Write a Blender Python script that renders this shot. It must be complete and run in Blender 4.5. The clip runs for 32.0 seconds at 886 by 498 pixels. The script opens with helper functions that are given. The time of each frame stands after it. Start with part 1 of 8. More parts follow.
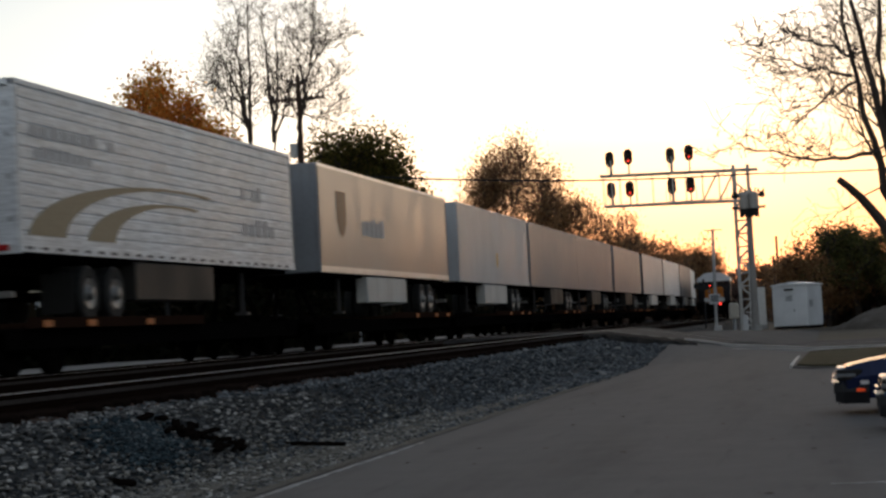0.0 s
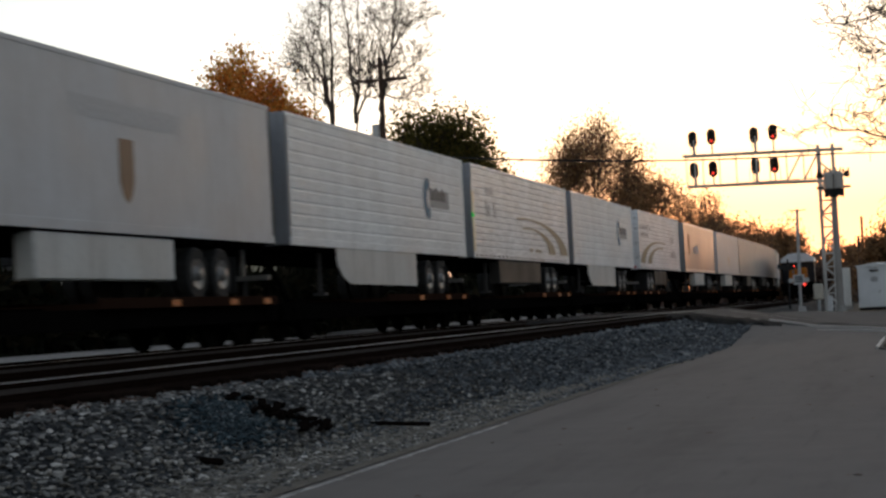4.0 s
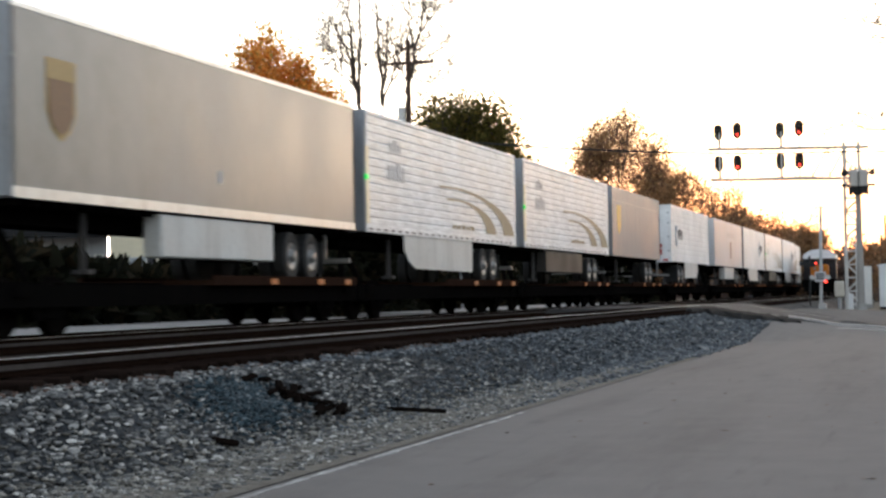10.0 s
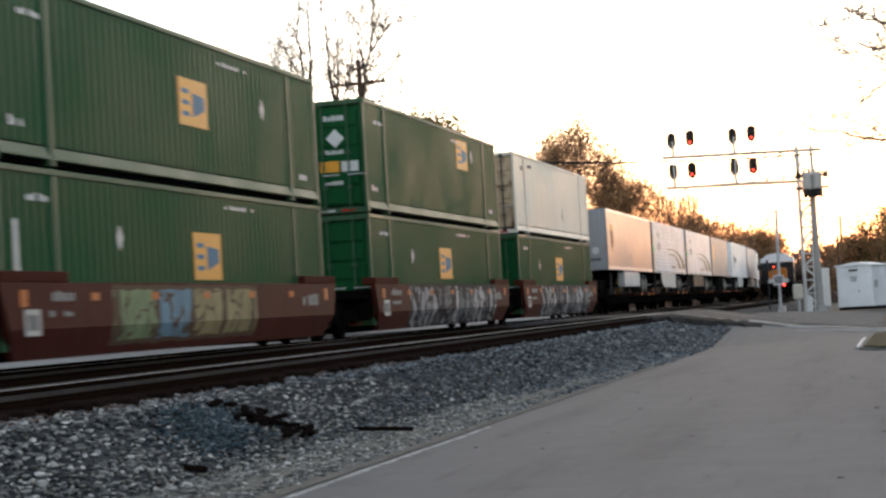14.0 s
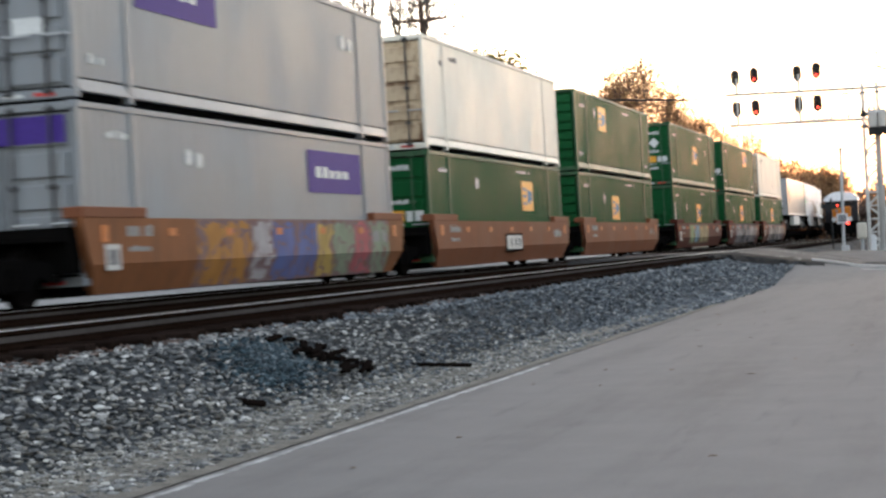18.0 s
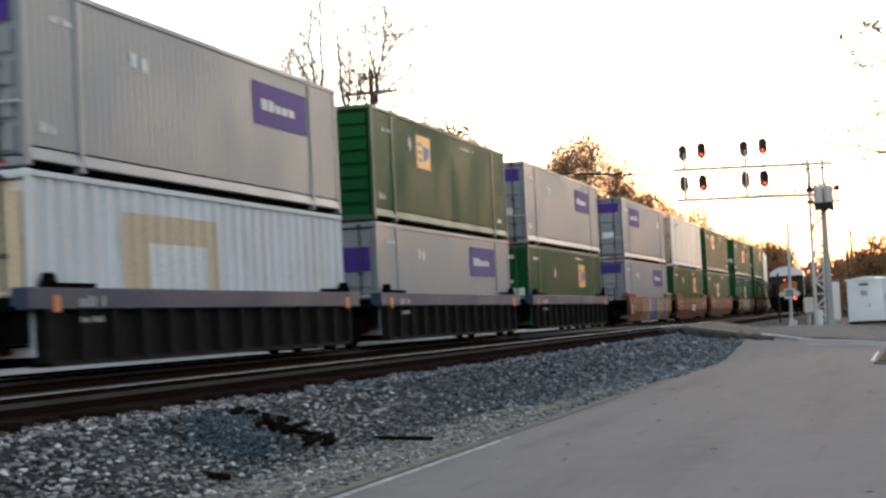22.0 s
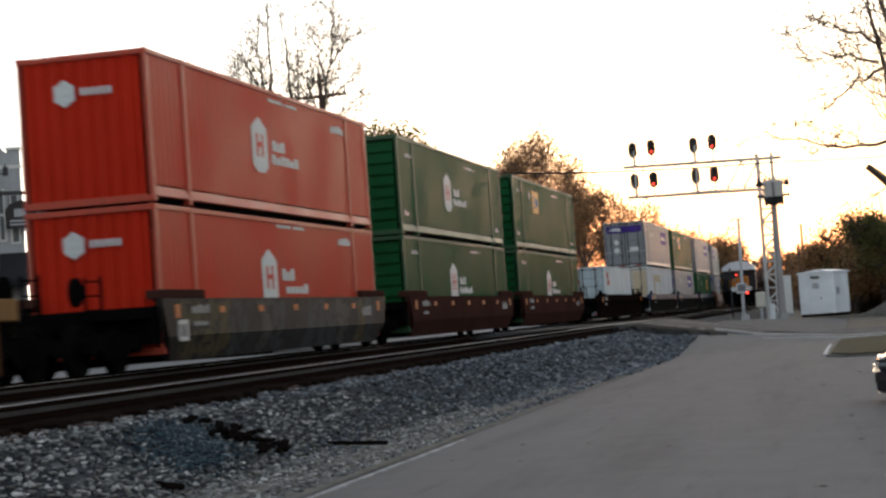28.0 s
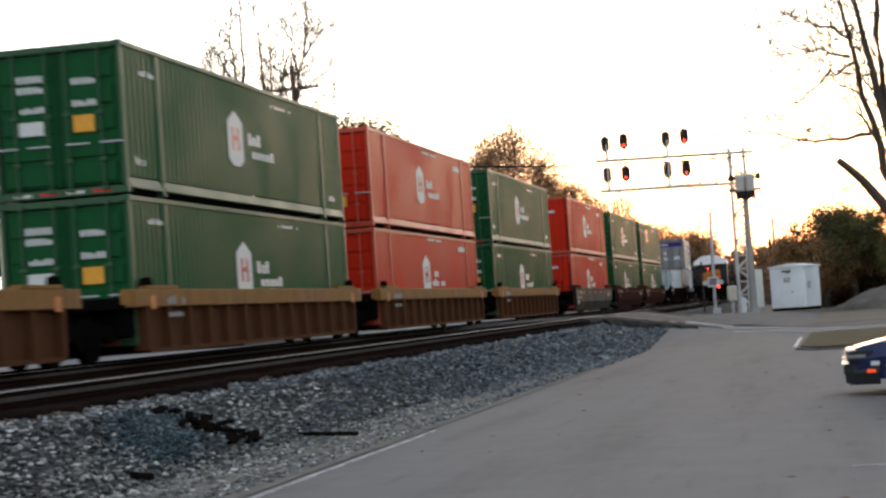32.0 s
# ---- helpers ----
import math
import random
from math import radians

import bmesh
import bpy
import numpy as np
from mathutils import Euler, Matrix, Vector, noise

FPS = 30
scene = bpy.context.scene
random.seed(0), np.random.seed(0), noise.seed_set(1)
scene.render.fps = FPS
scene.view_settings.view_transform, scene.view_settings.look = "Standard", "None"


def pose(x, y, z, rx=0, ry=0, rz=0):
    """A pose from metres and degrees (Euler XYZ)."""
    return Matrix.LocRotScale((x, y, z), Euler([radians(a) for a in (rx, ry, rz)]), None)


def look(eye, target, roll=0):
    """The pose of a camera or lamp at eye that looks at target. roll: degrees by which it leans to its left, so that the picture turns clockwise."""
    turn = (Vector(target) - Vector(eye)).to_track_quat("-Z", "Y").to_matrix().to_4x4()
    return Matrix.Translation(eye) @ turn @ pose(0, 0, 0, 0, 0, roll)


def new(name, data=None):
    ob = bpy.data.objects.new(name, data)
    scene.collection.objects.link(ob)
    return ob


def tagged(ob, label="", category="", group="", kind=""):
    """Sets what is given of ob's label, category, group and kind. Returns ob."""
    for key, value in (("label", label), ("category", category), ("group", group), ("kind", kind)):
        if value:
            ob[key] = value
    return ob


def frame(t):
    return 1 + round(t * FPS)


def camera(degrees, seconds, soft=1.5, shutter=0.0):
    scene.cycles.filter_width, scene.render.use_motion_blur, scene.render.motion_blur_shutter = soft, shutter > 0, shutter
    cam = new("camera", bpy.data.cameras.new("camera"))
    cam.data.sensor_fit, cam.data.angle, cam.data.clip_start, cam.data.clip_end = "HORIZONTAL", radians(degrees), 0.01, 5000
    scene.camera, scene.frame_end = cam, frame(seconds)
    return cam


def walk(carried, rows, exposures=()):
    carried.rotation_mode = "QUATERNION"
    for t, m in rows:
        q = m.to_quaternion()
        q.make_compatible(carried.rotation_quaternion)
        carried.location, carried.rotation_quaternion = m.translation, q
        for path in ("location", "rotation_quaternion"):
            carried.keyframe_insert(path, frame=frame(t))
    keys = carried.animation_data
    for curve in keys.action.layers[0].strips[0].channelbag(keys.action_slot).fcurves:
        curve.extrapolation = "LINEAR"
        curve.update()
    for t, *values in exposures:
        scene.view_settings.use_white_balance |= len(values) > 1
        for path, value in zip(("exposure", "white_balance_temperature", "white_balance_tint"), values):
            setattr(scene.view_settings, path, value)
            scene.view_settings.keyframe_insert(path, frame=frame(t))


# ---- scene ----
# camera path: seconds, x, y, z, yaw, pitch, roll
PATH = [
    (0.0, 0.122, 0.013, 1.576, 11.63, 2.37, 3.03),
    (0.5, 0.117, 0.006, 1.573, 11.66, 2.26, 3.03),
    (1.0, 0.116, 0.002, 1.570, 11.83, 2.28, 3.43),
    (1.5, 0.118, -0.002, 1.568, 11.68, 2.03, 3.75),
    (2.0, 0.119, -0.006, 1.561, 11.94, 1.93, 3.50),
    (2.5, 0.096, -0.002, 1.566, 12.59, 2.09, 2.87),
    (3.0, 0.080, 0.004, 1.574, 12.90, 2.03, 2.74),
    (3.5, 0.087, 0.001, 1.573, 13.69, 1.86, 2.91),
    (5.5, 0.069, -0.003, 1.577, 14.62, 2.07, 2.85),
    (6.0, 0.061, -0.005, 1.559, 14.98, 1.19, 2.21),
    (6.5, 0.080, -0.008, 1.578, 14.49, 0.96, 2.67),
    (7.0, 0.073, -0.026, 1.578, 14.59, 1.27, 2.58),
    (7.5, 0.079, -0.020, 1.584, 14.27, 1.32, 2.33),
    (8.0, 0.064, -0.033, 1.582, 15.03, 1.44, 1.97),
    (8.5, 0.089, -0.019, 1.579, 14.79, 0.92, 2.15),
    (9.0, 0.083, -0.022, 1.579, 14.64, 0.71, 2.19),
    (9.5, 0.060, -0.014, 1.585, 15.13, 1.11, 1.67),
    (10.0, 0.087, 0.004, 1.622, 14.72, 1.44, 1.06),
    (10.5, 0.074, -0.007, 1.598, 13.61, 1.43, 2.24),
    (11.0, 0.053, 0.001, 1.606, 13.14, 1.18, 3.21),
    (11.5, 0.065, -0.011, 1.606, 13.41, 1.94, 3.20),
    (12.0, 0.085, -0.019, 1.586, 13.60, 2.16, 3.30),
    (12.5, 0.073, -0.020, 1.586, 13.69, 2.28, 3.78),
    (13.0, 0.072, -0.022, 1.601, 13.27, 1.94, 3.74),
    (13.5, 0.073, -0.013, 1.603, 13.35, 1.95, 3.48),
    (14.0, 0.064, -0.016, 1.606, 13.51, 1.95, 3.40),
    (14.5, 0.048, -0.009, 1.596, 13.12, 1.73, 3.37),
    (16.5, 0.072, -0.009, 1.598, 13.06, 2.40, 2.94),
    (17.0, 0.077, -0.008, 1.590, 13.38, 2.34, 3.21),
    (17.5, 0.078, -0.005, 1.568, 13.90, 1.62, 3.64),
    (18.0, 0.093, 0.022, 1.590, 15.40, 0.15, 3.17),
    (18.5, 0.082, 0.032, 1.608, 15.74, 0.60, 4.05),
    (19.0, -0.005, -0.002, 1.574, 11.52, 0.34, 3.65),
    (19.5, -0.106, -0.027, 1.590, 13.00, 0.56, 2.16),
    (20.0, -0.117, -0.015, 1.617, 12.13, 1.10, 1.90),
    (20.5, -0.121, -0.009, 1.621, 11.89, 1.35, 2.35),
    (21.0, -0.122, -0.006, 1.606, 12.70, 1.75, 2.73),
    (21.5, -0.123, -0.004, 1.606, 13.33, 2.05, 2.90),
    (22.0, -0.129, 0.003, 1.609, 13.72, 2.27, 2.82),
    (22.5, -0.114, -0.008, 1.615, 13.74, 2.74, 3.32),
    (23.0, -0.118, -0.008, 1.636, 13.92, 2.84, 3.40),
    (23.5, -0.103, -0.005, 1.625, 14.27, 2.94, 3.78),
    (24.0, -0.130, -0.003, 1.617, 14.36, 3.30, 3.70),
    (24.5, -0.135, 0.002, 1.619, 14.64, 3.34, 3.54),
    (25.0, -0.144, 0.013, 1.634, 13.91, 2.59, 3.54),
    (25.5, -0.120, 0.011, 1.632, 13.33, 2.63, 3.67),
    (27.5, -0.095, 0.036, 1.628, 12.32, 2.22, 3.97),
    (28.0, -0.110, 0.048, 1.627, 12.33, 2.23, 4.10),
    (28.5, -0.103, 0.041, 1.625, 12.33, 2.27, 4.14),
    (29.0, -0.112, 0.041, 1.630, 12.27, 2.20, 3.88),
    (29.5, -0.102, 0.039, 1.629, 12.03, 2.24, 3.85),
    (30.0, -0.101, 0.035, 1.625, 11.84, 1.90, 3.73),
    (30.5, -0.096, 0.039, 1.624, 11.48, 1.65, 3.72),
    (31.0, -0.108, 0.037, 1.626, 11.43, 1.92, 3.67),
    (31.5, -0.097, 0.034, 1.621, 11.45, 1.89, 3.79),
    (32.0, -0.081, 0.020, 1.598, 11.49, 1.97, 3.96),
]
cam = camera(26.58, 32.0, soft=2.6, shutter=0.45)
EXPOSURES = [(0.0, 0.95), (3.5, 1.1), (6.0, 1.75), (7.0, 2.57), (9.0, 2.65), (11.0, 2.3), (12.0, 2.1), (13.0, 2.2), (14.0, 2.55), (17.0, 2.65), (19.0, 3.55), (20.0, 3.55), (21.0, 3.15), (22.5, 2.45), (23.5, 1.65), (24.5, 1.3), (25.5, 1.1), (27.5, 2.0), (29.0, 2.25), (30.0, 2.35), (32.0, 2.55)]
walk(cam, [(t, pose(x, y, z, 90 + p, r, w)) for t, x, y, z, w, p, r in PATH], EXPOSURES)

# dusk: the sun stands on the horizon, ahead and to the right of the track
world = bpy.data.worlds.new("dusk_sky")
scene.world = world
world.use_nodes = True
wn = world.node_tree.nodes
sky = wn.new("ShaderNodeTexSky")
sky.sky_type = "NISHITA"
sky.sun_disc = False
sky.sun_elevation = radians(4.0)
sky.sun_rotation = radians(-4.0)
sky.altitude = 200
sky.air_density = 1.0
sky.dust_density = 0.6
sky.ozone_density = 2.0
wn["Background"].inputs["Strength"].default_value = 0.15
# thin high haze: pales the sky overhead and leaves a peach band along the horizon
wl = world.node_tree.links
pale = wn.new("ShaderNodeHueSaturation")
pale.inputs["Saturation"].default_value = 0.42
wl.new(sky.outputs["Color"], pale.inputs["Color"])
up = wn.new("ShaderNodeSeparateXYZ")
wl.new(wn.new("ShaderNodeTexCoord").outputs["Generated"], up.inputs[0])
haze = wn.new("ShaderNodeValToRGB")
while len(haze.color_ramp.elements) < 5:
    haze.color_ramp.elements.new(0.5)
for el, (p, c) in zip(haze.color_ramp.elements, ((0.0, (0.35, 0.125, 0.057)), (0.045, (0.40, 0.2, 0.103)), (0.09, (0.53, 0.37, 0.24)), (0.17, (0.86, 0.80, 0.74)), (0.4, (1.0, 1.0, 1.0)))):
    el.position, el.color = p, (*c, 1)
wl.new(up.outputs["Z"], haze.inputs["Fac"])
# the glow lies round the set sun; away from it the low sky is pale
side = wn.new("ShaderNodeMath")
side.operation = "ABSOLUTE"
wl.new(up.outputs["X"], side.inputs[0])
glow = wn.new("ShaderNodeMapRange")
glow.interpolation_type = "SMOOTHSTEP"
for key, v in (("From Min", 0.12), ("From Max", 0.42), ("To Min", 0.0), ("To Max", 0.85)):
    glow.inputs[key].default_value = v
wl.new(side.outputs[0], glow.inputs["Value"])
away = wn.new("ShaderNodeMix")
away.data_type = "RGBA"
wl.new(glow.outputs["Result"], away.inputs[0])
wl.new(haze.outputs["Color"], away.inputs[6])
away.inputs[7].default_value = (0.86, 0.85, 0.86, 1)
veil = wn.new("ShaderNodeMix")
veil.data_type, veil.blend_type = "RGBA", "MULTIPLY"
veil.inputs[0].default_value = 1.0
wl.new(pale.outputs["Color"], veil.inputs[6])
wl.new(away.outputs[2], veil.inputs[7])
wl.new(veil.outputs[2], wn["Background"].inputs["Color"])
sun = new("sun", bpy.data.lights.new("sun", "SUN"))
sun.data.energy = 0.15
sun.data.angle = radians(35)
sun.data.color = (1.0, 0.72, 0.48)
sun.matrix_world = look((0, 0, 50), (0.07 * -100, -100, 50 - 8.0))

# ---- materials ----
MATS = {}


def ramp(nt, fac, stops):
    n = nt.nodes.new("ShaderNodeValToRGB")
    e = n.color_ramp.elements
    while len(e) < len(stops):
        e.new(0.5)
    for k, (p, c) in enumerate(stops):
        e[k].position = p
        e[k].color = (*c, 1)
    nt.links.new(fac, n.inputs["Fac"])
    return n.outputs["Color"]


def mix(nt, fac, a, b, mode="MIX"):
    n = nt.nodes.new("ShaderNodeMix")
    n.data_type, n.blend_type = "RGBA", mode
    for sock, v in ((n.inputs[0], fac), (n.inputs[6], a), (n.inputs[7], b)):
        if isinstance(v, bpy.types.NodeSocket):
            nt.links.new(v, sock)
        elif isinstance(v, (int, float)):
            sock.default_value = v
        else:
            sock.default_value = (*v, 1)
    return n.outputs[2]


def noise_tex(nt, vec, scale, detail=4, rough=0.6):
    n = nt.nodes.new("ShaderNodeTexNoise")
    n.inputs["Scale"].default_value = scale
    n.inputs["Detail"].default_value = detail
    n.inputs["Roughness"].default_value = rough
    if vec is not None:
        nt.links.new(vec, n.inputs["Vector"])
    return n.outputs["Fac"]


def stretched(nt, vec, sx, sy, sz):
    n = nt.nodes.new("ShaderNodeMapping")
    n.inputs["Scale"].default_value = (sx, sy, sz)
    nt.links.new(vec, n.inputs["Vector"])
    return n.outputs["Vector"]


def base_mat(name):
    m = bpy.data.materials.new(name)
    m.use_nodes = True
    nt = m.node_tree
    bsdf = nt.nodes["Principled BSDF"]
    bsdf.inputs["Specular IOR Level"].default_value = 0.3
    co = nt.nodes.new("ShaderNodeTexCoord").outputs["Object"]
    return m, nt, bsdf, co


def bump(nt, bsdf, height, strength, dist=0.01):
    b = nt.nodes.new("ShaderNodeBump")
    b.inputs["Strength"].default_value = strength
    b.inputs["Distance"].default_value = dist
    nt.links.new(height, b.inputs["Height"])
    nt.links.new(b.outputs["Normal"], bsdf.inputs["Normal"])


def painted(name, col, rough=0.5, metal=0.0, dirt=0.35, dirt_col=(0.08, 0.06, 0.045), streak=0.3, vary=0.12, fine=9.0, gloss=0.12, grain=0.0, blots=None):
    """Paint or bare sheet with blotches, fine grain and rain streaks that run down."""
    if name in MATS:
        return MATS[name]
    m, nt, bsdf, co = base_mat(name)
    big = noise_tex(nt, co, 0.55, 5)
    small = noise_tex(nt, co, fine, 5, 0.7)
    run = noise_tex(nt, stretched(nt, co, 3.2, 3.2, 0.22), 1.6, 5, 0.65)
    light = tuple(min(1, c * (1 + vary)) for c in col)
    dark = tuple(c * (1 - vary) for c in col)
    c = ramp(nt, big, [(0.3, dark), (0.7, light)])
    f1 = ramp(nt, run, [(0.5, (0, 0, 0)), (0.75, (streak, streak, streak))])
    c = mix(nt, f1, c, dirt_col)
    f2 = ramp(nt, small, [(0.5, (0, 0, 0)), (0.85, (dirt, dirt, dirt))])
    c = mix(nt, f2, c, dirt_col)
    if grain:
        g = ramp(nt, noise_tex(nt, stretched(nt, co, 1.0, 0.5, 11.0), 2.0, 5, 0.75), [(0.32, (1 - grain,) * 3), (0.68, (1 + grain,) * 3)])
        c = mix(nt, 1.0, c, g, "MULTIPLY")
    if blots:
        f3 = ramp(nt, noise_tex(nt, co, 1.5, 4, 0.55), [(0.47, (0, 0, 0)), (0.57, (0.5,) * 3), (0.68, (0.95,) * 3)])
        c = mix(nt, f3, c, blots)
    nt.links.new(c, bsdf.inputs["Base Color"])
    r = ramp(nt, big, [(0.3, (rough * 0.8,) * 3), (0.7, (min(1, rough * 1.25),) * 3)])
    nt.links.new(r, bsdf.inputs["Roughness"])
    bsdf.inputs["Metallic"].default_value = metal
    bsdf.inputs["Specular IOR Level"].default_value = gloss
    bump(nt, bsdf, small, 0.12)
    MATS[name] = m
    return m


def plain(name, col, rough=0.6, metal=0.0, emit=0.0):
    if name in MATS:
        return MATS[name]
    m, nt, bsdf, co = base_mat(name)
    g = noise_tex(nt, co, 14, 4)
    c = ramp(nt, g, [(0.3, tuple(v * 0.82 for v in col)), (0.75, tuple(min(1, v * 1.12) for v in col))])
    nt.links.new(c, bsdf.inputs["Base Color"])
    bsdf.inputs["Roughness"].default_value = rough
    bsdf.inputs["Metallic"].default_value = metal
    if emit:
        bsdf.inputs["Emission Color"].default_value = (*col, 1)
        bsdf.inputs["Emission Strength"].default_value = emit
    MATS[name] = m
    return m


def ground_mat(name, stops, scale, fine, rough=0.9, bumps=0.4, dist=0.02, grit=0.3, stain=0.0):
    if name in MATS:
        return MATS[name]
    m, nt, bsdf, co = base_mat(name)
    a = noise_tex(nt, co, scale, 6, 0.6)
    b = noise_tex(nt, co, fine, 4, 0.7)
    c = ramp(nt, a, stops)
    g = ramp(nt, b, [(0.3, (1 - grit,) * 3), (0.7, (1 + grit * 0.8,) * 3)])
    nt.links.new(mix(nt, 1.0, c, g, "MULTIPLY"), bsdf.inputs["Base Color"])
    bsdf.inputs["Roughness"].default_value = rough
    if stain:
        s1 = ramp(nt, noise_tex(nt, stretched(nt, co, 1.0, 0.09, 1.0), 0.9, 5, 0.6), [(0.48, (1,) * 3), (0.72, (1 - stain,) * 3)])
        s2 = ramp(nt, noise_tex(nt, stretched(nt, co, 1.0, 0.1, 1.0), 4.0, 4, 0.65), [(0.58, (1,) * 3), (0.72, (1 - stain * 0.7,) * 3)])
        last = bsdf.inputs["Base Color"].links[0].from_socket
        nt.links.new(mix(nt, 1.0, mix(nt, 1.0, last, s1, "MULTIPLY"), s2, "MULTIPLY"), bsdf.inputs["Base Color"])
    bsdf.inputs["Specular IOR Level"].default_value = 0.08
    bump(nt, bsdf, b, bumps, dist)
    MATS[name] = m
    return m


def stone_mat(name, cols, rough=0.85):
    """Broken stone: each loose piece takes its own grey."""
    m, nt, bsdf, co = base_mat(name)
    geo = nt.nodes.new("ShaderNodeNewGeometry")
    c = ramp(nt, geo.outputs["Random Per Island"], cols)
    b = noise_tex(nt, co, 60, 3)
    g = ramp(nt, b, [(0.3, (0.75,) * 3), (0.7, (1.2,) * 3)])
    nt.links.new(mix(nt, 1.0, c, g, "MULTIPLY"), bsdf.inputs["Base Color"])
    bsdf.inputs["Roughness"].default_value = rough
    MATS[name] = m
    return m


def wood_mat(name, col):
    m, nt, bsdf, co = base_mat(name)
    info = nt.nodes.new("ShaderNodeObjectInfo")
    g = noise_tex(nt, stretched(nt, co, 0.6, 9, 9), 3, 5)
    c = ramp(nt, g, [(0.3, tuple(v * 0.55 for v in col)), (0.7, tuple(v * 1.3 for v in col))])
    d = ramp(nt, info.outputs["Random"], [(0.0, (0.7,) * 3), (1.0, (1.25,) * 3)])
    nt.links.new(mix(nt, 1.0, c, d, "MULTIPLY"), bsdf.inputs["Base Color"])
    bsdf.inputs["Roughness"].default_value = 0.9
    bsdf.inputs["Specular IOR Level"].default_value = 0.0
    bump(nt, bsdf, g, 0.4)
    MATS[name] = m
    return m


def sprayed(name, col, paints, outline, y0, y1, wide, low=0.2, high=1.3, wild=0.35, order=None, cover=0.72, fill=0.86, pen=0.022):
    """Weathered steel with a row of spray-painted block letters, outlined, between y0 and y1."""
    m, nt, bsdf, co = base_mat(name)

    def step(op, a, b=0.0):
        n = nt.nodes.new("ShaderNodeMath")
        n.operation = op
        for s, v in zip(n.inputs, (a, b)):
            if isinstance(v, (int, float)):
                s.default_value = v
            else:
                nt.links.new(v, s)
        return n.outputs[0]
    big = noise_tex(nt, co, 0.6, 5)
    c = ramp(nt, big, [(0.3, tuple(v * 0.8 for v in col)), (0.7, tuple(v * 1.15 for v in col))])
    sep = nt.nodes.new("ShaderNodeSeparateXYZ")
    nt.links.new(co, sep.inputs[0])
    lean = step("ADD", sep.outputs["Y"], step("MULTIPLY", step("SUBTRACT", noise_tex(nt, co, 1.6, 3), 0.5), wild * 2.4))
    u = step("DIVIDE", step("SUBTRACT", lean, y0), wide)
    cell = step("FLOOR", u)
    across = step("ABSOLUTE", step("SUBTRACT", step("MULTIPLY", step("FRACT", u), 2.0), 1.0))
    mid, half = (low + high) / 2, (high - low) / 2
    along = step("DIVIDE", step("ABSOLUTE", step("SUBTRACT", sep.outputs["Z"], mid)), half)
    far = step("MAXIMUM", across, along)
    far = step("ADD", far, step("MULTIPLY", step("SUBTRACT", noise_tex(nt, co, 3.2, 2), 0.5), wild))
    if order is None:
        rnd = nt.nodes.new("ShaderNodeTexWhiteNoise")
        rnd.noise_dimensions = "1D"
        nt.links.new(step("ADD", cell, 0.37), rnd.inputs["W"])
        pick = ramp(nt, rnd.outputs["Value"], [(k / len(paints), p) for k, p in enumerate(paints)])
    else:
        n = len(order)
        pick = ramp(nt, step("DIVIDE", step("ADD", cell, 0.5), n), [(k / n, paints[i]) for k, i in enumerate(order)])
    pick.node.color_ramp.interpolation = "CONSTANT"
    fade = ramp(nt, noise_tex(nt, co, 2.0, 4), [(0.3, (0.75,) * 3), (0.7, (1.15,) * 3)])
    pick = mix(nt, 1.0, pick, fade, "MULTIPLY")
    stroke = step("LESS_THAN", step("ABSOLUTE", step("SUBTRACT", noise_tex(nt, stretched(nt, co, 0.3, 1.0, 0.8), 1.9, 1), 0.5)), pen)
    inside = step("LESS_THAN", far, fill)
    body = step("LESS_THAN", far, 1.02)
    span = step("MULTIPLY", step("GREATER_THAN", sep.outputs["Y"], y0 - 0.2), step("LESS_THAN", sep.outputs["Y"], y1 + 0.2))
    paint = mix(nt, step("MULTIPLY", inside, step("SUBTRACT", 1.0, stroke)), outline, pick)
    c = mix(nt, step("MULTIPLY", step("MULTIPLY", body, span), cover), c, paint)
    run = noise_tex(nt, stretched(nt, co, 3, 3, 0.25), 1.8, 5)
    c = mix(nt, ramp(nt, run, [(0.5, (0,) * 3), (0.8, (0.5,) * 3)]), c, (0.05, 0.04, 0.03))
    nt.links.new(c, bsdf.inputs["Base Color"])
    bsdf.inputs["Roughness"].default_value = 0.6
    bsdf.inputs["Specular IOR Level"].default_value = 0.04
    MATS[name] = m
    return m


def leaf_mat(name, cols, through_light=0.6):
    m, nt, bsdf, co = base_mat(name)
    geo = nt.nodes.new("ShaderNodeNewGeometry")
    c = ramp(nt, geo.outputs["Random Per Island"], cols)
    nt.links.new(c, bsdf.inputs["Base Color"])
    bsdf.inputs["Roughness"].default_value = 0.8
    bsdf.inputs["Specular IOR Level"].default_value = 0.04
    thin = nt.nodes.new("ShaderNodeBsdfTranslucent")
    nt.links.new(c, thin.inputs["Color"])
    both = nt.nodes.new("ShaderNodeMixShader")
    both.inputs[0].default_value = through_light
    nt.links.new(bsdf.outputs[0], both.inputs[1])
    nt.links.new(thin.outputs[0], both.inputs[2])
    nt.links.new(both.outputs[0], nt.nodes["Material Output"].inputs["Surface"])
    MATS[name] = m
    return m


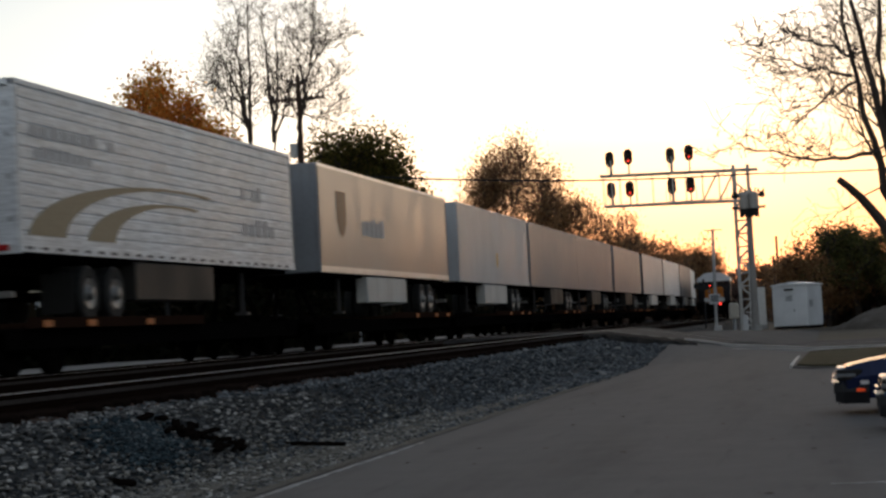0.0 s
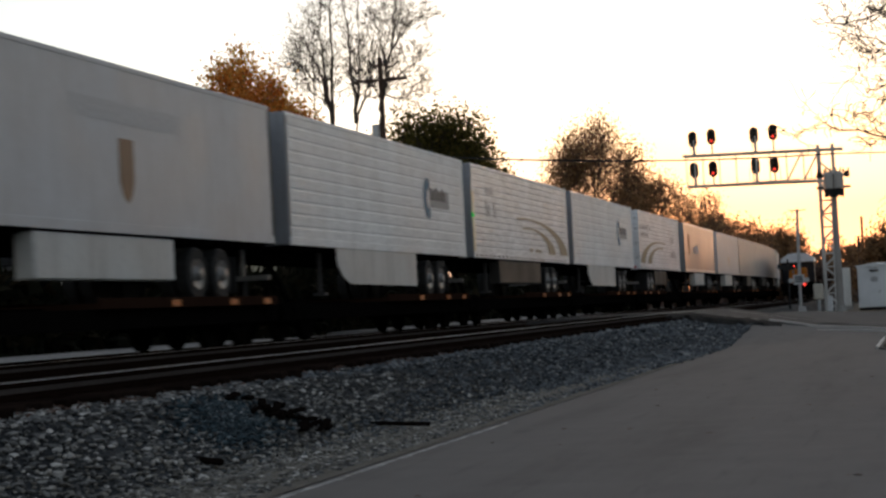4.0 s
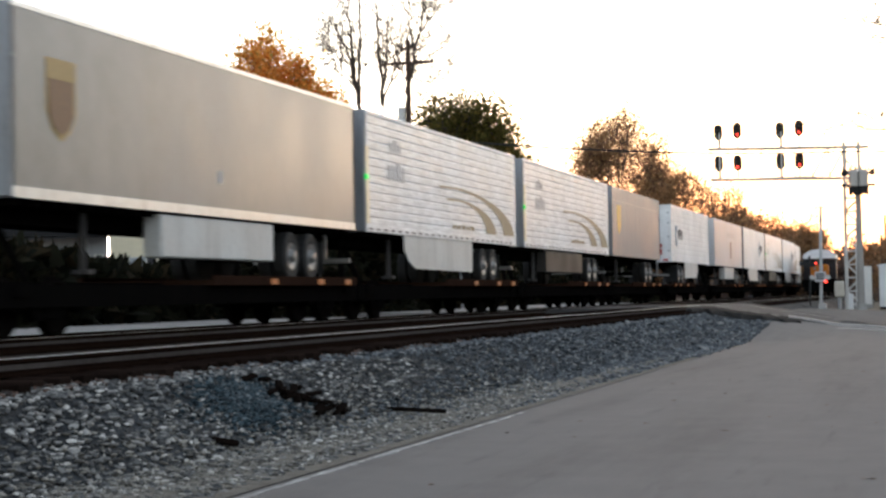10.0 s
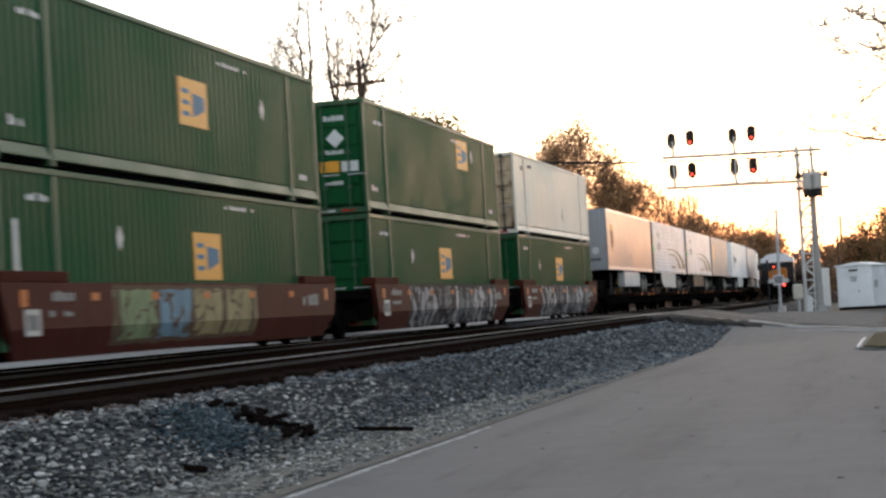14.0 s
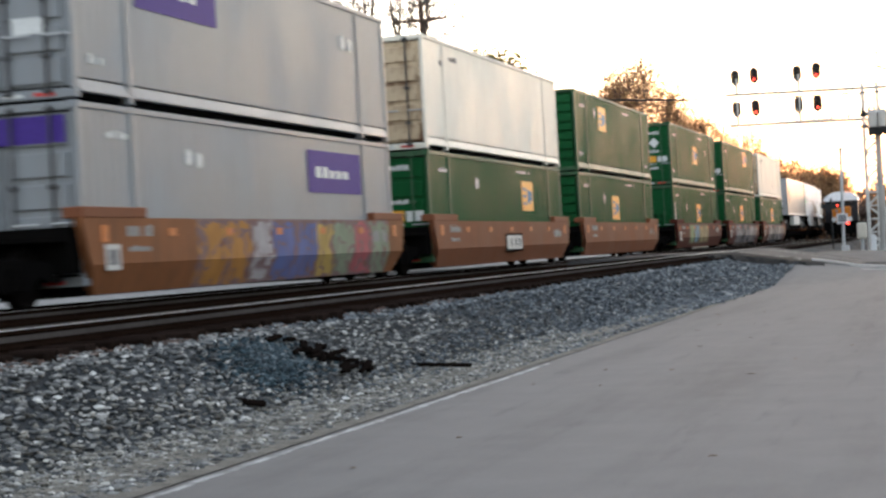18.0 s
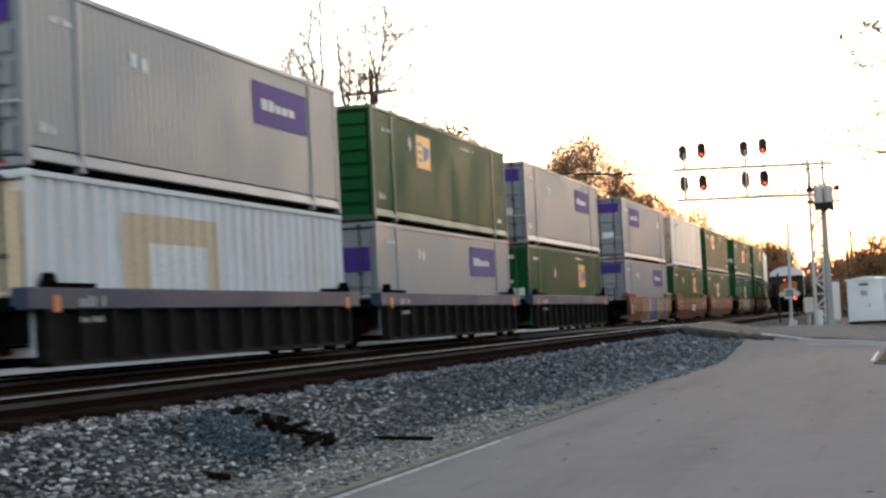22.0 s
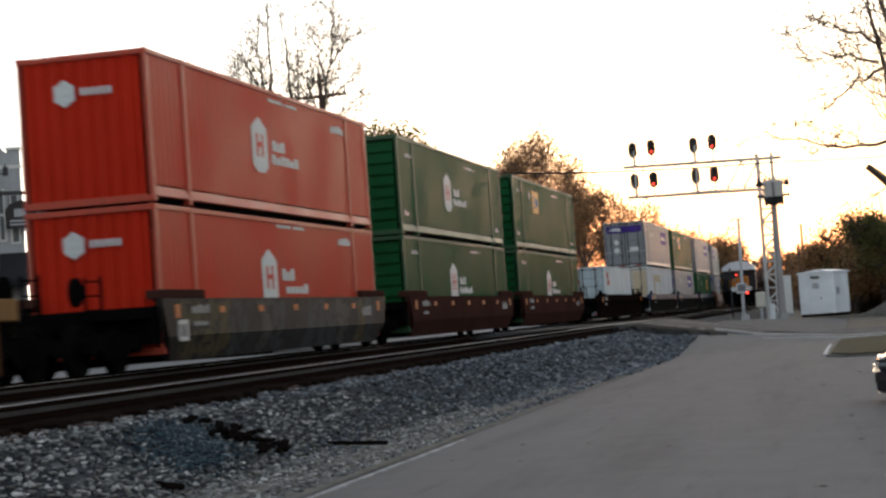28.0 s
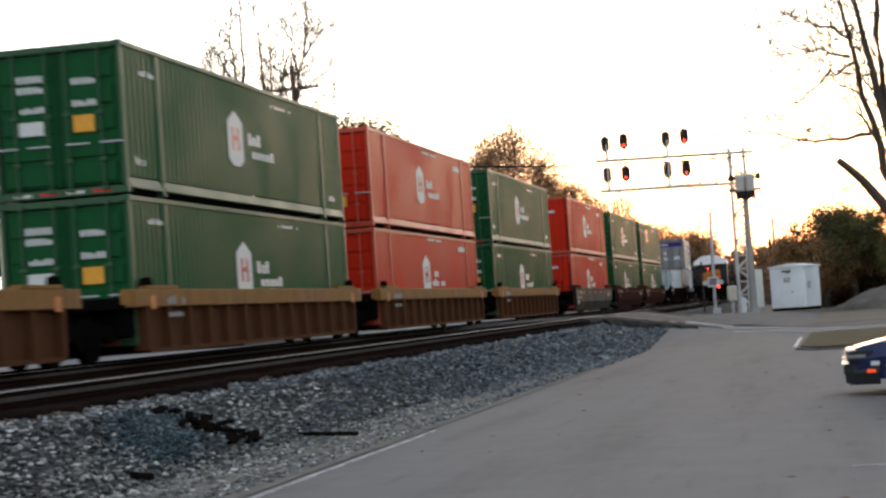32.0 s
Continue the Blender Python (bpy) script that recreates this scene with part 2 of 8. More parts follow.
ASPHALT = ground_mat("asphalt", [(0.25, (0.15, 0.143, 0.137)), (0.5, (0.162, 0.154, 0.147)), (0.75, (0.176, 0.168, 0.16))], 1.4, 60, 0.9, 0.1, 0.003, 0.14, 0.22)
DIRT = ground_mat("dirt", [(0.3, (0.09, 0.075, 0.055)), (0.7, (0.16, 0.14, 0.11))], 0.3, 16)
GRASS = ground_mat("grass", [(0.3, (0.02, 0.032, 0.006)), (0.5, (0.04, 0.036, 0.012)), (0.7, (0.055, 0.04, 0.018))], 0.9, 30)
GRAVEL = ground_mat("gravel", [(0.3, (0.018, 0.02, 0.022)), (0.7, (0.06, 0.065, 0.07))], 0.8, 24, 0.9, 0.8, 0.04)
STONES = stone_mat("ballast_stone", [(0.0, (0.022, 0.023, 0.024)), (0.3, (0.08, 0.082, 0.082)), (0.65, (0.17, 0.169, 0.163)), (0.92, (0.32, 0.312, 0.292)), (1.0, (0.62, 0.6, 0.56))])
STONES_PALE = stone_mat("pale_stone", [(0.0, (0.05, 0.046, 0.04)), (0.4, (0.16, 0.15, 0.13)), (0.85, (0.28, 0.265, 0.232)), (1.0, (0.55, 0.53, 0.48))])
STONES_BLUE = stone_mat("bluish_ballast", [(0.0, (0.014, 0.017, 0.02)), (0.4, (0.066, 0.077, 0.087)), (0.85, (0.14, 0.155, 0.168)), (1.0, (0.3, 0.3, 0.29))])
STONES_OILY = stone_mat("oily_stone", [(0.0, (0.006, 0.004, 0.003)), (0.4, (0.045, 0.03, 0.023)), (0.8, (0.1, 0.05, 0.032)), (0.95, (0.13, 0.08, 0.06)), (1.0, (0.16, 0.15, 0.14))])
STONES_DARK = stone_mat("dark_stone", [(0.0, (0.008, 0.014, 0.019)), (0.5, (0.026, 0.046, 0.058)), (0.9, (0.055, 0.085, 0.1)), (1.0, (0.2, 0.23, 0.24))])
# rust taken near black: the shade below the rail head is in this colour
SHADED_RAIL_RUST = painted("shaded_rusty_rail", (0.012, 0.007, 0.005), 0.85, 0.0, 0.4, (0.02, 0.012, 0.009), gloss=0.0)
# paler grey for the light that the web catches
RAIL_WEB = painted("light_catching_rail_web", (0.075, 0.065, 0.06), 0.8, 0.0, 0.5, (0.03, 0.02, 0.015), gloss=0.0)
RAIL_TOP = plain("worn_rail_top", (0.5, 0.5, 0.51), 0.42, 1.0)
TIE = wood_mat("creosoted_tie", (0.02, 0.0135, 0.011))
CONCRETE = ground_mat("concrete", [(0.3, (0.3, 0.29, 0.27)), (0.7, (0.4, 0.39, 0.37))], 0.8, 22, 0.85, 0.2)
PAVING = ground_mat("worn_road", [(0.3, (0.2, 0.195, 0.19)), (0.7, (0.28, 0.27, 0.26))], 0.3, 25, 0.85, 0.2)
ROAD_GREY = ground_mat("crossing_asphalt", [(0.3, (0.055, 0.053, 0.053)), (0.7, (0.085, 0.082, 0.082))], 0.8, 30, 0.88, 0.2)
WHITE_LINE = ground_mat("faded_white_line", [(0.35, (0.18, 0.176, 0.17)), (0.6, (0.44, 0.435, 0.42))], 3.0, 30, 0.8, 0.1)
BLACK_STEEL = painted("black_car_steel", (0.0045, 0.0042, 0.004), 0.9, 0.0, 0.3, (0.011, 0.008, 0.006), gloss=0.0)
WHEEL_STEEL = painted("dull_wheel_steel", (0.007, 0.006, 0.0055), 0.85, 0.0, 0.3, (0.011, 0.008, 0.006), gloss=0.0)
RUBBER = plain("rubber", (0.018, 0.018, 0.018), 0.85)
HUB = painted("hub_metal", (0.24, 0.24, 0.24), 0.45, 0.6)
GALV = painted("galvanised_steel", (0.5, 0.51, 0.52), 0.45, 0.6, 0.2)
DARK_ROD = painted("dark_rod_steel", (0.06, 0.06, 0.062), 0.55, 0.3)
ALU_DARK = painted("dark_frame", (0.05, 0.05, 0.052), 0.6, 0.2)
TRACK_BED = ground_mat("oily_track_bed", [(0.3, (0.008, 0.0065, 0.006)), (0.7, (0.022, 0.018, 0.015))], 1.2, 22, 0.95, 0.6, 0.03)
REFLECT = plain("orange_reflector", (0.5, 0.125, 0.008), 0.5)
REFLECT_W = plain("cream_reflector", (0.78, 0.7, 0.5), 0.4)
RED_LAMP = plain("red_lens", (0.5, 0.02, 0.02), 0.3)
GREEN_GLOW = plain("green_glow", (0.0, 0.45, 0.06), 0.3, 0, 0.35)
INK_DARK = plain("dark_lettering", (0.1, 0.1, 0.11), 0.6)
INK_FADED = plain("faded_lettering", (0.53, 0.53, 0.54), 0.6)
INK_WHITE = plain("white_lettering", (0.6, 0.6, 0.585), 0.6)
INK_GREY = plain("worn_grey_lettering", (0.26, 0.25, 0.24), 0.7)
INK_TAN = plain("tan_lettering", (0.32, 0.26, 0.165), 0.55)
INK_BLUE = plain("blue_lettering", (0.03, 0.14, 0.25), 0.6)
INK_GREYISH = plain("pale_grey_lettering_ground", (0.36, 0.36, 0.37), 0.6)
INK_RED = plain("red_lettering", (0.42, 0.06, 0.05), 0.5)
INK_PURPLE = plain("purple_panel", (0.05, 0.02, 0.2), 0.7)
INK_ORANGE = plain("orange_panel", (0.72, 0.33, 0.03), 0.5)
INK_BROWN = plain("brown_shield", (0.16, 0.075, 0.03), 0.5)
INK_DULL_GOLD = plain("dull_gold_shield", (0.36, 0.24, 0.08), 0.5)
INK_GOLD = plain("gold_shield", (0.62, 0.4, 0.06), 0.5)


# ---- mesh tools ----
def box(bm, x0, x1, y0, y1, z0, z1):
    v = [bm.verts.new(p) for p in ((x0, y0, z0), (x1, y0, z0), (x1, y1, z0), (x0, y1, z0), (x0, y0, z1), (x1, y0, z1), (x1, y1, z1), (x0, y1, z1))]
    for f in ((3, 2, 1, 0), (4, 5, 6, 7), (0, 1, 5, 4), (1, 2, 6, 5), (2, 3, 7, 6), (3, 0, 4, 7)):
        bm.faces.new([v[i] for i in f])


def bevelled(bm, x0, x1, y0, y1, z0, z1, b):
    """A box whose twelve edges are cut by b."""
    t = bmesh.new()
    box(t, x0, x1, y0, y1, z0, z1)
    bmesh.ops.bevel(t, geom=t.edges[:], offset=b, segments=1, affect="EDGES")
    join(bm, t)


def join(bm, other):
    me = bpy.data.meshes.new("tmp")
    other.to_mesh(me)
    other.free()
    bm.from_mesh(me)
    bpy.data.meshes.remove(me)


def tube(bm, p0, p1, r0, r1=None, n=8, caps=True):
    r1 = r0 if r1 is None else r1
    p0, p1 = Vector(p0), Vector(p1)
    q = (p1 - p0).to_track_quat("Z", "Y").to_matrix()
    rings = []
    for p, r in ((p0, r0), (p1, r1)):
        rings.append([bm.verts.new(p + q @ Vector((r * math.cos(2 * math.pi * k / n), r * math.sin(2 * math.pi * k / n), 0))) for k in range(n)])
    for k in range(n):
        bm.faces.new((rings[0][k], rings[0][(k + 1) % n], rings[1][(k + 1) % n], rings[1][k]))
    if caps:
        bm.faces.new(rings[0][::-1])
        bm.faces.new(rings[1])


def prism(bm, pts, axis, a, b):
    """A closed outline in the plane across an axis, drawn out from a to b. pts run over the other two axes in order."""
    def at(p, d):
        return {"x": (d, p[0], p[1]), "y": (p[0], d, p[1]), "z": (p[0], p[1], d)}[axis]
    lo = [bm.verts.new(at(p, a)) for p in pts]
    hi = [bm.verts.new(at(p, b)) for p in pts]
    n = len(pts)
    for k in range(n):
        bm.faces.new((lo[k], lo[(k + 1) % n], hi[(k + 1) % n], hi[k]))
    bm.faces.new(lo[::-1])
    bm.faces.new(hi)
    

def mesh_of(bm, name, smooth=False):
    bmesh.ops.recalc_face_normals(bm, faces=bm.faces[:])
    me = bpy.data.meshes.new(name)
    bm.to_mesh(me)
    bm.free()
    if smooth:
        for p in me.polygons:
            p.use_smooth = True
    return me


def part(name, bm, material, parent=None, label="", at=None, smooth=False):
    """Links a bmesh, or a mesh that others share, as one object under its thing."""
    me = bm if isinstance(bm, bpy.types.Mesh) else mesh_of(bm, name, smooth)
    if not me.materials:
        me.materials.append(material)
    ob = new(name, me)
    if me.materials[0] != material:
        ob.material_slots[0].link = "OBJECT"
        ob.material_slots[0].material = material
    if at is not None:
        ob.matrix_basis = at
    if parent is not None:
        ob.parent = parent
    if label:
        tagged(ob, label)
    return ob


def lathe(bm, prof, n=18):
    """A ring of (x, radius) steps turned round the x axis."""
    rings = [[bm.verts.new((x, r * math.cos(2 * math.pi * k / n), r * math.sin(2 * math.pi * k / n))) for k in range(n)] for x, r in prof]
    for a, b in zip(rings, rings[1:]):
        for k in range(n):
            bm.faces.new((a[k], a[(k + 1) % n], b[(k + 1) % n], b[k]))
    bm.faces.new(rings[0][::-1])
    bm.faces.new(rings[-1])


CACHE = {}


def shared(key, build):
    """The mesh under this key, built at its first use."""
    if key not in CACHE:
        bm = bmesh.new()
        build(bm)
        CACHE[key] = mesh_of(bm, key.split(":")[0])
    return CACHE[key]


def thing(name, label, category, group="", kind="", at=None):
    ob = new(name)
    ob.empty_display_size = 0.3
    if at is not None:
        ob.matrix_basis = at
    return tagged(ob, label, category, group, kind)

# ---- the line: a straight, then a bend to the left ----
RAIL_Z = 1.10
TRAIN_X, NEAR_X = -13.94, -9.22
BEND_AT, BEND_R = 162.0, 700.0


def on_line(s, off):
    """Place and heading at s metres along a line that runs at x = off, with the bend beyond."""
    if s <= BEND_AT:
        return off, s, 0.0
    a = min((s - BEND_AT) / BEND_R, 1.1)
    r = BEND_R + off
    rest = max(0.0, s - BEND_AT - 1.1 * BEND_R)
    x = -BEND_R + r * math.cos(a) - rest * math.sin(a)
    y = BEND_AT + r * math.sin(a) + rest * math.cos(a)
    return x, y, math.degrees(a)


def ribbon(bm, prof, off, s0, s1, step):
    """A profile (across, up) drawn along the line; open profiles give sheets, closed ones bars."""
    cuts = [s0]
    while cuts[-1] < s1 - 1e-6:
        cuts.append(min(s1, cuts[-1] + (step if cuts[-1] >= BEND_AT - step else max(step, BEND_AT - cuts[-1]))))
    closed = prof[0] == prof[-1]
    rows = []
    for s in cuts:
        x, y, a = on_line(s, off)
        c, d = math.cos(radians(a)), math.sin(radians(a))
        rows.append([bm.verts.new((x + u * c, y + u * d, w)) for u, w in (prof[:-1] if closed else prof)])
    n = len(rows[0])
    for r0, r1 in zip(rows, rows[1:]):
        for k in range(n if closed else n - 1):
            bm.faces.new((r0[k], r0[(k + 1) % n], r1[(k + 1) % n], r1[k]))
    if closed:
        bm.faces.new(rows[0][::-1])
        bm.faces.new(rows[-1])


def profile_z(x):
    """Height of the natural ground across the line."""
    pts = [(-3000, 0.5), (-60, 0.6), (-26, 0.55), (-18.5, 0.3), (-6.0, -0.06), (3000, -0.06)]
    for (a, za), (b, zb) in zip(pts, pts[1:]):
        if x <= b:
            return za + (zb - za) * (x - a) / (b - a)
    return 0


bm = bmesh.new()
xs = [-3000, -400, -60, -26, -18.5, -6.0, 40, 400, 3000]
ys = [-600, -60, 0, 60, 140, 300, 800, 3000]
grid = [[bm.verts.new((x, y, profile_z(x))) for x in xs] for y in ys]
for j in range(len(ys) - 1):
    for i in range(len(xs) - 1):
        bm.faces.new((grid[j][i], grid[j][i + 1], grid[j + 1][i + 1], grid[j + 1][i]))
tagged(part("ground", bm, DIRT), "bare brown earth and thin dead grass beside the line", "ground", kind="structure")

# paved lot beside the line
EDGE_X = -5.62
bm = bmesh.new()
random.seed(4)
edge = [(EDGE_X + random.uniform(-0.07, 0.07), -40 + k * 0.8) for k in range(136)]
lot = edge[:-1] + [(-4.6, 69.5), (-2.6, 74.0), (14, 76.0), (45, 76.0), (45, -40)]
prism(bm, lot, "z", -0.05, 0.0)
tagged(part("parking_lot", bm, ASPHALT), "worn grey asphalt of an open lot, patched and stained", "pavement", kind="structure")

# white edge line, broken and faded
edge_line = thing("edge_line", "faded white painted line along the asphalt edge", "road marking", kind="structure")
for k, (y0, y1) in enumerate(((3, 13.5), (13.55, 18.8), (18.85, 25.3))):
    bm = bmesh.new()
    n = int((y1 - y0) / 0.35)
    left, right = [], []
    for i in range(n + 1):
        y = y0 + (y1 - y0) * i / n
        left.append((EDGE_X + 0.14 + random.uniform(-0.02, 0.02), y))
        right.append((EDGE_X + 0.215 + random.uniform(-0.02, 0.025), y))
    prism(bm, left + right[::-1], "z", 0.001, 0.006)
    part("stripe", bm, WHITE_LINE, edge_line)

# ballast bed under both tracks
bm = bmesh.new()
prof = [(3.25, -0.06), (3.0, 0.03), (2.55, 0.12), (1.75, 0.76), (1.3, 0.83), (1.28, 0.80), (-6.4, 0.80), (-6.42, 0.86), (-7.2, 0.75), (-9.0, 0.25)]
ribbon(bm, prof, NEAR_X, -520, 620, 12)
tagged(part("ballast_bed", bm, GRAVEL), "bank of crushed grey-blue stone under two tracks", "ballast", kind="structure")


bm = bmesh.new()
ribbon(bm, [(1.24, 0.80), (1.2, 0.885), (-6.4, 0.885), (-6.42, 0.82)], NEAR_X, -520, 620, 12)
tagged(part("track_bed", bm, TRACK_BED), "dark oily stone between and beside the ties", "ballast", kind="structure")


def bank_z(x):
    pts = [(-3.6, 0.0), (-3.05, 0.02), (-2.55, 0.12), (-1.75, 0.77), (-1.3, 0.84), (7.0, 0.9)]
    u = -(x - NEAR_X)
    for (a, za), (b, zb) in zip(pts, pts[1:]):
        if u <= b:
            return za + (zb - za) * max(0, (u - a)) / (b - a)
    return 0.9


def rubble(name, material, places, label, category):
    """Loose stones, each a squashed and turned lump, joined into one piece of stuff."""
    ico = bmesh.new()
    bmesh.ops.create_icosphere(ico, subdivisions=1, radius=1)
    base = np.array([v.co[:] for v in ico.verts])
    faces = np.array([[v.index for v in f.verts] for f in ico.faces])
    ico.free()
    rng = np.random.default_rng(len(places))
    vs, fs = [], []
    for k, (x, y, z, r) in enumerate(places):
        p = base * (1 + rng.uniform(-0.42, 0.42, (len(base), 1)))
        p = p * rng.uniform(0.5, 1.3, 3) * r
        a = rng.uniform(0, 6.28)
        c, s = math.cos(a), math.sin(a)
        p = p @ np.array([[c, -s, 0], [s, c, 0], [0, 0, 0.5]]).T + (x, y, z)
        vs.append(p)
        fs.append(faces + k * len(base))
    me = bpy.data.meshes.new(name)
    me.from_pydata(np.concatenate(vs).tolist(), [], np.concatenate(fs).tolist())
    me.materials.append(material)
    return tagged(new(name, me), label, category, kind="stuff")


rng = np.random.default_rng(7)
places = []
for k in range(27000):
    y = 9 + 55 * rng.random() ** 1.5
    x = NEAR_X + rng.uniform(1.33, 3.5)
    r = rng.uniform(0.02, 0.05) * (1.3 if y > 35 else 1)
    if x > -6.35 and rng.random() < 0.42:
        continue
    places.append((x, y, bank_z(x) + r * 0.25, r))
rubble("ballast_stones", STONES, [p for p in places if p[1] < 24 + 4 * math.sin(p[0] * 5)], "loose crushed grey stones on the track bank", "gravel")
rubble("ballast_stones", STONES_BLUE, [p for p in places if p[1] >= 24 + 4 * math.sin(p[0] * 5)], "loose bluish crushed stones further along the bank", "gravel")
places = []
for k in range(1500):
    u, w = rng.normal(0, 0.6), rng.normal(0, 1.0)
    x, y = -7.12 + u * 0.3, 19.0 + w * 0.62
    h = 0.05 * math.exp(-(u * u + w * w * 0.6))
    r = rng.uniform(0.02, 0.045)
    places.append((x, y, bank_z(x) + h + r * 0.3, r))
pale = []
for k in range(5200):
    y = 8 + 24 * rng.random() ** 1.2
    x = -6.35 + rng.normal(0, 0.34) - max(0.0, (17 - y)) * 0.04
    if x < -5.72:
        pale.append((x, y, bank_z(x) + 0.02, rng.uniform(0.016, 0.045)))
rubble("ballast_stones", STONES_PALE, pale, "pale loose stones along the foot of the bank", "gravel")
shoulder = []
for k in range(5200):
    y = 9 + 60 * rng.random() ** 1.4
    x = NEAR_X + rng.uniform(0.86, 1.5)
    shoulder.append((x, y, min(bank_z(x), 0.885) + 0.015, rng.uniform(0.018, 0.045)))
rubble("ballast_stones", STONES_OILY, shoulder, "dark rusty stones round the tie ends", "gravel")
rubble("stone_pile", STONES_DARK, places, "low heap of dark bluish stone spilled on the bank", "gravel")

rows = []
for k in range(60):
    y = 5 + 0.95 * k
    a = -6.62 + 0.1 * math.sin(y * 1.3) + 0.06 * math.sin(y * 3.1)
    rows.append([(x, y, bank_z(x) + h) for x, h in ((a, -0.02), (a + 0.12, 0.004), (-6.0, 0.012), (-5.55, 0.012))])
bm = bmesh.new()
vs = [[bm.verts.new(p) for p in r] for r in rows]
for r0, r1 in zip(vs, vs[1:]):
    for k in range(3):
        bm.faces.new((r0[k], r0[k + 1], r1[k + 1], r1[k]))
tagged(part("gravel_verge", bm, ground_mat("trodden_gravel", [(0.3, (0.115, 0.106, 0.09)), (0.7, (0.21, 0.195, 0.168))], 2.3, 30, 0.9, 0.7, 0.03)), "trodden pale gravel and earth along the asphalt edge", "ground", kind="structure")


# rails
def rail(name, off, s0, s1, parent, shiny=True):
    bm = bmesh.new()
    g = [(0.07, 0.93), (0.07, 0.945), (0.012, 0.96), (0.012, 1.05), (0.036, 1.06), (0.036, 1.098), (-0.036, 1.098), (-0.036, 1.06), (-0.012, 1.05), (-0.012, 0.96), (-0.07, 0.945), (-0.07, 0.93), (0.07, 0.93)]
    ribbon(bm, g[::-1], off, s0, s1, 10)
    r = part("rail", bm, SHADED_RAIL_RUST, parent)
    bm = bmesh.new()
    ribbon(bm, [(-0.03, 1.098), (-0.03, 1.102), (0.03, 1.102), (0.03, 1.098), (-0.03, 1.098)], off, s0, s1, 10)
    part("rail_head", bm, RAIL_TOP if shiny else SHADED_RAIL_RUST, r, "bright worn steel running surface" if shiny else "dull rusty running surface")
    # strip along the web that carries the painted light
    bm = bmesh.new()
    ribbon(bm, [(0.02, 0.99), (0.017, 1.042), (0.011, 1.042), (0.011, 0.99), (0.02, 0.99)][::-1], off, s0, s1, 10)
    part("rail_web", bm, RAIL_WEB, r, "grey rail web, painted paler where it catches light")
    return r


tie_bm = bmesh.new()
bevelled(tie_bm, -1.38, 1.38, -0.115, 0.115, -0.17, 0.0, 0.012)
tie_mesh = mesh_of(tie_bm, "tie")
plate_bm = bmesh.new()
box(plate_bm, -0.16, 0.16, -0.09, 0.09, 0.0, 0.012)
plate_mesh = mesh_of(plate_bm, "tie_plate")


def track(name, off, label, singles, s_end):
    tr = thing(name, label, "railway track", kind="structure")
    for g in (-0.7525, 0.7525):
        rail("rail", off + g, -520, 620, tr, g > 0 or off == TRAIN_X)
    k = 0
    s = 4.0
    rest = bmesh.new()
    while s < s_end:
        if k < singles:
            t = part("tie", tie_mesh, TIE, tr, at=pose(off + random.uniform(-0.08, 0.15), s, 0.925 + random.uniform(-0.01, 0.006), 0, 0, random.uniform(-1, 1)))
            for g in (-0.7525, 0.7525):
                part("tie_plate", plate_mesh, SHADED_RAIL_RUST, t, at=pose(g, 0, 0.0))
        else:
            x, y, a = on_line(s, off)
            box(rest, x - 1.3, x + 1.3, y - 0.11, y + 0.11, 0.76, 0.92)
        s += 0.533
        k += 1
    tagged(part("far_ties", rest, TIE, tr), kind="stuff")
    return tr


random.seed(11)
track("near_track", NEAR_X, "empty railway track with rusty rails and a worn shiny top", 150, 150)
track("main_track", TRAIN_X, "railway track that carries the moving freight train", 90, 150)
# ---- the train ----
RUN = [(0.0, 0.0), (4.0, 61.59), (8.0, 123.11), (12.0, 184.87), (16.0, 246.72), (20.0, 308.74), (24.0, 370.92), (28.0, 433.18), (32.0, 495.9)]
MOVERS = []


def run_at(t):
    for (a, sa), (b, sb) in zip(RUN, RUN[1:]):
        if t <= b:
            return sa + (sb - sa) * (t - a) / (b - a)


def moving(ob, start, up=0.0):
    """Notes a thing that rides with the train; start is its place along the line at the clip's first moment."""
    MOVERS.append((ob, start, up))
    return ob


# trucks: two wheelsets in cast side frames
def build_wheel(bm):
    lathe(bm, [(-0.09, 0.1), (-0.09, 0.49), (-0.06, 0.5), (-0.055, 0.46), (0.065, 0.455), (0.07, 0.39), (0.03, 0.36), (0.04, 0.13), (0.15, 0.11), (0.16, 0.02)], 20)


def build_side_frame(bm):
    prism(bm, [(-1.2, 0.62), (-0.95, 0.70), (-0.35, 0.72), (0.35, 0.72), (0.95, 0.70), (1.2, 0.62), (1.2, 0.42), (1.0, 0.38), (0.72, 0.48), (0.42, 0.26), (-0.42, 0.26), (-0.72, 0.48), (-1.0, 0.38), (-1.2, 0.42)], "x", -0.09, 0.09)
    for k in (-0.16, 0.0, 0.16):
        tube(bm, (0.1, k, 0.3), (0.1, k, 0.62), 0.065, n=8)


def build_bolster(bm):
    bevelled(bm, -1.1, 1.1, -0.2, 0.2, 0.5, 0.76, 0.03)
    for y in (-0.88, 0.88):
        tube(bm, (-0.75, y, 0.46), (0.75, y, 0.46), 0.085, n=8)


def add_truck(car, y):
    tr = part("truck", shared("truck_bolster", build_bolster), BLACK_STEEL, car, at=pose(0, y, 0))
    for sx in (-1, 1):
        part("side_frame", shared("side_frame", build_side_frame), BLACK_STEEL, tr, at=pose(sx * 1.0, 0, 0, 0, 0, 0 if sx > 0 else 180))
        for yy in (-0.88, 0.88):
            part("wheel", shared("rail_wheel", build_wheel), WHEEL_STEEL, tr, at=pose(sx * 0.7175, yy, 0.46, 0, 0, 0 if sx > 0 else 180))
    return tr


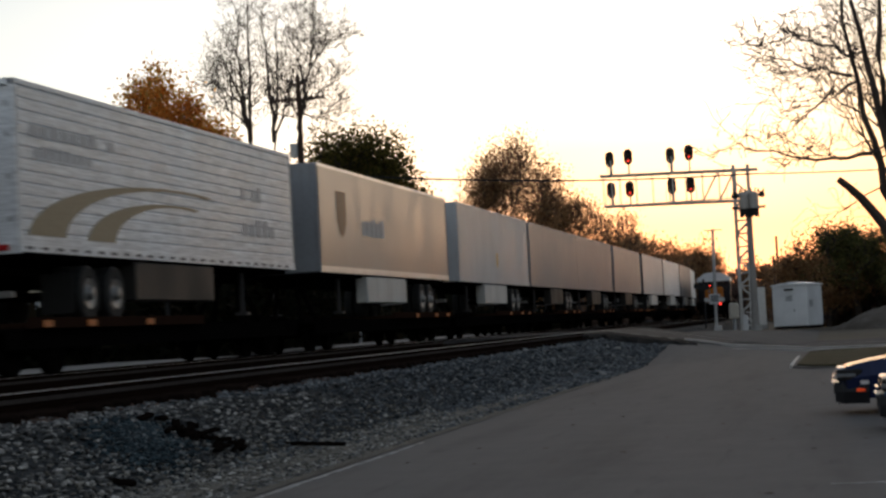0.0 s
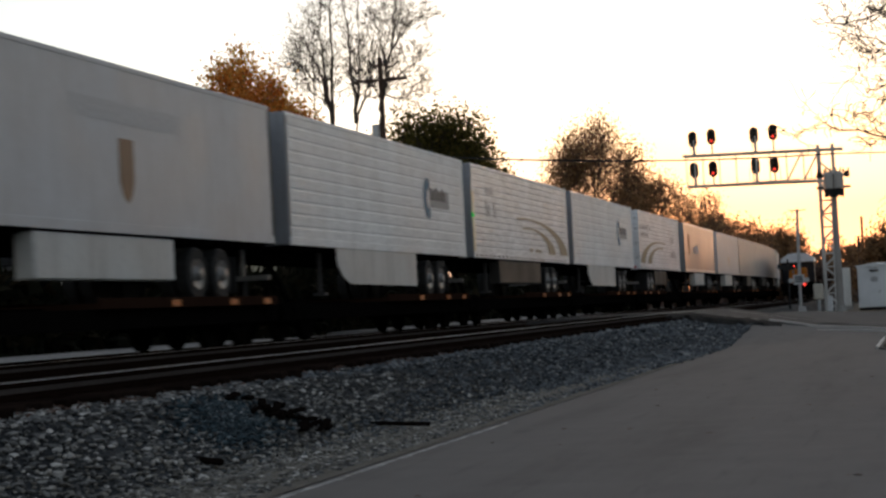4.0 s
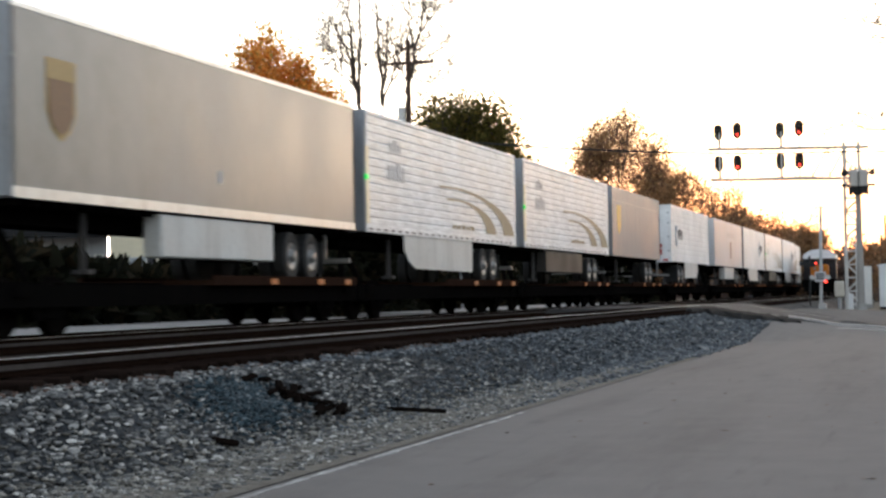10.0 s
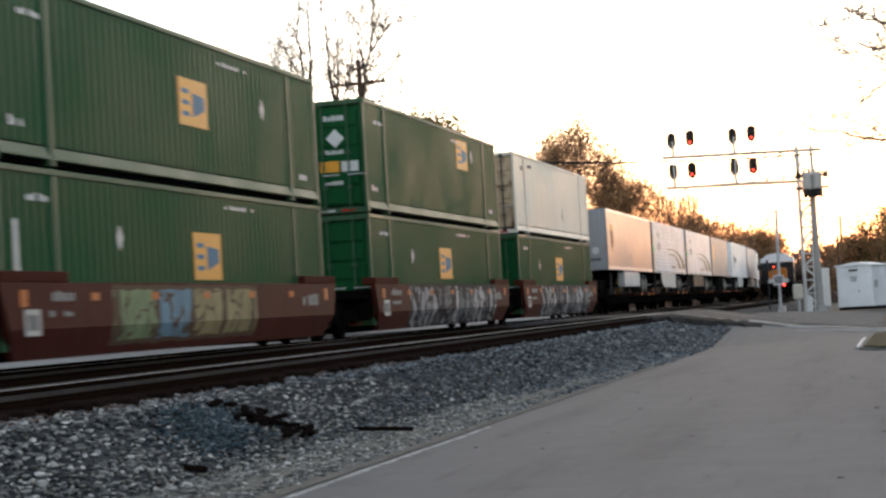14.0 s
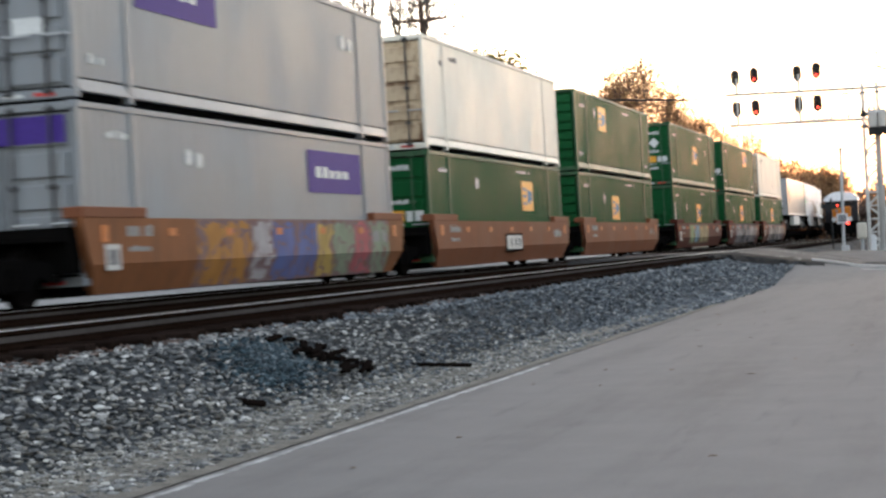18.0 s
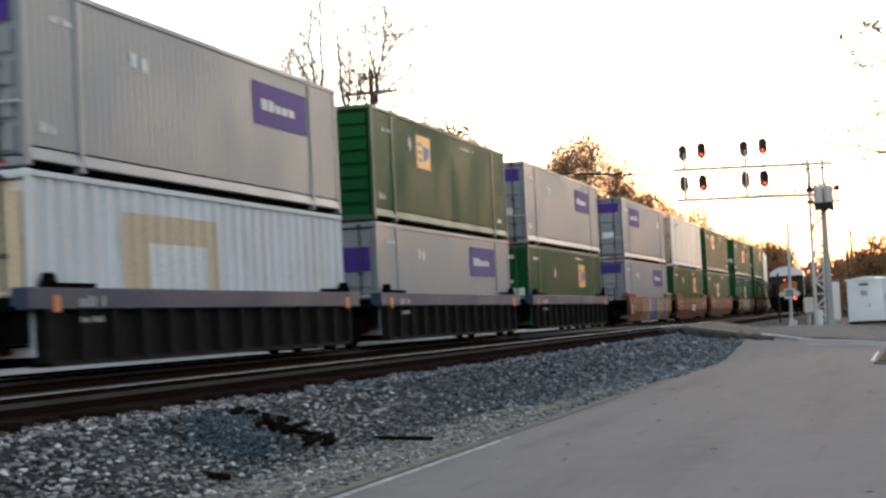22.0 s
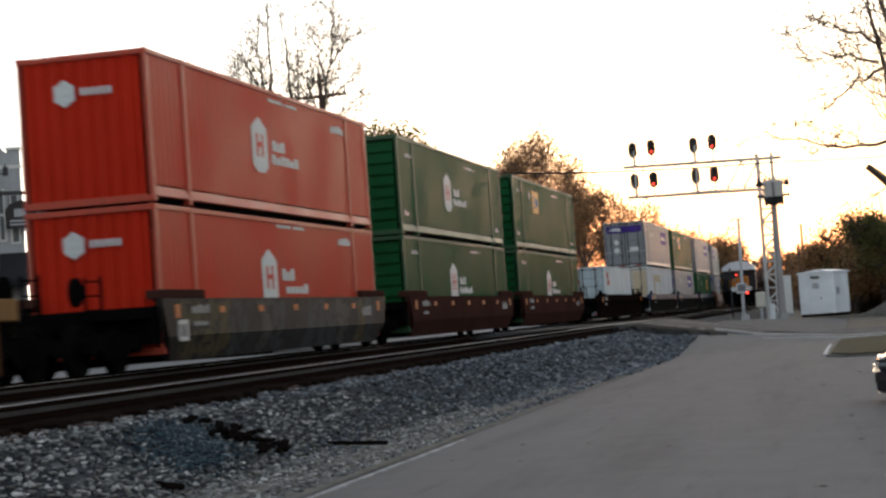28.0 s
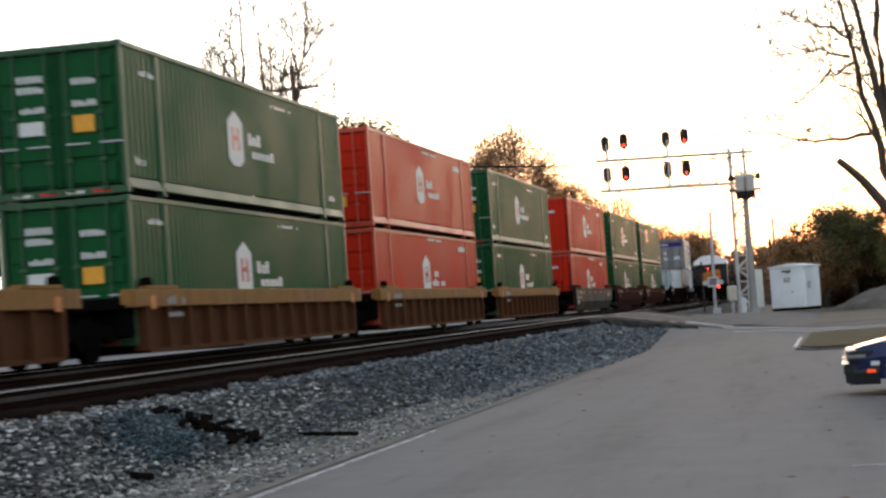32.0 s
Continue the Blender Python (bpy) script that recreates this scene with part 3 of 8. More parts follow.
def build_coupler(bm):
    box(bm, -0.09, 0.09, -0.9, 0.0, 0.72, 0.92)
    bevelled(bm, -0.19, 0.19, -0.06, 0.24, 0.68, 0.98, 0.04)


# ---- piggyback cars ----
def build_spine(L):
    def f(bm):
        bevelled(bm, -0.33, 0.33, -0.25, L + 0.25, 0.50, 0.86, 0.03)
        for y in (0.4, L - 0.4):
            box(bm, -1.25, 1.25, y - 0.25, y + 0.25, 0.62, 0.84)
    return f


def build_wheel_deck(bm):
    """Platform under a trailer's rear axles, with a rim along each side."""
    prism(bm, [(-1.37, 0.80), (1.37, 0.80), (1.37, 0.98), (1.29, 0.98), (1.29, 0.90), (-1.29, 0.90), (-1.29, 0.98), (-1.37, 0.98)], "y", 0, 8.6)


def build_flat_deck(L):
    def f(bm):
        prism(bm, [(-1.2, 0.46), (-1.1, 0.46), (-1.1, 0.74), (1.1, 0.74), (1.1, 0.46), (1.2, 0.46), (1.2, 0.8), (-1.2, 0.8)], "y", -0.3, L + 0.3)
    return f


def build_hitch(bm):
    for x in (-0.4, 0.4):
        tube(bm, (x * 1.4, -0.8, 0.86), (x * 0.6, 0, 1.98), 0.06, n=6)
        tube(bm, (x * 1.4, 0.6, 0.86), (x * 0.6, 0, 1.98), 0.06, n=6)
    box(bm, -0.5, 0.5, -0.45, 0.45, 1.92, 2.02)


def spine_car(L, y0, rear_at_front):
    car = thing("spine_car", "black skeletal railway flat car with rust-edged platforms, carrying a road trailer", "rail car", "piggyback cars")
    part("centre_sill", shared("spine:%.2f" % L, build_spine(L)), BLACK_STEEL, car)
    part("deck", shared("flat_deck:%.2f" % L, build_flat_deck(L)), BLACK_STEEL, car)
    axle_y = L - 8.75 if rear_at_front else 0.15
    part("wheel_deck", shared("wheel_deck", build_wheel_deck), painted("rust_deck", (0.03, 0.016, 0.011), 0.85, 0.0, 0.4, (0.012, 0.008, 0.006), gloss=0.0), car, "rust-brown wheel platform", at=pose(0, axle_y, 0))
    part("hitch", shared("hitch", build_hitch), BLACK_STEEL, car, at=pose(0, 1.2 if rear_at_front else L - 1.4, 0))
    for y in (1.55, L - 1.55):
        add_truck(car, y)
    for y, a in ((L + 0.2, 0), (-0.2, 180)):
        part("coupler", shared("coupler", build_coupler), BLACK_STEEL, car, at=pose(0, y, 0, 0, 0, a))
    for k in range(3):
        bm = bmesh.new()
        yy = L - (5.6, 2.7, 0.8)[k] if rear_at_front else (5.6, 2.7, 0.8)[k]
        box(bm, 1.366, 1.376, yy - 0.2, yy + 0.2, 0.82, 0.93)
        part("reflector", bm, REFLECT, car)
    return moving(car, y0, RAIL_Z)


W = 1.3
TB, TT = 2.05, 4.90


def build_fluted(L, pitch, depth, z0, z1):
    """A side sheet with flutes that run lengthwise, like folded tin."""
    def f(bm):
        zs = []
        z = z0
        while z < z1 - 1e-6:
            zs += [(z, 0.0), (min(z1, z + pitch * 0.72), 0.0), (min(z1, z + pitch * 0.82), -depth), (min(z1, z + pitch * 0.9), -depth)]
            z += pitch
        zs.append((z1, 0.0))
        a = [bm.verts.new((d, 0, z)) for z, d in zs]
        b = [bm.verts.new((d, L, z)) for z, d in zs]
        for k in range(len(zs) - 1):
            if zs[k + 1][0] - zs[k][0] > 1e-6:
                bm.faces.new((a[k], b[k], b[k + 1], a[k + 1]))
    return f


def build_sheet_side(L, z0, z1, step):
    """A flat side of sheets with narrow raised seams, in one skin."""
    def f(bm):
        ys = [(0.0, 0.0)]
        y = step
        while y < L - 0.2:
            ys += [(y - 0.03, 0.0), (y - 0.02, 0.003), (y + 0.02, 0.003), (y + 0.03, 0.0)]
            y += step
        ys.append((L, 0.0))
        a = [bm.verts.new((d, yy, z0)) for yy, d in ys]
        b = [bm.verts.new((d, yy, z1)) for yy, d in ys]
        for k in range(len(ys) - 1):
            bm.faces.new((a[k], a[k + 1], b[k + 1], b[k]))
    return f


def build_tyre(bm):
    lathe(bm, [(-0.3, 0.28), (-0.3, 0.45), (-0.27, 0.5), (-0.06, 0.5), (-0.03, 0.45), (-0.01, 0.38), (0.01, 0.38), (0.03, 0.45), (0.06, 0.5), (0.27, 0.5), (0.3, 0.45), (0.29, 0.3), (0.2, 0.28)], 20)


def build_hub(bm):
    lathe(bm, [(0.19, 0.29), (0.3, 0.28), (0.29, 0.22), (0.27, 0.16), (0.3, 0.12), (0.37, 0.1), (0.38, 0.03)], 18)


def swoosh(y0, y1, z0, z1, flip):
    """Outlines of two tapering arcs painted on a trailer's side, rising and bending over."""
    R, H = y1 - y0, z1 - z0
    arcs = []
    for start, rad, wide, low in ((0.0, 1.0, 0.2, 1.0), (0.33, 0.64, 0.17, 0.74)):
        n = 18
        outer, inner = [], []
        for k in range(n + 1):
            th = radians(2 + 102 * k / n)
            oy, oz = start * R + rad * R * (1 - math.cos(th)), low * H * math.sin(th)
            iy, iz = (start + wide) * R + (rad - wide) * R * (1 - math.cos(th)), (low * H - 0.05) * math.sin(th)
            if flip:
                oy, iy = R - oy, R - iy
            outer.append((y0 + oy, z0 + oz))
            inner.append((y0 + iy, z0 + iz))
        arcs.append((outer, inner))
    return arcs


def band(bm, outer, inner, x0, x1):
    """One solid strip between two lines of points in the plane across x."""
    rows = [[bm.verts.new((x, *p)) for p in line] for x in (x0, x1) for line in (outer, inner)]
    lo_o, lo_i, hi_o, hi_i = rows
    for k in range(len(outer) - 1):
        for q in ((hi_o, hi_i), (lo_i, lo_o), (lo_o, hi_o), (hi_i, lo_i)):
            bm.faces.new((q[0][k], q[0][k + 1], q[1][k + 1], q[1][k]))
    for k in (0, -1):
        bm.faces.new((lo_o[k], hi_o[k], hi_i[k], lo_i[k]))


def letters(bm, y0, y1, z0, z1, n, seed, x=0.002):
    """Unreadable lettering as a row of plain bars."""
    r = random.Random(seed)
    w = (y1 - y0) / n
    for k in range(n):
        if r.random() < 0.12:
            continue
        h = (z1 - z0) * r.choice((0.72, 1.0, 0.72, 0.9))
        box(bm, x, x + 0.006, y0 + k * w + w * 0.12, y0 + (k + 1) * w - w * 0.1, z0, z0 + h)


def crescent(bm, y, z, r, x=0.002):
    n = 20
    outer, inner = [], []
    for k in range(n + 1):
        a = radians(60 + 240 * k / n)
        outer.append((y + r * 0.85 * math.cos(a), z + r * math.sin(a)))
        inner.append((y + r * 0.16 + r * 0.36 * math.cos(a), z + r * 0.48 * math.sin(a)))
    band(bm, outer, inner, x, x + 0.006)


def trailer(L, y0, skin, logo, under, doors_at_rear=True, lit=False, reefer=False, height=TT):
    """A road trailer: its box, frame, doors, running gear and what hangs below. The rear lies at y = 0 and faces back along the line."""
    kinds = {
        "fluted": ("silver-white fluted refrigerated road trailer riding a rail car", painted("fluted_aluminium", (0.78, 0.795, 0.815), 0.42, 0.05, 0.2, (0.2, 0.19, 0.18), 0.12, grain=0.3)),
        "white": ("white ribbed road trailer with a dusty skin on a rail car", painted("white_ribbed_skin", (0.86, 0.86, 0.855), 0.5, 0.0, 0.2, (0.3, 0.28, 0.25), 0.15, grain=0.15)),
        "silver": ("smooth silver-grey road trailer riding a rail car", painted("silver_sheet", (0.21, 0.215, 0.222), 0.34, 0.3, 0.1, (0.2, 0.18, 0.16), 0.08, vary=0.2)),
        "grey": ("plain grey road trailer with sheet sides on a rail car", painted("grey_sheet", (0.24, 0.25, 0.265), 0.45, 0.15, 0.25, (0.14, 0.13, 0.12), 0.25)),
        "plain": ("plain white smooth road trailer on a rail car", painted("white_sheet", (0.55, 0.555, 0.57), 0.45, 0.0, 0.2, (0.3, 0.28, 0.25), 0.15)),
    }
    label, mat = kinds[skin]
    tr = thing("road_trailer", label, "trailer", "trailers on the train")
    z0, z1 = TB + 0.17, height - 0.09
    ribbed = skin in ("fluted", "white")
    key = "trailer_side:%.2f:%s:%.2f" % (L, skin, height)
    build = build_fluted(L - 0.16, 0.2 if skin == "fluted" else 0.27, 0.016 if skin == "fluted" else 0.008, z0, z1) if ribbed else build_sheet_side(L - 0.16, z0, z1, 1.22 if skin == "grey" else 99.0)
    part("side_wall", shared(key, build), mat, tr, at=pose(W, 0.08, 0))
    part("side_wall", shared(key, build), mat, tr, at=pose(-W, L - 0.08, 0, 0, 0, 180))
    frame_mat = mat if skin != "silver" else painted("bright_rail", (0.6, 0.6, 0.6), 0.35, 0.6)
    for sx in (-1, 1):
        bm = bmesh.new()
        bevelled(bm, -0.03, 0.03, 0, L, height - 0.09, height, 0.008)
        part("top_rail", bm, frame_mat, tr, at=pose(sx * (W - 0.02), 0, 0))
        bm = bmesh.new()
        bevelled(bm, -0.03, 0.03, 0, L, TB, TB + 0.17, 0.008)
        rail_ob = part("bottom_rail", bm, frame_mat, tr, at=pose(sx * (W - 0.02), 0, 0))
        if skin == "fluted" and sx > 0:
            for k in range(int(L / 0.62)):
                part("marker_tape", shared("marker_tape", lambda q: box(q, 0.031, 0.035, 0, 0.26, 0.05, 0.1)), INK_DARK, rail_ob, at=pose(0, 0.2 + k * 0.62, TB))
    bm = bmesh.new()
    box(bm, -W + 0.05, W - 0.05, 0.08, L - 0.08, height - 0.05, height - 0.01)
    part("roof", bm, mat, tr)
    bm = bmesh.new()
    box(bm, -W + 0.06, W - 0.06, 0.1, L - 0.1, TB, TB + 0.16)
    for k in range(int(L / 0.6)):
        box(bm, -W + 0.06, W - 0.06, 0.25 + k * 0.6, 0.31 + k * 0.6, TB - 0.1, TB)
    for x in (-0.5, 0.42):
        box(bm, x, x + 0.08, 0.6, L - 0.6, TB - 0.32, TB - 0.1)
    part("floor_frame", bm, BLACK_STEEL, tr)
    # doors or a front wall at the rear end
    ends = (0.0, L)
    door_y = 0.0 if doors_at_rear else L
    sgn = -1 if doors_at_rear else 1
    for sx in (-1, 1):
        bm = bmesh.new()
        bevelled(bm, min(0, sx * (W - 0.1)) + (0.01 if sx > 0 else 0.0), max(0, sx * (W - 0.1)) - (0.01 if sx < 0 else 0), -0.03, 0.03, TB + 0.18, height - 0.12, 0.01)
        d = part("door", bm, mat, tr, at=pose(0, door_y - sgn * 0.05, 0))
        for rx in (0.18, 0.62):
            bm = bmesh.new()
            tube(bm, (sx * rx, sgn * 0.06, TB + 0.2), (sx * rx, sgn * 0.06, height - 0.14), 0.018, n=6)
            box(bm, sx * rx - 0.05, sx * rx + 0.12, sgn * 0.06 - 0.02, sgn * 0.06 + 0.02, TB + 1.05, TB + 1.1)
            part("lock_rod", bm, GALV, d)
        for hz in (0.5, 1.2, 1.9, 2.4):
            bm = bmesh.new()
            box(bm, sx * (W - 0.14) - 0.06, sx * (W - 0.14) + 0.06, sgn * 0.05 - 0.02, sgn * 0.05 + 0.02, TB + hz, TB + hz + 0.08)
            part("hinge", bm, GALV, d)
    bm = bmesh.new()
    for x in (-W, W - 0.1):
        box(bm, x, x + 0.1, -0.05, 0.05, TB, height)
    box(bm, -W, W, -0.05, 0.05, height - 0.11, height)
    box(bm, -W, W, -0.06, 0.05, TB - 0.02, TB + 0.17)
    part("door_frame", bm, frame_mat if ribbed else ALU_DARK, tr, at=pose(0, door_y - sgn * 0.05 * 0, 0))
    bm = bmesh.new()
    bevelled(bm, -W, W, -0.05, 0.05, TB, height, 0.03)
    nose_y = L if doors_at_rear else 0.0
    part("front_wall", bm, painted("grey_nose", (0.28, 0.29, 0.31), 0.45, 0.3, 0.3) if skin != "plain" else mat, tr, at=pose(0, nose_y, 0))
    if reefer:
        bm = bmesh.new()
        s = 1 if doors_at_rear else -1
        bevelled(bm, -0.95, 0.95, min(0.04 * s, 0.62 * s), max(0.04 * s, 0.62 * s), TB + 0.75, height - 0.15, 0.06)
        unit = part("cooling_unit", bm, painted("cooler_white", (0.6, 0.62, 0.64), 0.45, 0, 0.3), tr, at=pose(0, nose_y, 0))
        bm = bmesh.new()
        for k in range(8):
            box(bm, -0.8, 0.8, 0.61 * s, 0.64 * s, TB + 1.0 + k * 0.09, TB + 1.04 + k * 0.09)
        for x in (0.955,):
            for zz in (TB + 0.95, TB + 1.25):
                box(bm, x, x + 0.012, min(0.2 * s, 0.42 * s), max(0.2 * s, 0.42 * s), zz, zz + 0.16)
        part("grille", bm, INK_DARK, unit)
    # running gear
    ax = 2.95 if doors_at_rear else L - 2.95
    dirn = 1 if doors_at_rear else -1
    for k, yy in enumerate((ax, ax + 1.25 * dirn)):
        for sx in (-1, 1):
            w = part("wheel", shared("tyre", build_tyre), RUBBER, tr, at=pose(sx * 0.95, yy, 1.40, 0, 0, 0 if sx > 0 else 180))
            part("hub", shared("hub", build_hub), HUB, w, "bright metal hub")
        bm = bmesh.new()
        tube(bm, (-0.8, yy, 1.40), (0.8, yy, 1.40), 0.075, n=8)
        part("axle", bm, BLACK_STEEL, tr)
    bm = bmesh.new()
    a, b = sorted((ax - 0.6 * dirn, ax + 1.9 * dirn))
    for x in (-0.55, 0.45):
        box(bm, x, x + 0.1, a, b, 1.55, 1.75)
    part("axle_slider", bm, BLACK_STEEL, tr)
    bm = bmesh.new()
    gy = door_y + sgn * 0.02
    box(bm, -1.15, 1.15, gy - 0.05, gy + 0.05, 1.32, 1.42)
    for x in (-0.6, 0.52):
        box(bm, x, x + 0.08, gy - 0.04, gy + 0.04, 1.4, TB)
    part("underride_guard", bm, HUB, tr)
    for sx in (-1, 1):
        bm = bmesh.new()
        box(bm, sx * 1.0 - 0.12, sx * 1.0 + 0.12, -0.02, 0.02, TB + 0.03, TB + 0.13)
        part("tail_light", bm, RED_LAMP, tr, at=pose(0, door_y + sgn * 0.07, 0))
        bm = bmesh.new()
        box(bm, sx * 0.95 - 0.3, sx * 0.95 + 0.3, -0.01, 0.01, 1.05, 1.75)
        part("mud_flap", bm, RUBBER, tr, at=pose(0, ax - 0.75 * dirn, 0))
        bm = bmesh.new()
        ly = L - 3.1 if doors_at_rear else 3.1
        tube(bm, (sx * 0.9, ly, 1.05), (sx * 0.9, ly, TB - 0.1), 0.06, n=8)
        box(bm, sx * 0.9 - 0.14, sx * 0.9 + 0.14, ly - 0.14, ly + 0.14, 0.98, 1.05)
        part("landing_leg", bm, ALU_DARK, tr)
    # what hangs below
    if under:
        kind, u0, u1, um = under
        for sx in (1,):
            bm = bmesh.new()
            if kind == "skirt":
                n = (u1 - u0)
                prism(bm, [(u0, TB), (u1, TB), (u1, TB - 0.35), (u1 - 0.55, TB - 0.78), (u0 + 0.05, TB - 0.82)] if n > 0 else [(u0, TB), (u1, TB), (u1 + 0.1, TB - 0.4), (u1 + 0.5, TB - 0.66), (u1 + 1.1, TB - 0.82), (u0 - 0.08, TB - 0.86), (u0, TB - 0.8)], "x", -0.015, 0.015)
                name = "side_skirt"
            elif kind == "box":
                bevelled(bm, -0.35 if sx > 0 else 0.0, 0.0 if sx > 0 else 0.35, u0, u1, TB - 0.78, TB - 0.04, 0.03)
                name = "side_box"
            else:
                tube(bm, (-0.35 * sx, u0, TB - 0.42), (-0.35 * sx, u1, TB - 0.42), 0.33, n=16)
                name = "fuel_tank"
            part(name, bm, um, tr, at=pose(sx * (W - 0.03), 0, 0))
    if lit:
        bm = bmesh.new()
        box(bm, -0.05, 0.016, 0.0, 0.24, TB + 0.2, TB + 2.0)
        part("marker_strip", bm, REFLECT_W, tr, "cream reflective strip on the rear edge", at=pose(W, -0.01, 0))
        bm = bmesh.new()
        bevelled(bm, -0.03, 0.03, -0.03, 0.15, TB + 1.22, TB + 1.34, 0.02)
        part("marker_lamp", bm, GREEN_GLOW, tr, "glowing green marker", at=pose(W + 0.03, -0.06, 0))
    # lettering and emblems
    for which, args in logo:
        bm = bmesh.new()
        ink = INK_DARK
        nm = "lettering"
        if which == "swoosh":
            f0, f1, flip = args
            for outer, inner in swoosh(L * f0, L * f1, TB + 0.25, TB + 1.45, flip):
                bm = bmesh.new()
                band(bm, outer, inner, 0.002, 0.010)
                part("emblem", bm, INK_TAN, tr, at=pose(W, 0, 0))
            continue
        elif which == "text":
            f0, f1, a, b, n, ink = args
            letters(bm, L * f0, L * f1, TB + a, TB + b, n, int(L * 100 * f0) + n)
        elif which == "crescent":
            f0, a, r = args
            crescent(bm, L * f0, TB + a, r)
            ink, nm = INK_BLUE, "emblem"
        elif which == "plate":
            f0, f1, a, b, ink = args
            box(bm, 0.001, 0.005, L * f0, L * f1, TB + a, TB + b)
            nm = "lettering_ground"
        elif which == "door_crescent":
            x, a, r = args
            flat = bmesh.new()
            crescent(flat, 0, 0, r, 0.0)
            part("door_emblem", flat, INK_BLUE, tr, at=pose(x, -0.06, TB + a, 0, 0, -90))
            continue
        elif which == "disc_front":
            x, z, r, ink = args
            prism(bm, [(x + r * math.cos(k * math.pi / 8), TB + z + r * math.sin(k * math.pi / 8)) for k in range(16)], "y", -0.062, -0.052)
            part("round_sticker", bm, ink, tr)
            continue
        elif which == "door_sign":
            x, z, w, h, ink = args
            box(bm, x, x + w, -0.058, -0.05, TB + z, TB + z + h)
            part("door_sign", bm, ink, tr)
            continue
        elif which == "shield":
            f0, a, w, h, ink = args[:5]
            lift = 0.009 if len(args) > 5 else 0.002
            y, z = L * f0, TB + a
            prism(bm, [(y - w, z + h), (y + w, z + h), (y + w, z - h * 0.3), (y + w * 0.6, z - h * 0.75), (y, z - h), (y - w * 0.6, z - h * 0.75), (y - w, z - h * 0.3)], "x", lift, lift + 0.006)
            nm = "emblem"
        part(nm, bm, ink, tr, at=pose(W, 0, 0))
    return moving(tr, y0, RAIL_Z)


# ---- well cars ----
def build_well_smooth(L):
    def f(bm):
        for sx in (-1, 1):
            prof = [(1.10, 0.16), (1.28, 0.16), (1.46, 0.62), (1.46, 1.33), (1.34, 1.33), (1.34, 0.66), (1.16, 0.24)]
            a = [bm.verts.new((sx * x, -0.35 + (0.9 * max(0, 0.9 - z)), z)) for x, z in prof]
            b = [bm.verts.new((sx * x, L + 0.35 - (0.9 * max(0, 0.9 - z)), z)) for x, z in prof]
            n = len(prof)
            for k in range(n):
                bm.faces.new((a[k], a[(k + 1) % n], b[(k + 1) % n], b[k]))
            bm.faces.new(a[::-1])
            bm.faces.new(b)
    return f


def build_end_deck(bm):
    """The raised deck over a truck, with its bulkhead."""
    box(bm, -1.3, 1.3, -0.3, 0.1, 0.5, 1.2)
    box(bm, -0.55, 0.55, -1.9, -0.3, 0.78, 1.02)
    prism(bm, [(-1.35, -0.3), (1.35, -0.3), (0.6, -1.5), (-0.6, -1.5)], "z", 0.98, 1.06)


def build_ledge(bm):
    bevelled(bm, 1.12, 1.47, 0, 2.3, 1.33, 1.5, 0.015)


def build_rib(bm):
    prism(bm, [(1.345, -0.1), (1.485, -0.07), (1.485, 0.07), (1.345, 0.1)], "z", 0.2, 1.0)


def build_well_ribbed(L):
    def f(bm):
        box(bm, 1.22, 1.345, 0.05, L - 0.05, 0.2, 1.0)
        box(bm, 1.1, 1.47, 0.25, L - 0.25, 0.14, 0.22)
    return f


def build_sill(L):
    def f(bm):
        bevelled(bm, 1.22, 1.50, -0.55, L + 0.55, 1.0, 1.34, 0.02)
    return f


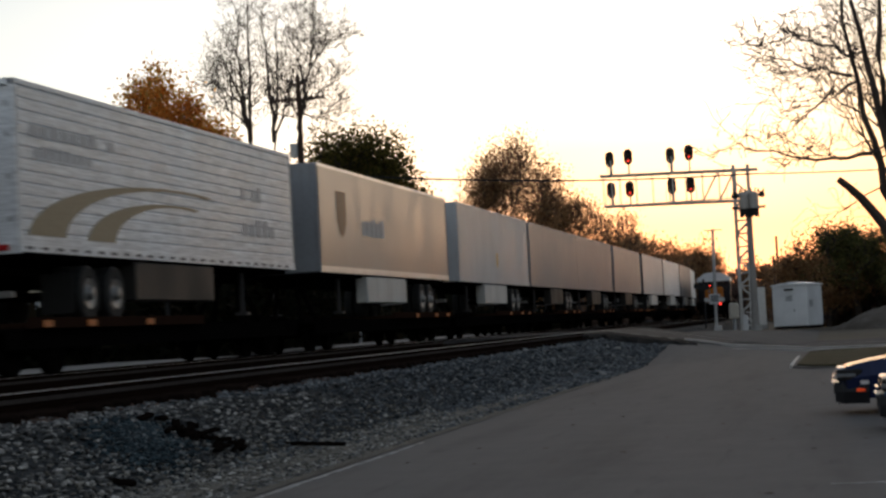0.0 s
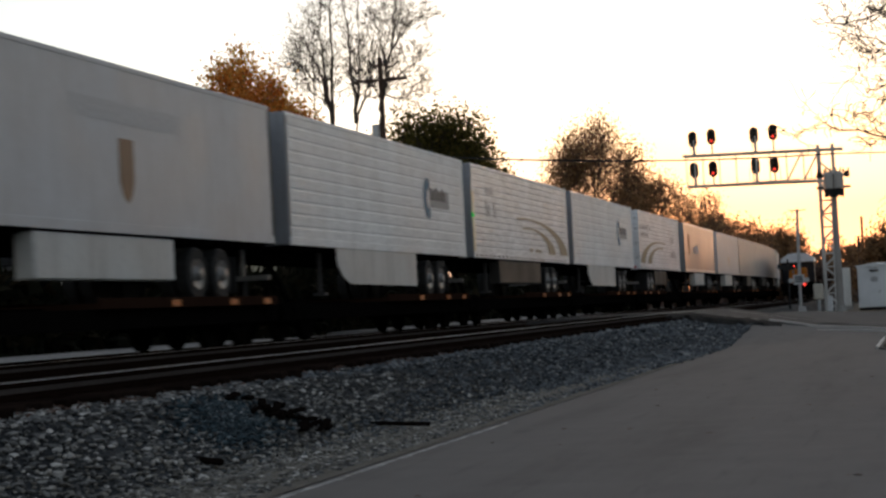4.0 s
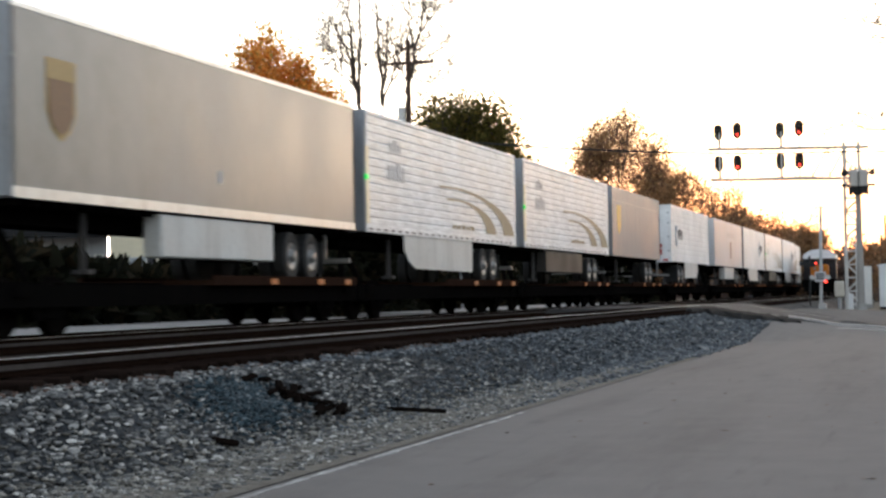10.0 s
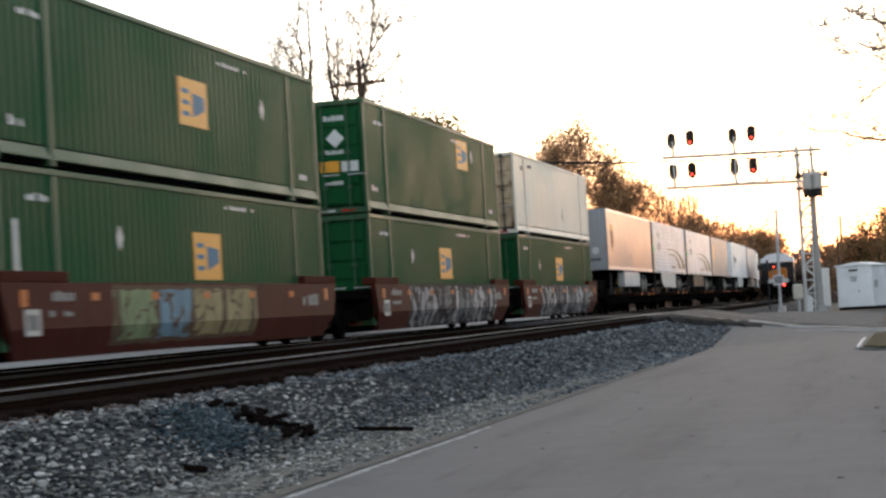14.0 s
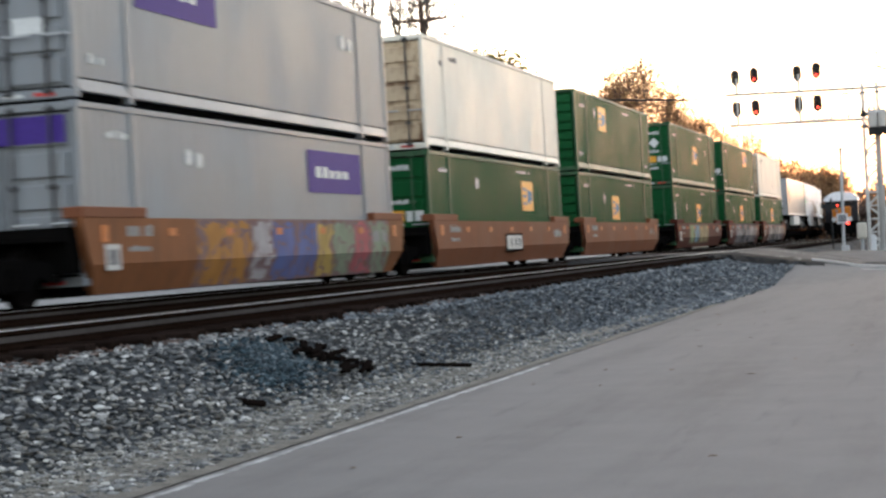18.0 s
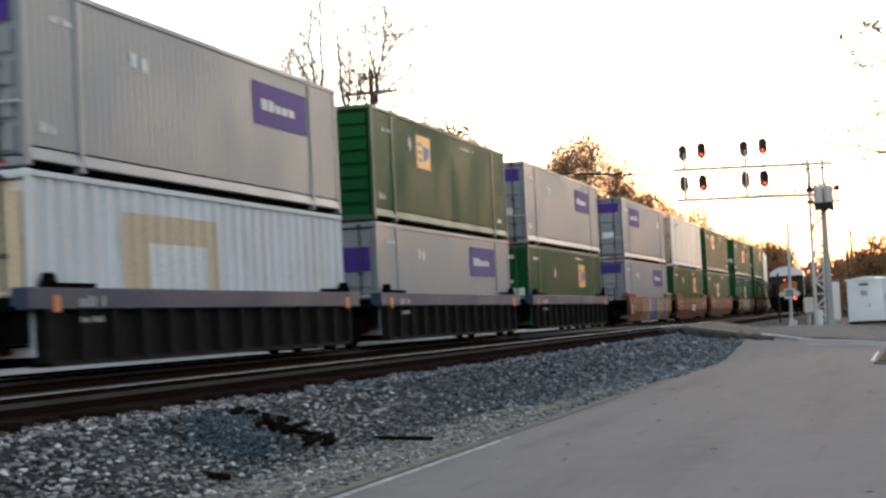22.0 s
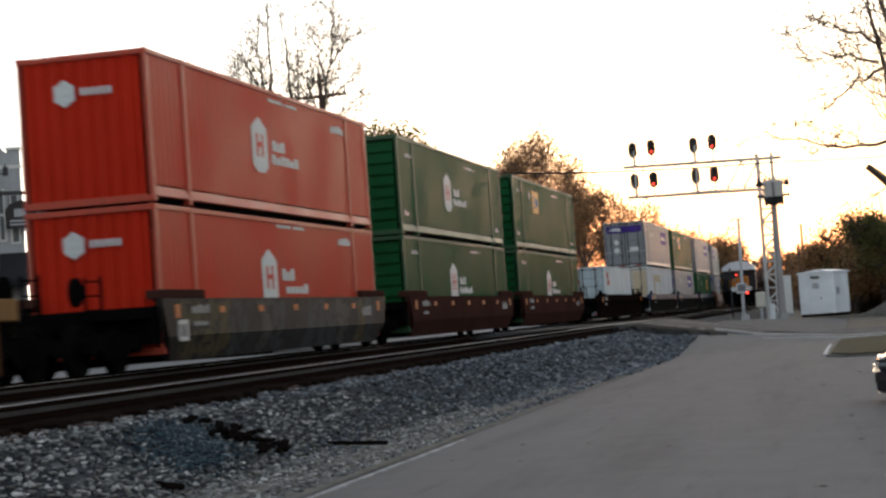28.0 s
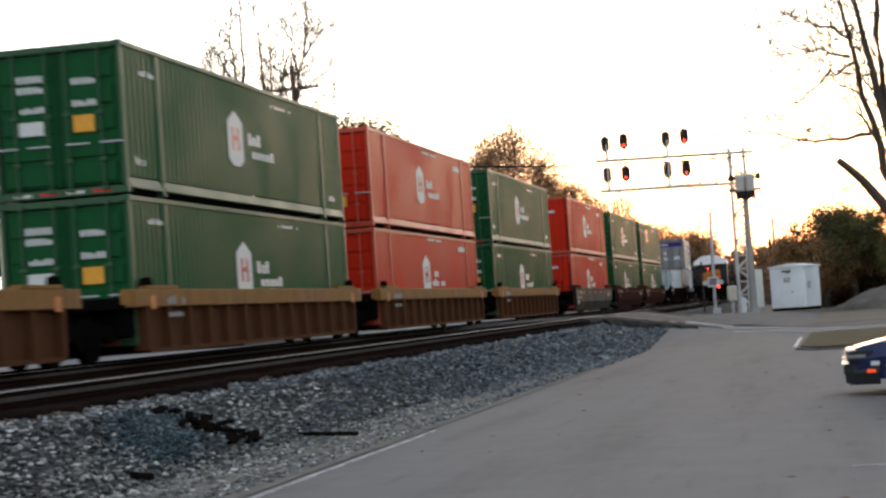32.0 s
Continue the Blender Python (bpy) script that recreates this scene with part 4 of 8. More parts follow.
def well_car(y0, L, style, steel, sill, label, trucks, ends, marks=True, spray=None, sign=False):
    car = thing("well_car", label, "rail car", "double-stack well cars")
    if style == "smooth":
        part("well_side", shared("well_smooth:%.2f" % L, build_well_smooth(L)), spray or steel, car)
        for y, a in ((-0.3, 0), (L + 0.3, 180)):
            for sx in (0, 1):
                part("guide_ledge", shared("ledge", build_ledge), steel, car, at=pose(0, y if a == 0 else y - 2.3, 0) if sx == 0 else pose(0, y + 2.3 if a == 0 else y, 0, 0, 0, 180))
    else:
        for a, yy in ((0, 0), (180, L)):
            part("well_side", shared("well_ribbed:%.2f" % L, build_well_ribbed(L)), steel, car, at=pose(0, yy, 0, 0, 0, a))
            for k in range(14):
                y = 0.2 + (L - 0.4) * k / 13
                part("side_post", shared("side_post", build_rib), steel, car, at=pose(0, y, 0, 0, 0, a))
            part("top_sill", shared("sill:%.2f" % L, build_sill(L)), sill, car, at=pose(0, yy, 0, 0, 0, a))
        for y in (0.2, L - 1.9):
            for sx in (-1, 1):
                bm = bmesh.new()
                bevelled(bm, -0.1, 0.1, 0, 1.7, 1.34, 1.41, 0.01)
                guide = part("stack_guide", bm, sill if "ochre" in sill.name else BLACK_STEEL, car, at=pose(sx * 1.4, y, 0))
                part("guide_cone", shared("guide_cone", lambda q: prism(q, [(0.0, 1.4), (0.36, 1.4), (0.26, 1.56), (0.1, 1.56)], "x", -0.07, 0.07)), BLACK_STEEL, guide, at=pose(0, 0 if y < 5 else 1.34, 0))
    for y in (0.25, L * 0.25, L * 0.5, L * 0.75, L - 0.45):
        part("cross_beam", shared("cross_beam", lambda q: box(q, -1.2, 1.2, 0, 0.3, 0.16, 0.29)), BLACK_STEEL, car, at=pose(0, y, 0))
    for y, a in ((-0.2, 0), (L + 0.2, 180)):
        part("end_deck", shared("end_deck", build_end_deck), BLACK_STEEL, car, at=pose(0, y, 0, 0, 0, a))
    for y in trucks:
        add_truck(car, y)
    for y, a in ends:
        part("coupler", shared("coupler", build_coupler), BLACK_STEEL, car, at=pose(0, y, 0, 0, 0, a))
        s = 1 if a == 0 else -1
        for x in (-0.95, 0.75):
            bm = bmesh.new()
            box(bm, x, x + 0.04, y - s * 0.5, y - s * 0.46, 1.0, 1.75)
            box(bm, x + 0.3, x + 0.34, y - s * 0.5, y - s * 0.46, 1.0, 1.75)
            for z in (1.15, 1.4, 1.65):
                box(bm, x, x + 0.34, y - s * 0.5, y - s * 0.46, z, z + 0.03)
            part("end_ladder", bm, BLACK_STEEL, car)
        bm = bmesh.new()
        tube(bm, (0.5, y - s * 0.62, 1.5), (0.58, y - s * 0.62, 1.5), 0.26, n=16)
        part("brake_wheel", bm, BLACK_STEEL, car)
    if sign:
        bm = bmesh.new()
        bevelled(bm, 1.46, 1.475, 7.25, 9.35, 0.46, 0.98, 0.004)
        plate = part("sign_board", bm, BLACK_STEEL, car, "white board in a black frame")
        bm = bmesh.new()
        box(bm, 1.474, 1.48, 7.35, 9.25, 0.52, 0.92)
        part("sign_face", bm, SIGN_WHITE, plate)
        for y in (7.9, 8.45, 8.9):
            bm = bmesh.new()
            bevelled(bm, 1.479, 1.484, y - 0.09, y + 0.09, 0.6, 0.84, 0.002)
            part("sign_mark", bm, INK_DARK, plate)
    if marks:
        x = 1.465 if style == "smooth" else 1.505
        for k in range(7) if style == "smooth" else (0, 6):
            bm = bmesh.new()
            y = 0.3 + (L - 0.9) * k / 6
            h = 0.16 if k in (0, 6) else 0.08
            box(bm, x - 0.005, x + 0.004, y, y + (0.3 if k not in (0, 6) else 0.24), 1.12 - h, 1.12 + h * 0.6)
            part("reflector", bm, REFLECT, car)
        if spray:
            bm = bmesh.new()
            bevelled(bm, x - 0.006, x + 0.002, 0.42, 0.95, 0.52, 0.92, 0.003)
            plate = part("stencil_plate", bm, SIGN_WHITE, car, "white stencilled block with dark marks")
            for yy in (0.5, 0.7):
                bm = bmesh.new()
                box(bm, x + 0.002, x + 0.005, yy, yy + 0.15, 0.6, 0.84)
                part("stencil_mark", bm, INK_DARK, plate)
        rows = [(1.2, 2.2, 1.04, 1.22, 6), (1.25, 2.1, 0.8, 0.9, 8)]
        if style == "smooth":
            rows.append((L - 2.2, L - 1.1, 0.85, 1.1, 6))
        for j, (ya, yb, za, zb, n) in enumerate(rows):
            bm = bmesh.new()
            letters(bm, ya, yb, za, zb, n, int(-y0) + j, x - 0.003)
            part("lettering", bm, INK_GREY, car)
    return moving(car, y0, RAIL_Z)


# ---- containers ----
def build_corrugated(L, z0, z1, pitch=0.24, depth=0.014):
    def f(bm):
        ys = []
        y = 0.0
        while y < L - 1e-6:
            for u, d in ((0.0, 0.0), (0.36, 0.0), (0.5, -depth), (0.86, -depth)):
                yy = y + u * pitch
                if yy < L:
                    ys.append((yy, d))
            y += pitch
        ys.append((L, 0.0))
        a = [bm.verts.new((d, yy, z0)) for yy, d in ys]
        b = [bm.verts.new((d, yy, z1)) for yy, d in ys]
        for k in range(len(ys) - 1):
            bm.faces.new((a[k], a[k + 1], b[k + 1], b[k]))
    return f


def build_bottom_rail(p, q):
    """A side rail whose face leans outwards to its foot."""
    def f(bm):
        prism(bm, [(-0.07, 0.10), (0.045, 0.10), (0.047, 0.125), (0.0, 0.295), (-0.07, 0.30)], "y", p + 0.02, q - 0.02)
    return f


def build_slatted_end(H):
    """An end wall folded into deep level ribs, in one sheet."""
    def f(bm):
        prof, z = [(0.0, 0.12)], 0.12
        n = int((H - 0.3) / 0.3)
        step = (H - 0.26) / n
        for k in range(n):
            prof += [(0.0, z + step * 0.7), (0.09, z + step * 0.76), (0.09, z + step * 0.97), (0.0, z + step)]
            z += step
        a = [bm.verts.new((-1.16, y, zz)) for y, zz in prof]
        b = [bm.verts.new((1.16, y, zz)) for y, zz in prof]
        for k in range(len(prof) - 1):
            bm.faces.new((a[k], b[k], b[k + 1], a[k + 1]))
    return f


def build_folded_end(H):
    """An end wall folded into upright ribs, in one sheet."""
    def f(bm):
        pts, n = [], 8
        w = 2.32 / n
        for k in range(n):
            x = -1.16 + w * k
            pts += [(x, 0.0), (x + w * 0.4, 0.0), (x + w * 0.5, 0.045), (x + w * 0.9, 0.045)]
        pts.append((1.16, 0.0))
        a = [bm.verts.new((x, y, 0.12)) for x, y in pts]
        b = [bm.verts.new((x, y, H - 0.1)) for x, y in pts]
        for k in range(len(pts) - 1):
            bm.faces.new((a[k], a[k + 1], b[k + 1], b[k]))
    return f


def container(y0, base, H, mat, label, marks, doors_rear=True, post=True, L=16.15, smooth=False, rail_mat=None, group="containers", pitch=0.28, depth=0.011, door_mat=None):
    """A long freight box: corrugated walls between rails and posts, doors at one end. base is the height of its floor over the rail."""
    c = thing("freight_container", label, "container", group)
    rm = rail_mat or mat
    key = "container_side:%.2f:%.2f:%d:%.2f:%.3f" % (L, H, smooth, pitch, depth)
    side = build_sheet_side(L - 0.24, 0.325, H - 0.1, 2.6) if smooth else build_corrugated(L - 0.24, 0.325, H - 0.1, pitch, depth)
    part("side_wall", shared(key, side), mat, c, at=pose(W - 0.02, 0.12, 0))
    part("side_wall", shared(key, side), mat, c, at=pose(-W + 0.02, L - 0.12, 0, 0, 0, 180))
    inner = [1.92, L - 2.08] if post else []
    stops = [0.16] + [v for y in inner for v in (y, y + 0.16)] + [L - 0.16]
    for sx in (-1, 1):
        turn = 0 if sx > 0 else 180
        part("top_rail", shared("top_rail:%.2f:%.2f" % (L, H), lambda q: bevelled(q, -0.04, 0.04, 0.1, L - 0.1, H - 0.11, H - 0.01, 0.012)), rm, c, at=pose(sx * (W - 0.035), 0, 0))
        for p, q in zip(stops[::2], stops[1::2]):
            key = "bottom_rail:%.2f:%.2f" % (p, q)
            part("bottom_rail", shared(key, build_bottom_rail(p, q)), rm, c, at=pose(sx * (W - 0.035), 0 if sx > 0 else p + q, 0, 0, 0, turn))
        for y in [0.0, L - 0.16] + inner:
            edge = y in (0.0, L - 0.16)
            key = "corner_post:%.2f:%d" % (H, edge)
            p = part("corner_post" if edge else "side_post", shared(key, lambda q: bevelled(q, -0.08, 0.0 if edge else 0.006, 0, 0.16, 0.0, H, 0.012)), rm, c, at=pose(W if sx > 0 else -W, y if sx > 0 else y + 0.16, 0, 0, 0, turn))
            for z in (0.0, H - 0.12):
                part("corner_casting", shared("corner_casting", lambda q: bevelled(q, -0.165, 0.014, -0.005, 0.175, 0.0, 0.122, 0.015)), rm, p, at=pose(0, 0, z))
    bm = bmesh.new()
    box(bm, -W + 0.05, W - 0.05, 0.1, L - 0.1, H - 0.07, H - 0.03)
    roof = part("roof", bm, mat, c)
    for k in range(10):
        part("roof_bow", shared("roof_bow", lambda q: box(q, -W + 0.06, W - 0.06, 0, 0.3, -0.03, -0.012)), mat, roof, at=pose(0, 0.5 + k * (L - 1) / 10, H))
    bm = bmesh.new()
    box(bm, -W + 0.11, W - 0.11, 0.12, L - 0.12, 0.02, 0.32)
    part("floor", bm, BLACK_STEEL, c)
    dy, s = (0.0, -1) if doors_rear else (L, 1)
    dm = door_mat or mat
    bm = bmesh.new()
    box(bm, -W + 0.08, W - 0.08, -0.015, 0.015, 0.12, H - 0.1)
    part("door_seal", bm, RUBBER, c, "black rubber seal behind the doors", at=pose(0, dy - s * 0.14, 0))
    rows = 5
    step = (H - 0.42) / rows
    for sx in (-1, 1):
        bm = bmesh.new()
        x0, x1 = (0.02, W - 0.11) if sx > 0 else (-W + 0.11, -0.02)
        bevelled(bm, x0, x1, -0.02, 0.02, 0.19, H - 0.17, 0.008)
        d = part("door", bm, dm, c, at=pose(0, dy - s * 0.1, 0))
        for k in range(rows):
            part("door_panel", shared("door_panel:%.2f" % H, lambda q: bevelled(q, -0.5, 0.5, -0.03, 0.03, 0, step - 0.11, 0.012)), dm, d, at=pose((x0 + x1) / 2, s * 0.05, 0.235 + k * step))
        for rx in (0.2, 0.86):
            bm = bmesh.new()
            tube(bm, (0, 0, 0.06), (0, 0, H - 0.05), 0.024, n=8)
            rod = part("lock_rod", bm, DARK_ROD if rail_mat is None else rm, d, at=pose(sx * rx, s * 0.125, 0))
            for z in (0.08, 0.62, 1.5, H - 0.16):
                part("rod_keeper", shared("rod_keeper", lambda q: bevelled(q, -0.07, 0.07, -0.04, 0.03, 0, 0.07, 0.01)), DARK_ROD if rail_mat is None else rm, rod, at=pose(0, 0, z))
            part("door_handle", shared("door_handle", lambda q: bevelled(q, -0.03, 0.42, -0.015, 0.015, 0, 0.035, 0.01)), GALV, rod, at=pose(0, s * 0.04, 0.95, 0, 0, 0 if sx > 0 else 180))
    part("door_header", shared("door_header", lambda q: bevelled(q, -W + 0.14, W - 0.14, -0.06, 0.06, -0.14, -0.01, 0.01)), rm, c, at=pose(0, dy - s * 0.065, H))
    sill = part("door_sill", shared("door_sill", lambda q: bevelled(q, -W + 0.14, W - 0.14, -0.06, 0.06, 0.0, 0.15, 0.01)), rm, c, at=pose(0, dy - s * 0.065, 0))
    if doors_rear:
        for k in range(4):
            part("reflective_tape", shared("reflective_tape", lambda q: box(q, -0.17, 0.17, -0.006, 0.0, 0.04, 0.1)), RED_LAMP if k % 2 else INK_WHITE, sill, at=pose(-0.8 + 0.53 * k, -0.062, 0))
    ny, out = (L, 1) if doors_rear else (0.0, -1)
    slatted = rail_mat is not None and "green" in mat.name
    part("end_wall", shared("end_wall:%.2f:%d" % (H, slatted), build_slatted_end(H) if slatted else build_folded_end(H)), mat, c, at=pose(0, ny - out * 0.02, 0, 0, 0, 0 if out < 0 else 180))
    part("end_header", shared("end_header", lambda q: bevelled(q, -1.16, 1.16, -0.05, 0.02, -0.12, -0.01, 0.01)), rm, c, at=pose(0, ny - out * 0.03, H))
    part("end_sill", shared("end_sill", lambda q: bevelled(q, -1.16, 1.16, -0.05, 0.02, 0.0, 0.14, 0.01)), rm, c, at=pose(0, ny - out * 0.03, 0))
    for kind, args in marks:
        stamp(c, kind, args, L, H, 0.074, -1)
    return moving(c, y0, RAIL_Z + base)


def stamp(c, kind, args, L, H, dy, s):
    """One emblem, panel or row of lettering on a container's side or end."""
    X = W - 0.018
    bm = bmesh.new()
    at = pose(X, 0, 0)
    ink, nm = INK_WHITE, "lettering"
    sub = None
    if kind == "panel":
        y, z, w, h, ink = args
        box(bm, 0.002, 0.008, y, y + w, z, z + h)
        nm = "emblem_panel"
        sub = bmesh.new()
        letters(sub, y + w * 0.12, y + w * 0.75, z + h * 0.36, z + h * 0.62, 5, int(y * 10), 0.009)
    elif kind == "patch":
        y, z, w, h, ink = args
        build_corrugated(w, z, z + h, 0.56, 0.05)(bm)
        at, nm = pose(X + (0.004 if ink != INK_WHITE else 0.008), y, 0), "repair_patch"
    elif kind == "square":
        y, z, w, h = args
        box(bm, 0.002, 0.008, y, y + w, z, z + h)
        ink, nm = INK_ORANGE, "emblem_panel"
        sub = bmesh.new()
        prism(sub, [(y + w * 0.48, z + h * 0.2), (y + w * 0.9, z + h * 0.38), (y + w * 0.9, z + h * 0.66), (y + w * 0.48, z + h * 0.72)], "x", 0.009, 0.013)
        for k in range(3):
            box(sub, 0.009, 0.013, y + w * 0.12, y + w * 0.36, z + h * (0.2 + 0.24 * k), z + h * (0.3 + 0.24 * k))
    elif kind == "lantern":
        y, z, w, h, inner = args
        prism(bm, [(y - w * 0.5, z + h * 0.12), (y - w * 0.22, z), (y + w * 0.22, z), (y + w * 0.5, z + h * 0.12), (y + w * 0.5, z + h * 0.8), (y + w * 0.22, z + h * 0.92), (y, z + h), (y - w * 0.22, z + h * 0.92), (y - w * 0.5, z + h * 0.8)], "x", 0.002, 0.008)
        nm = "emblem"
        sub = bmesh.new()
        for u in (-0.24, 0.1):
            box(sub, 0.009, 0.013, y + w * u, y + w * (u + 0.14), z + h * 0.28, z + h * 0.7)
        box(sub, 0.009, 0.013, y - w * 0.1, y + w * 0.1, z + h * 0.46, z + h * 0.54)
        letters(bm, y + w * 0.85, y + w * 1.75, z + h * 0.44, z + h * 0.66, 3, int(y * 7))
        letters(bm, y + w * 0.75, y + w * 2.7, z + h * 0.2, z + h * 0.38, 6, int(y * 7) + 1)
    elif kind == "text":
        y, z, w, h, n, ink = args
        letters(bm, y, y + w, z, z + h, n, int(y * 13 + z))
    elif kind == "diamond":
        y, z, r = args
        prism(bm, [(y, z - r * 1.3), (y + r * 0.8, z), (y, z + r * 1.3), (y - r * 0.8, z)], "x", 0.002, 0.008)
        nm = "placard"
    elif kind == "disc":
        y, z, r, ink = args
        prism(bm, [(y + r * math.cos(k * math.pi / 8), z + r * math.sin(k * math.pi / 8)) for k in range(16)], "x", 0.002, 0.008)
        nm = "placard"
        sub = bmesh.new()
        box(sub, 0.009, 0.012, y - r * 0.6, y + r * 0.6, z - r * 0.3, z + r * 0.2)
    elif kind == "endpanel":
        x, z, w, h, ink = args
        box(bm, x, x + w, dy + s * 0.06, dy + s * 0.066, z, z + h)
        at, nm = pose(0, 0, 0), "end_panel"
        if ink == INK_PURPLE:
            sub = bmesh.new()
            for k in range(5):
                box(sub, x + w * (0.08 + 0.07 * k), x + w * (0.13 + 0.07 * k), dy + s * 0.067, dy + s * 0.071, z + h * 0.25, z + h * 0.75)
    elif kind == "endtext":
        x, z, w, h, n = args
        r = random.Random(int(x * 31 + z * 17))
        for k in range(n):
            box(bm, x + w * k / n, x + w * (k + 0.72) / n, dy + s * 0.06, dy + s * 0.064, z, z + h * r.choice((0.75, 1.0, 1.0)))
        at = pose(0, 0, 0)
    elif kind == "enddiamond":
        x, z, r = args
        prism(bm, [(x, z - r), (x + r, z), (x, z + r), (x - r, z)], "y", dy + s * 0.06, dy + s * 0.066)
        at, nm = pose(0, 0, 0), "placard"
    elif kind == "backmark":
        x, z, r = args
        prism(bm, [(x + r * math.cos(k * math.pi / 3 + 0.52), z + r * 1.1 * math.sin(k * math.pi / 3 + 0.52)) for k in range(6)], "y", -0.012, -0.004)
        for k in range(6):
            box(bm, x + r * 1.35 + k * 0.11, x + r * 1.35 + k * 0.11 + 0.075, -0.012, -0.004, z - 0.06, z + 0.08)
        at, nm = pose(0, 0, 0), "end_emblem"
    elif kind == "barstrip":
        y, z0, z1, w, ink = args
        box(bm, 0.0, 0.014, y, y + w, z0, z1)
        nm = "reflective_strip"
    ob = part(nm, bm, ink, c, at=at)
    if sub is not None:
        part("emblem_figure", sub, {"lantern": args[-1], "square": INK_BLUE}.get(kind, INK_WHITE), ob)
# ---- make-up of the train ----
WHITE_BOX = painted("white_side_box", (0.62, 0.62, 0.6), 0.5, 0, 0.3)
GREY_BOX = painted("grey_side_box", (0.04, 0.038, 0.036), 0.6, 0, 0.4)


def piggyback(s, L, skin, logo, under, rear, lit=False, reefer=False):
    spine_car(L, s, not rear)
    trailer(L, s, skin, logo, under, rear, lit, reefer)


def sk(L):
    return ("skirt", L - 5.7, L - 12.8, WHITE_BOX)


SWOOSH_R = [("swoosh", (0.02, 0.5, False)), ("text", (0.03, 0.27, 1.95, 2.2, 9, INK_FADED)), ("text", (0.04, 0.2, 1.6, 1.8, 8, INK_FADED)), ("text", (0.74, 0.84, 1.5, 1.9, 4, INK_FADED)), ("text", (0.74, 0.9, 0.7, 1.1, 5, INK_FADED))]
SWOOSH_F = [("swoosh", (0.52, 0.985, True)), ("text", (0.12, 0.19, 2.0, 2.3, 3, INK_FADED)), ("text", (0.11, 0.21, 1.3, 1.8, 4, INK_FADED)), ("text", (0.5, 0.66, 0.32, 0.45, 5, INK_TAN))]
CRES_F = [("crescent", (0.738, 1.53, 0.56)), ("plate", (0.75, 0.885, 1.3, 1.8, INK_GREYISH)), ("text", (0.752, 0.86, 1.5, 1.86, 8, INK_DARK))]
CRES_R = [("door_sign", (-0.22, 2.0, 0.98, 0.2, INK_BLUE)), ("door_sign", (0.55, 0.35, 0.28, 0.3, INK_RED)), ("door_sign", (0.55, 0.7, 0.28, 0.2, INK_RED)), ("crescent", (0.118, 1.32, 0.55)), ("plate", (0.147, 0.273, 1.16, 1.6, INK_GREYISH)), ("text", (0.15, 0.25, 1.34, 1.68, 8, INK_DARK)), ("door_crescent", (-0.55, 2.05, 0.34))]

for k in range(9):
    skin = ("plain", "fluted", "grey", "white", "grey", "plain", "fluted", "white", "plain")[k]
    piggyback(133.2 + 17.3 * k, 16.1, skin, [], ("box", 6, 11, WHITE_BOX), k % 2 == 0)
piggyback(115.13, 16.15, "grey", [], ("box", 6, 10, GREY_BOX), False)
piggyback(97.61, 16.1, "grey", [], ("box", 6, 10, GREY_BOX), False)
piggyback(81.84, 15.9, "grey", [], ("box", 6, 10, GREY_BOX), False)
piggyback(65.46, 15.8, "plain", [("shield", (0.5, 0.9, 0.16, 0.3, INK_GOLD))], ("box", 5, 10, WHITE_BOX), False)
piggyback(46.85, 16.6, "silver", [("shield", (0.14, 1.6, 0.5, 0.62, INK_BROWN)), ("text", (0.24, 0.44, 1.1, 1.7, 6, INK_FADED))], ("box", 5, 10, WHITE_BOX), False)
piggyback(28.43, 15.95, "fluted", SWOOSH_R, ("box", 5.2, 9.8, GREY_BOX), True)
piggyback(10.26, 16.0, "white", CRES_F, sk(16.0), False)
piggyback(-6.79, 15.93, "fluted", SWOOSH_F, ("box", 3.6, 10.4, GREY_BOX), False, True)
piggyback(-23.87, 16.03, "white", CRES_F, sk(16.03), False)
piggyback(-41.29, 16.36, "plain", [("shield", (0.55, 1.05, 0.3, 0.55, INK_BROWN)), ("plate", (0.42, 0.7, 1.85, 2.2, INK_FADED))], ("box", 5.5, 11, WHITE_BOX), False, False, True)
piggyback(-60.34, 15.95, "white", CRES_R, ("skirt", 5.1, 10.7, WHITE_BOX), True)
piggyback(-78.07, 13.6, "grey", [("shield", (0.125, 1.53, 0.48, 0.6, INK_GOLD)), ("plate", (0.122, 0.16, 1.65, 1.95, INK_GREY)), ("plate", (0.0, 1.0, 2.28, 2.31, INK_GREYISH))], None, False)
piggyback(-95.12, 16.05, "fluted", SWOOSH_F, ("box", 3.6, 10.3, GREY_BOX), False, True)
piggyback(-112.39, 16.0, "fluted", SWOOSH_F, sk(16.0), False, True)
piggyback(-129.62, 16.35, "silver", [("shield", (0.096, 1.53, 0.5, 0.62, INK_DULL_GOLD)), ("shield", (0.096, 1.42, 0.42, 0.42, INK_BROWN, 1)), ("plate", (0.487, 0.5, 0.62, 0.85, INK_FADED)), ("disc_front", (0.24, 0.89, 0.19, INK_FADED)), ("disc_front", (0.75, 0.91, 0.17, INK_FADED)), ("door_sign", (0.28, 0.44, 0.7, 0.12, INK_DARK)), ("door_sign", (0.12, 0.46, 0.12, 0.1, INK_WHITE)), ("door_sign", (-0.45, 2.6, 0.84, 0.13, INK_GREYISH))], ("box", 5.4, 11.0, WHITE_BOX), False)

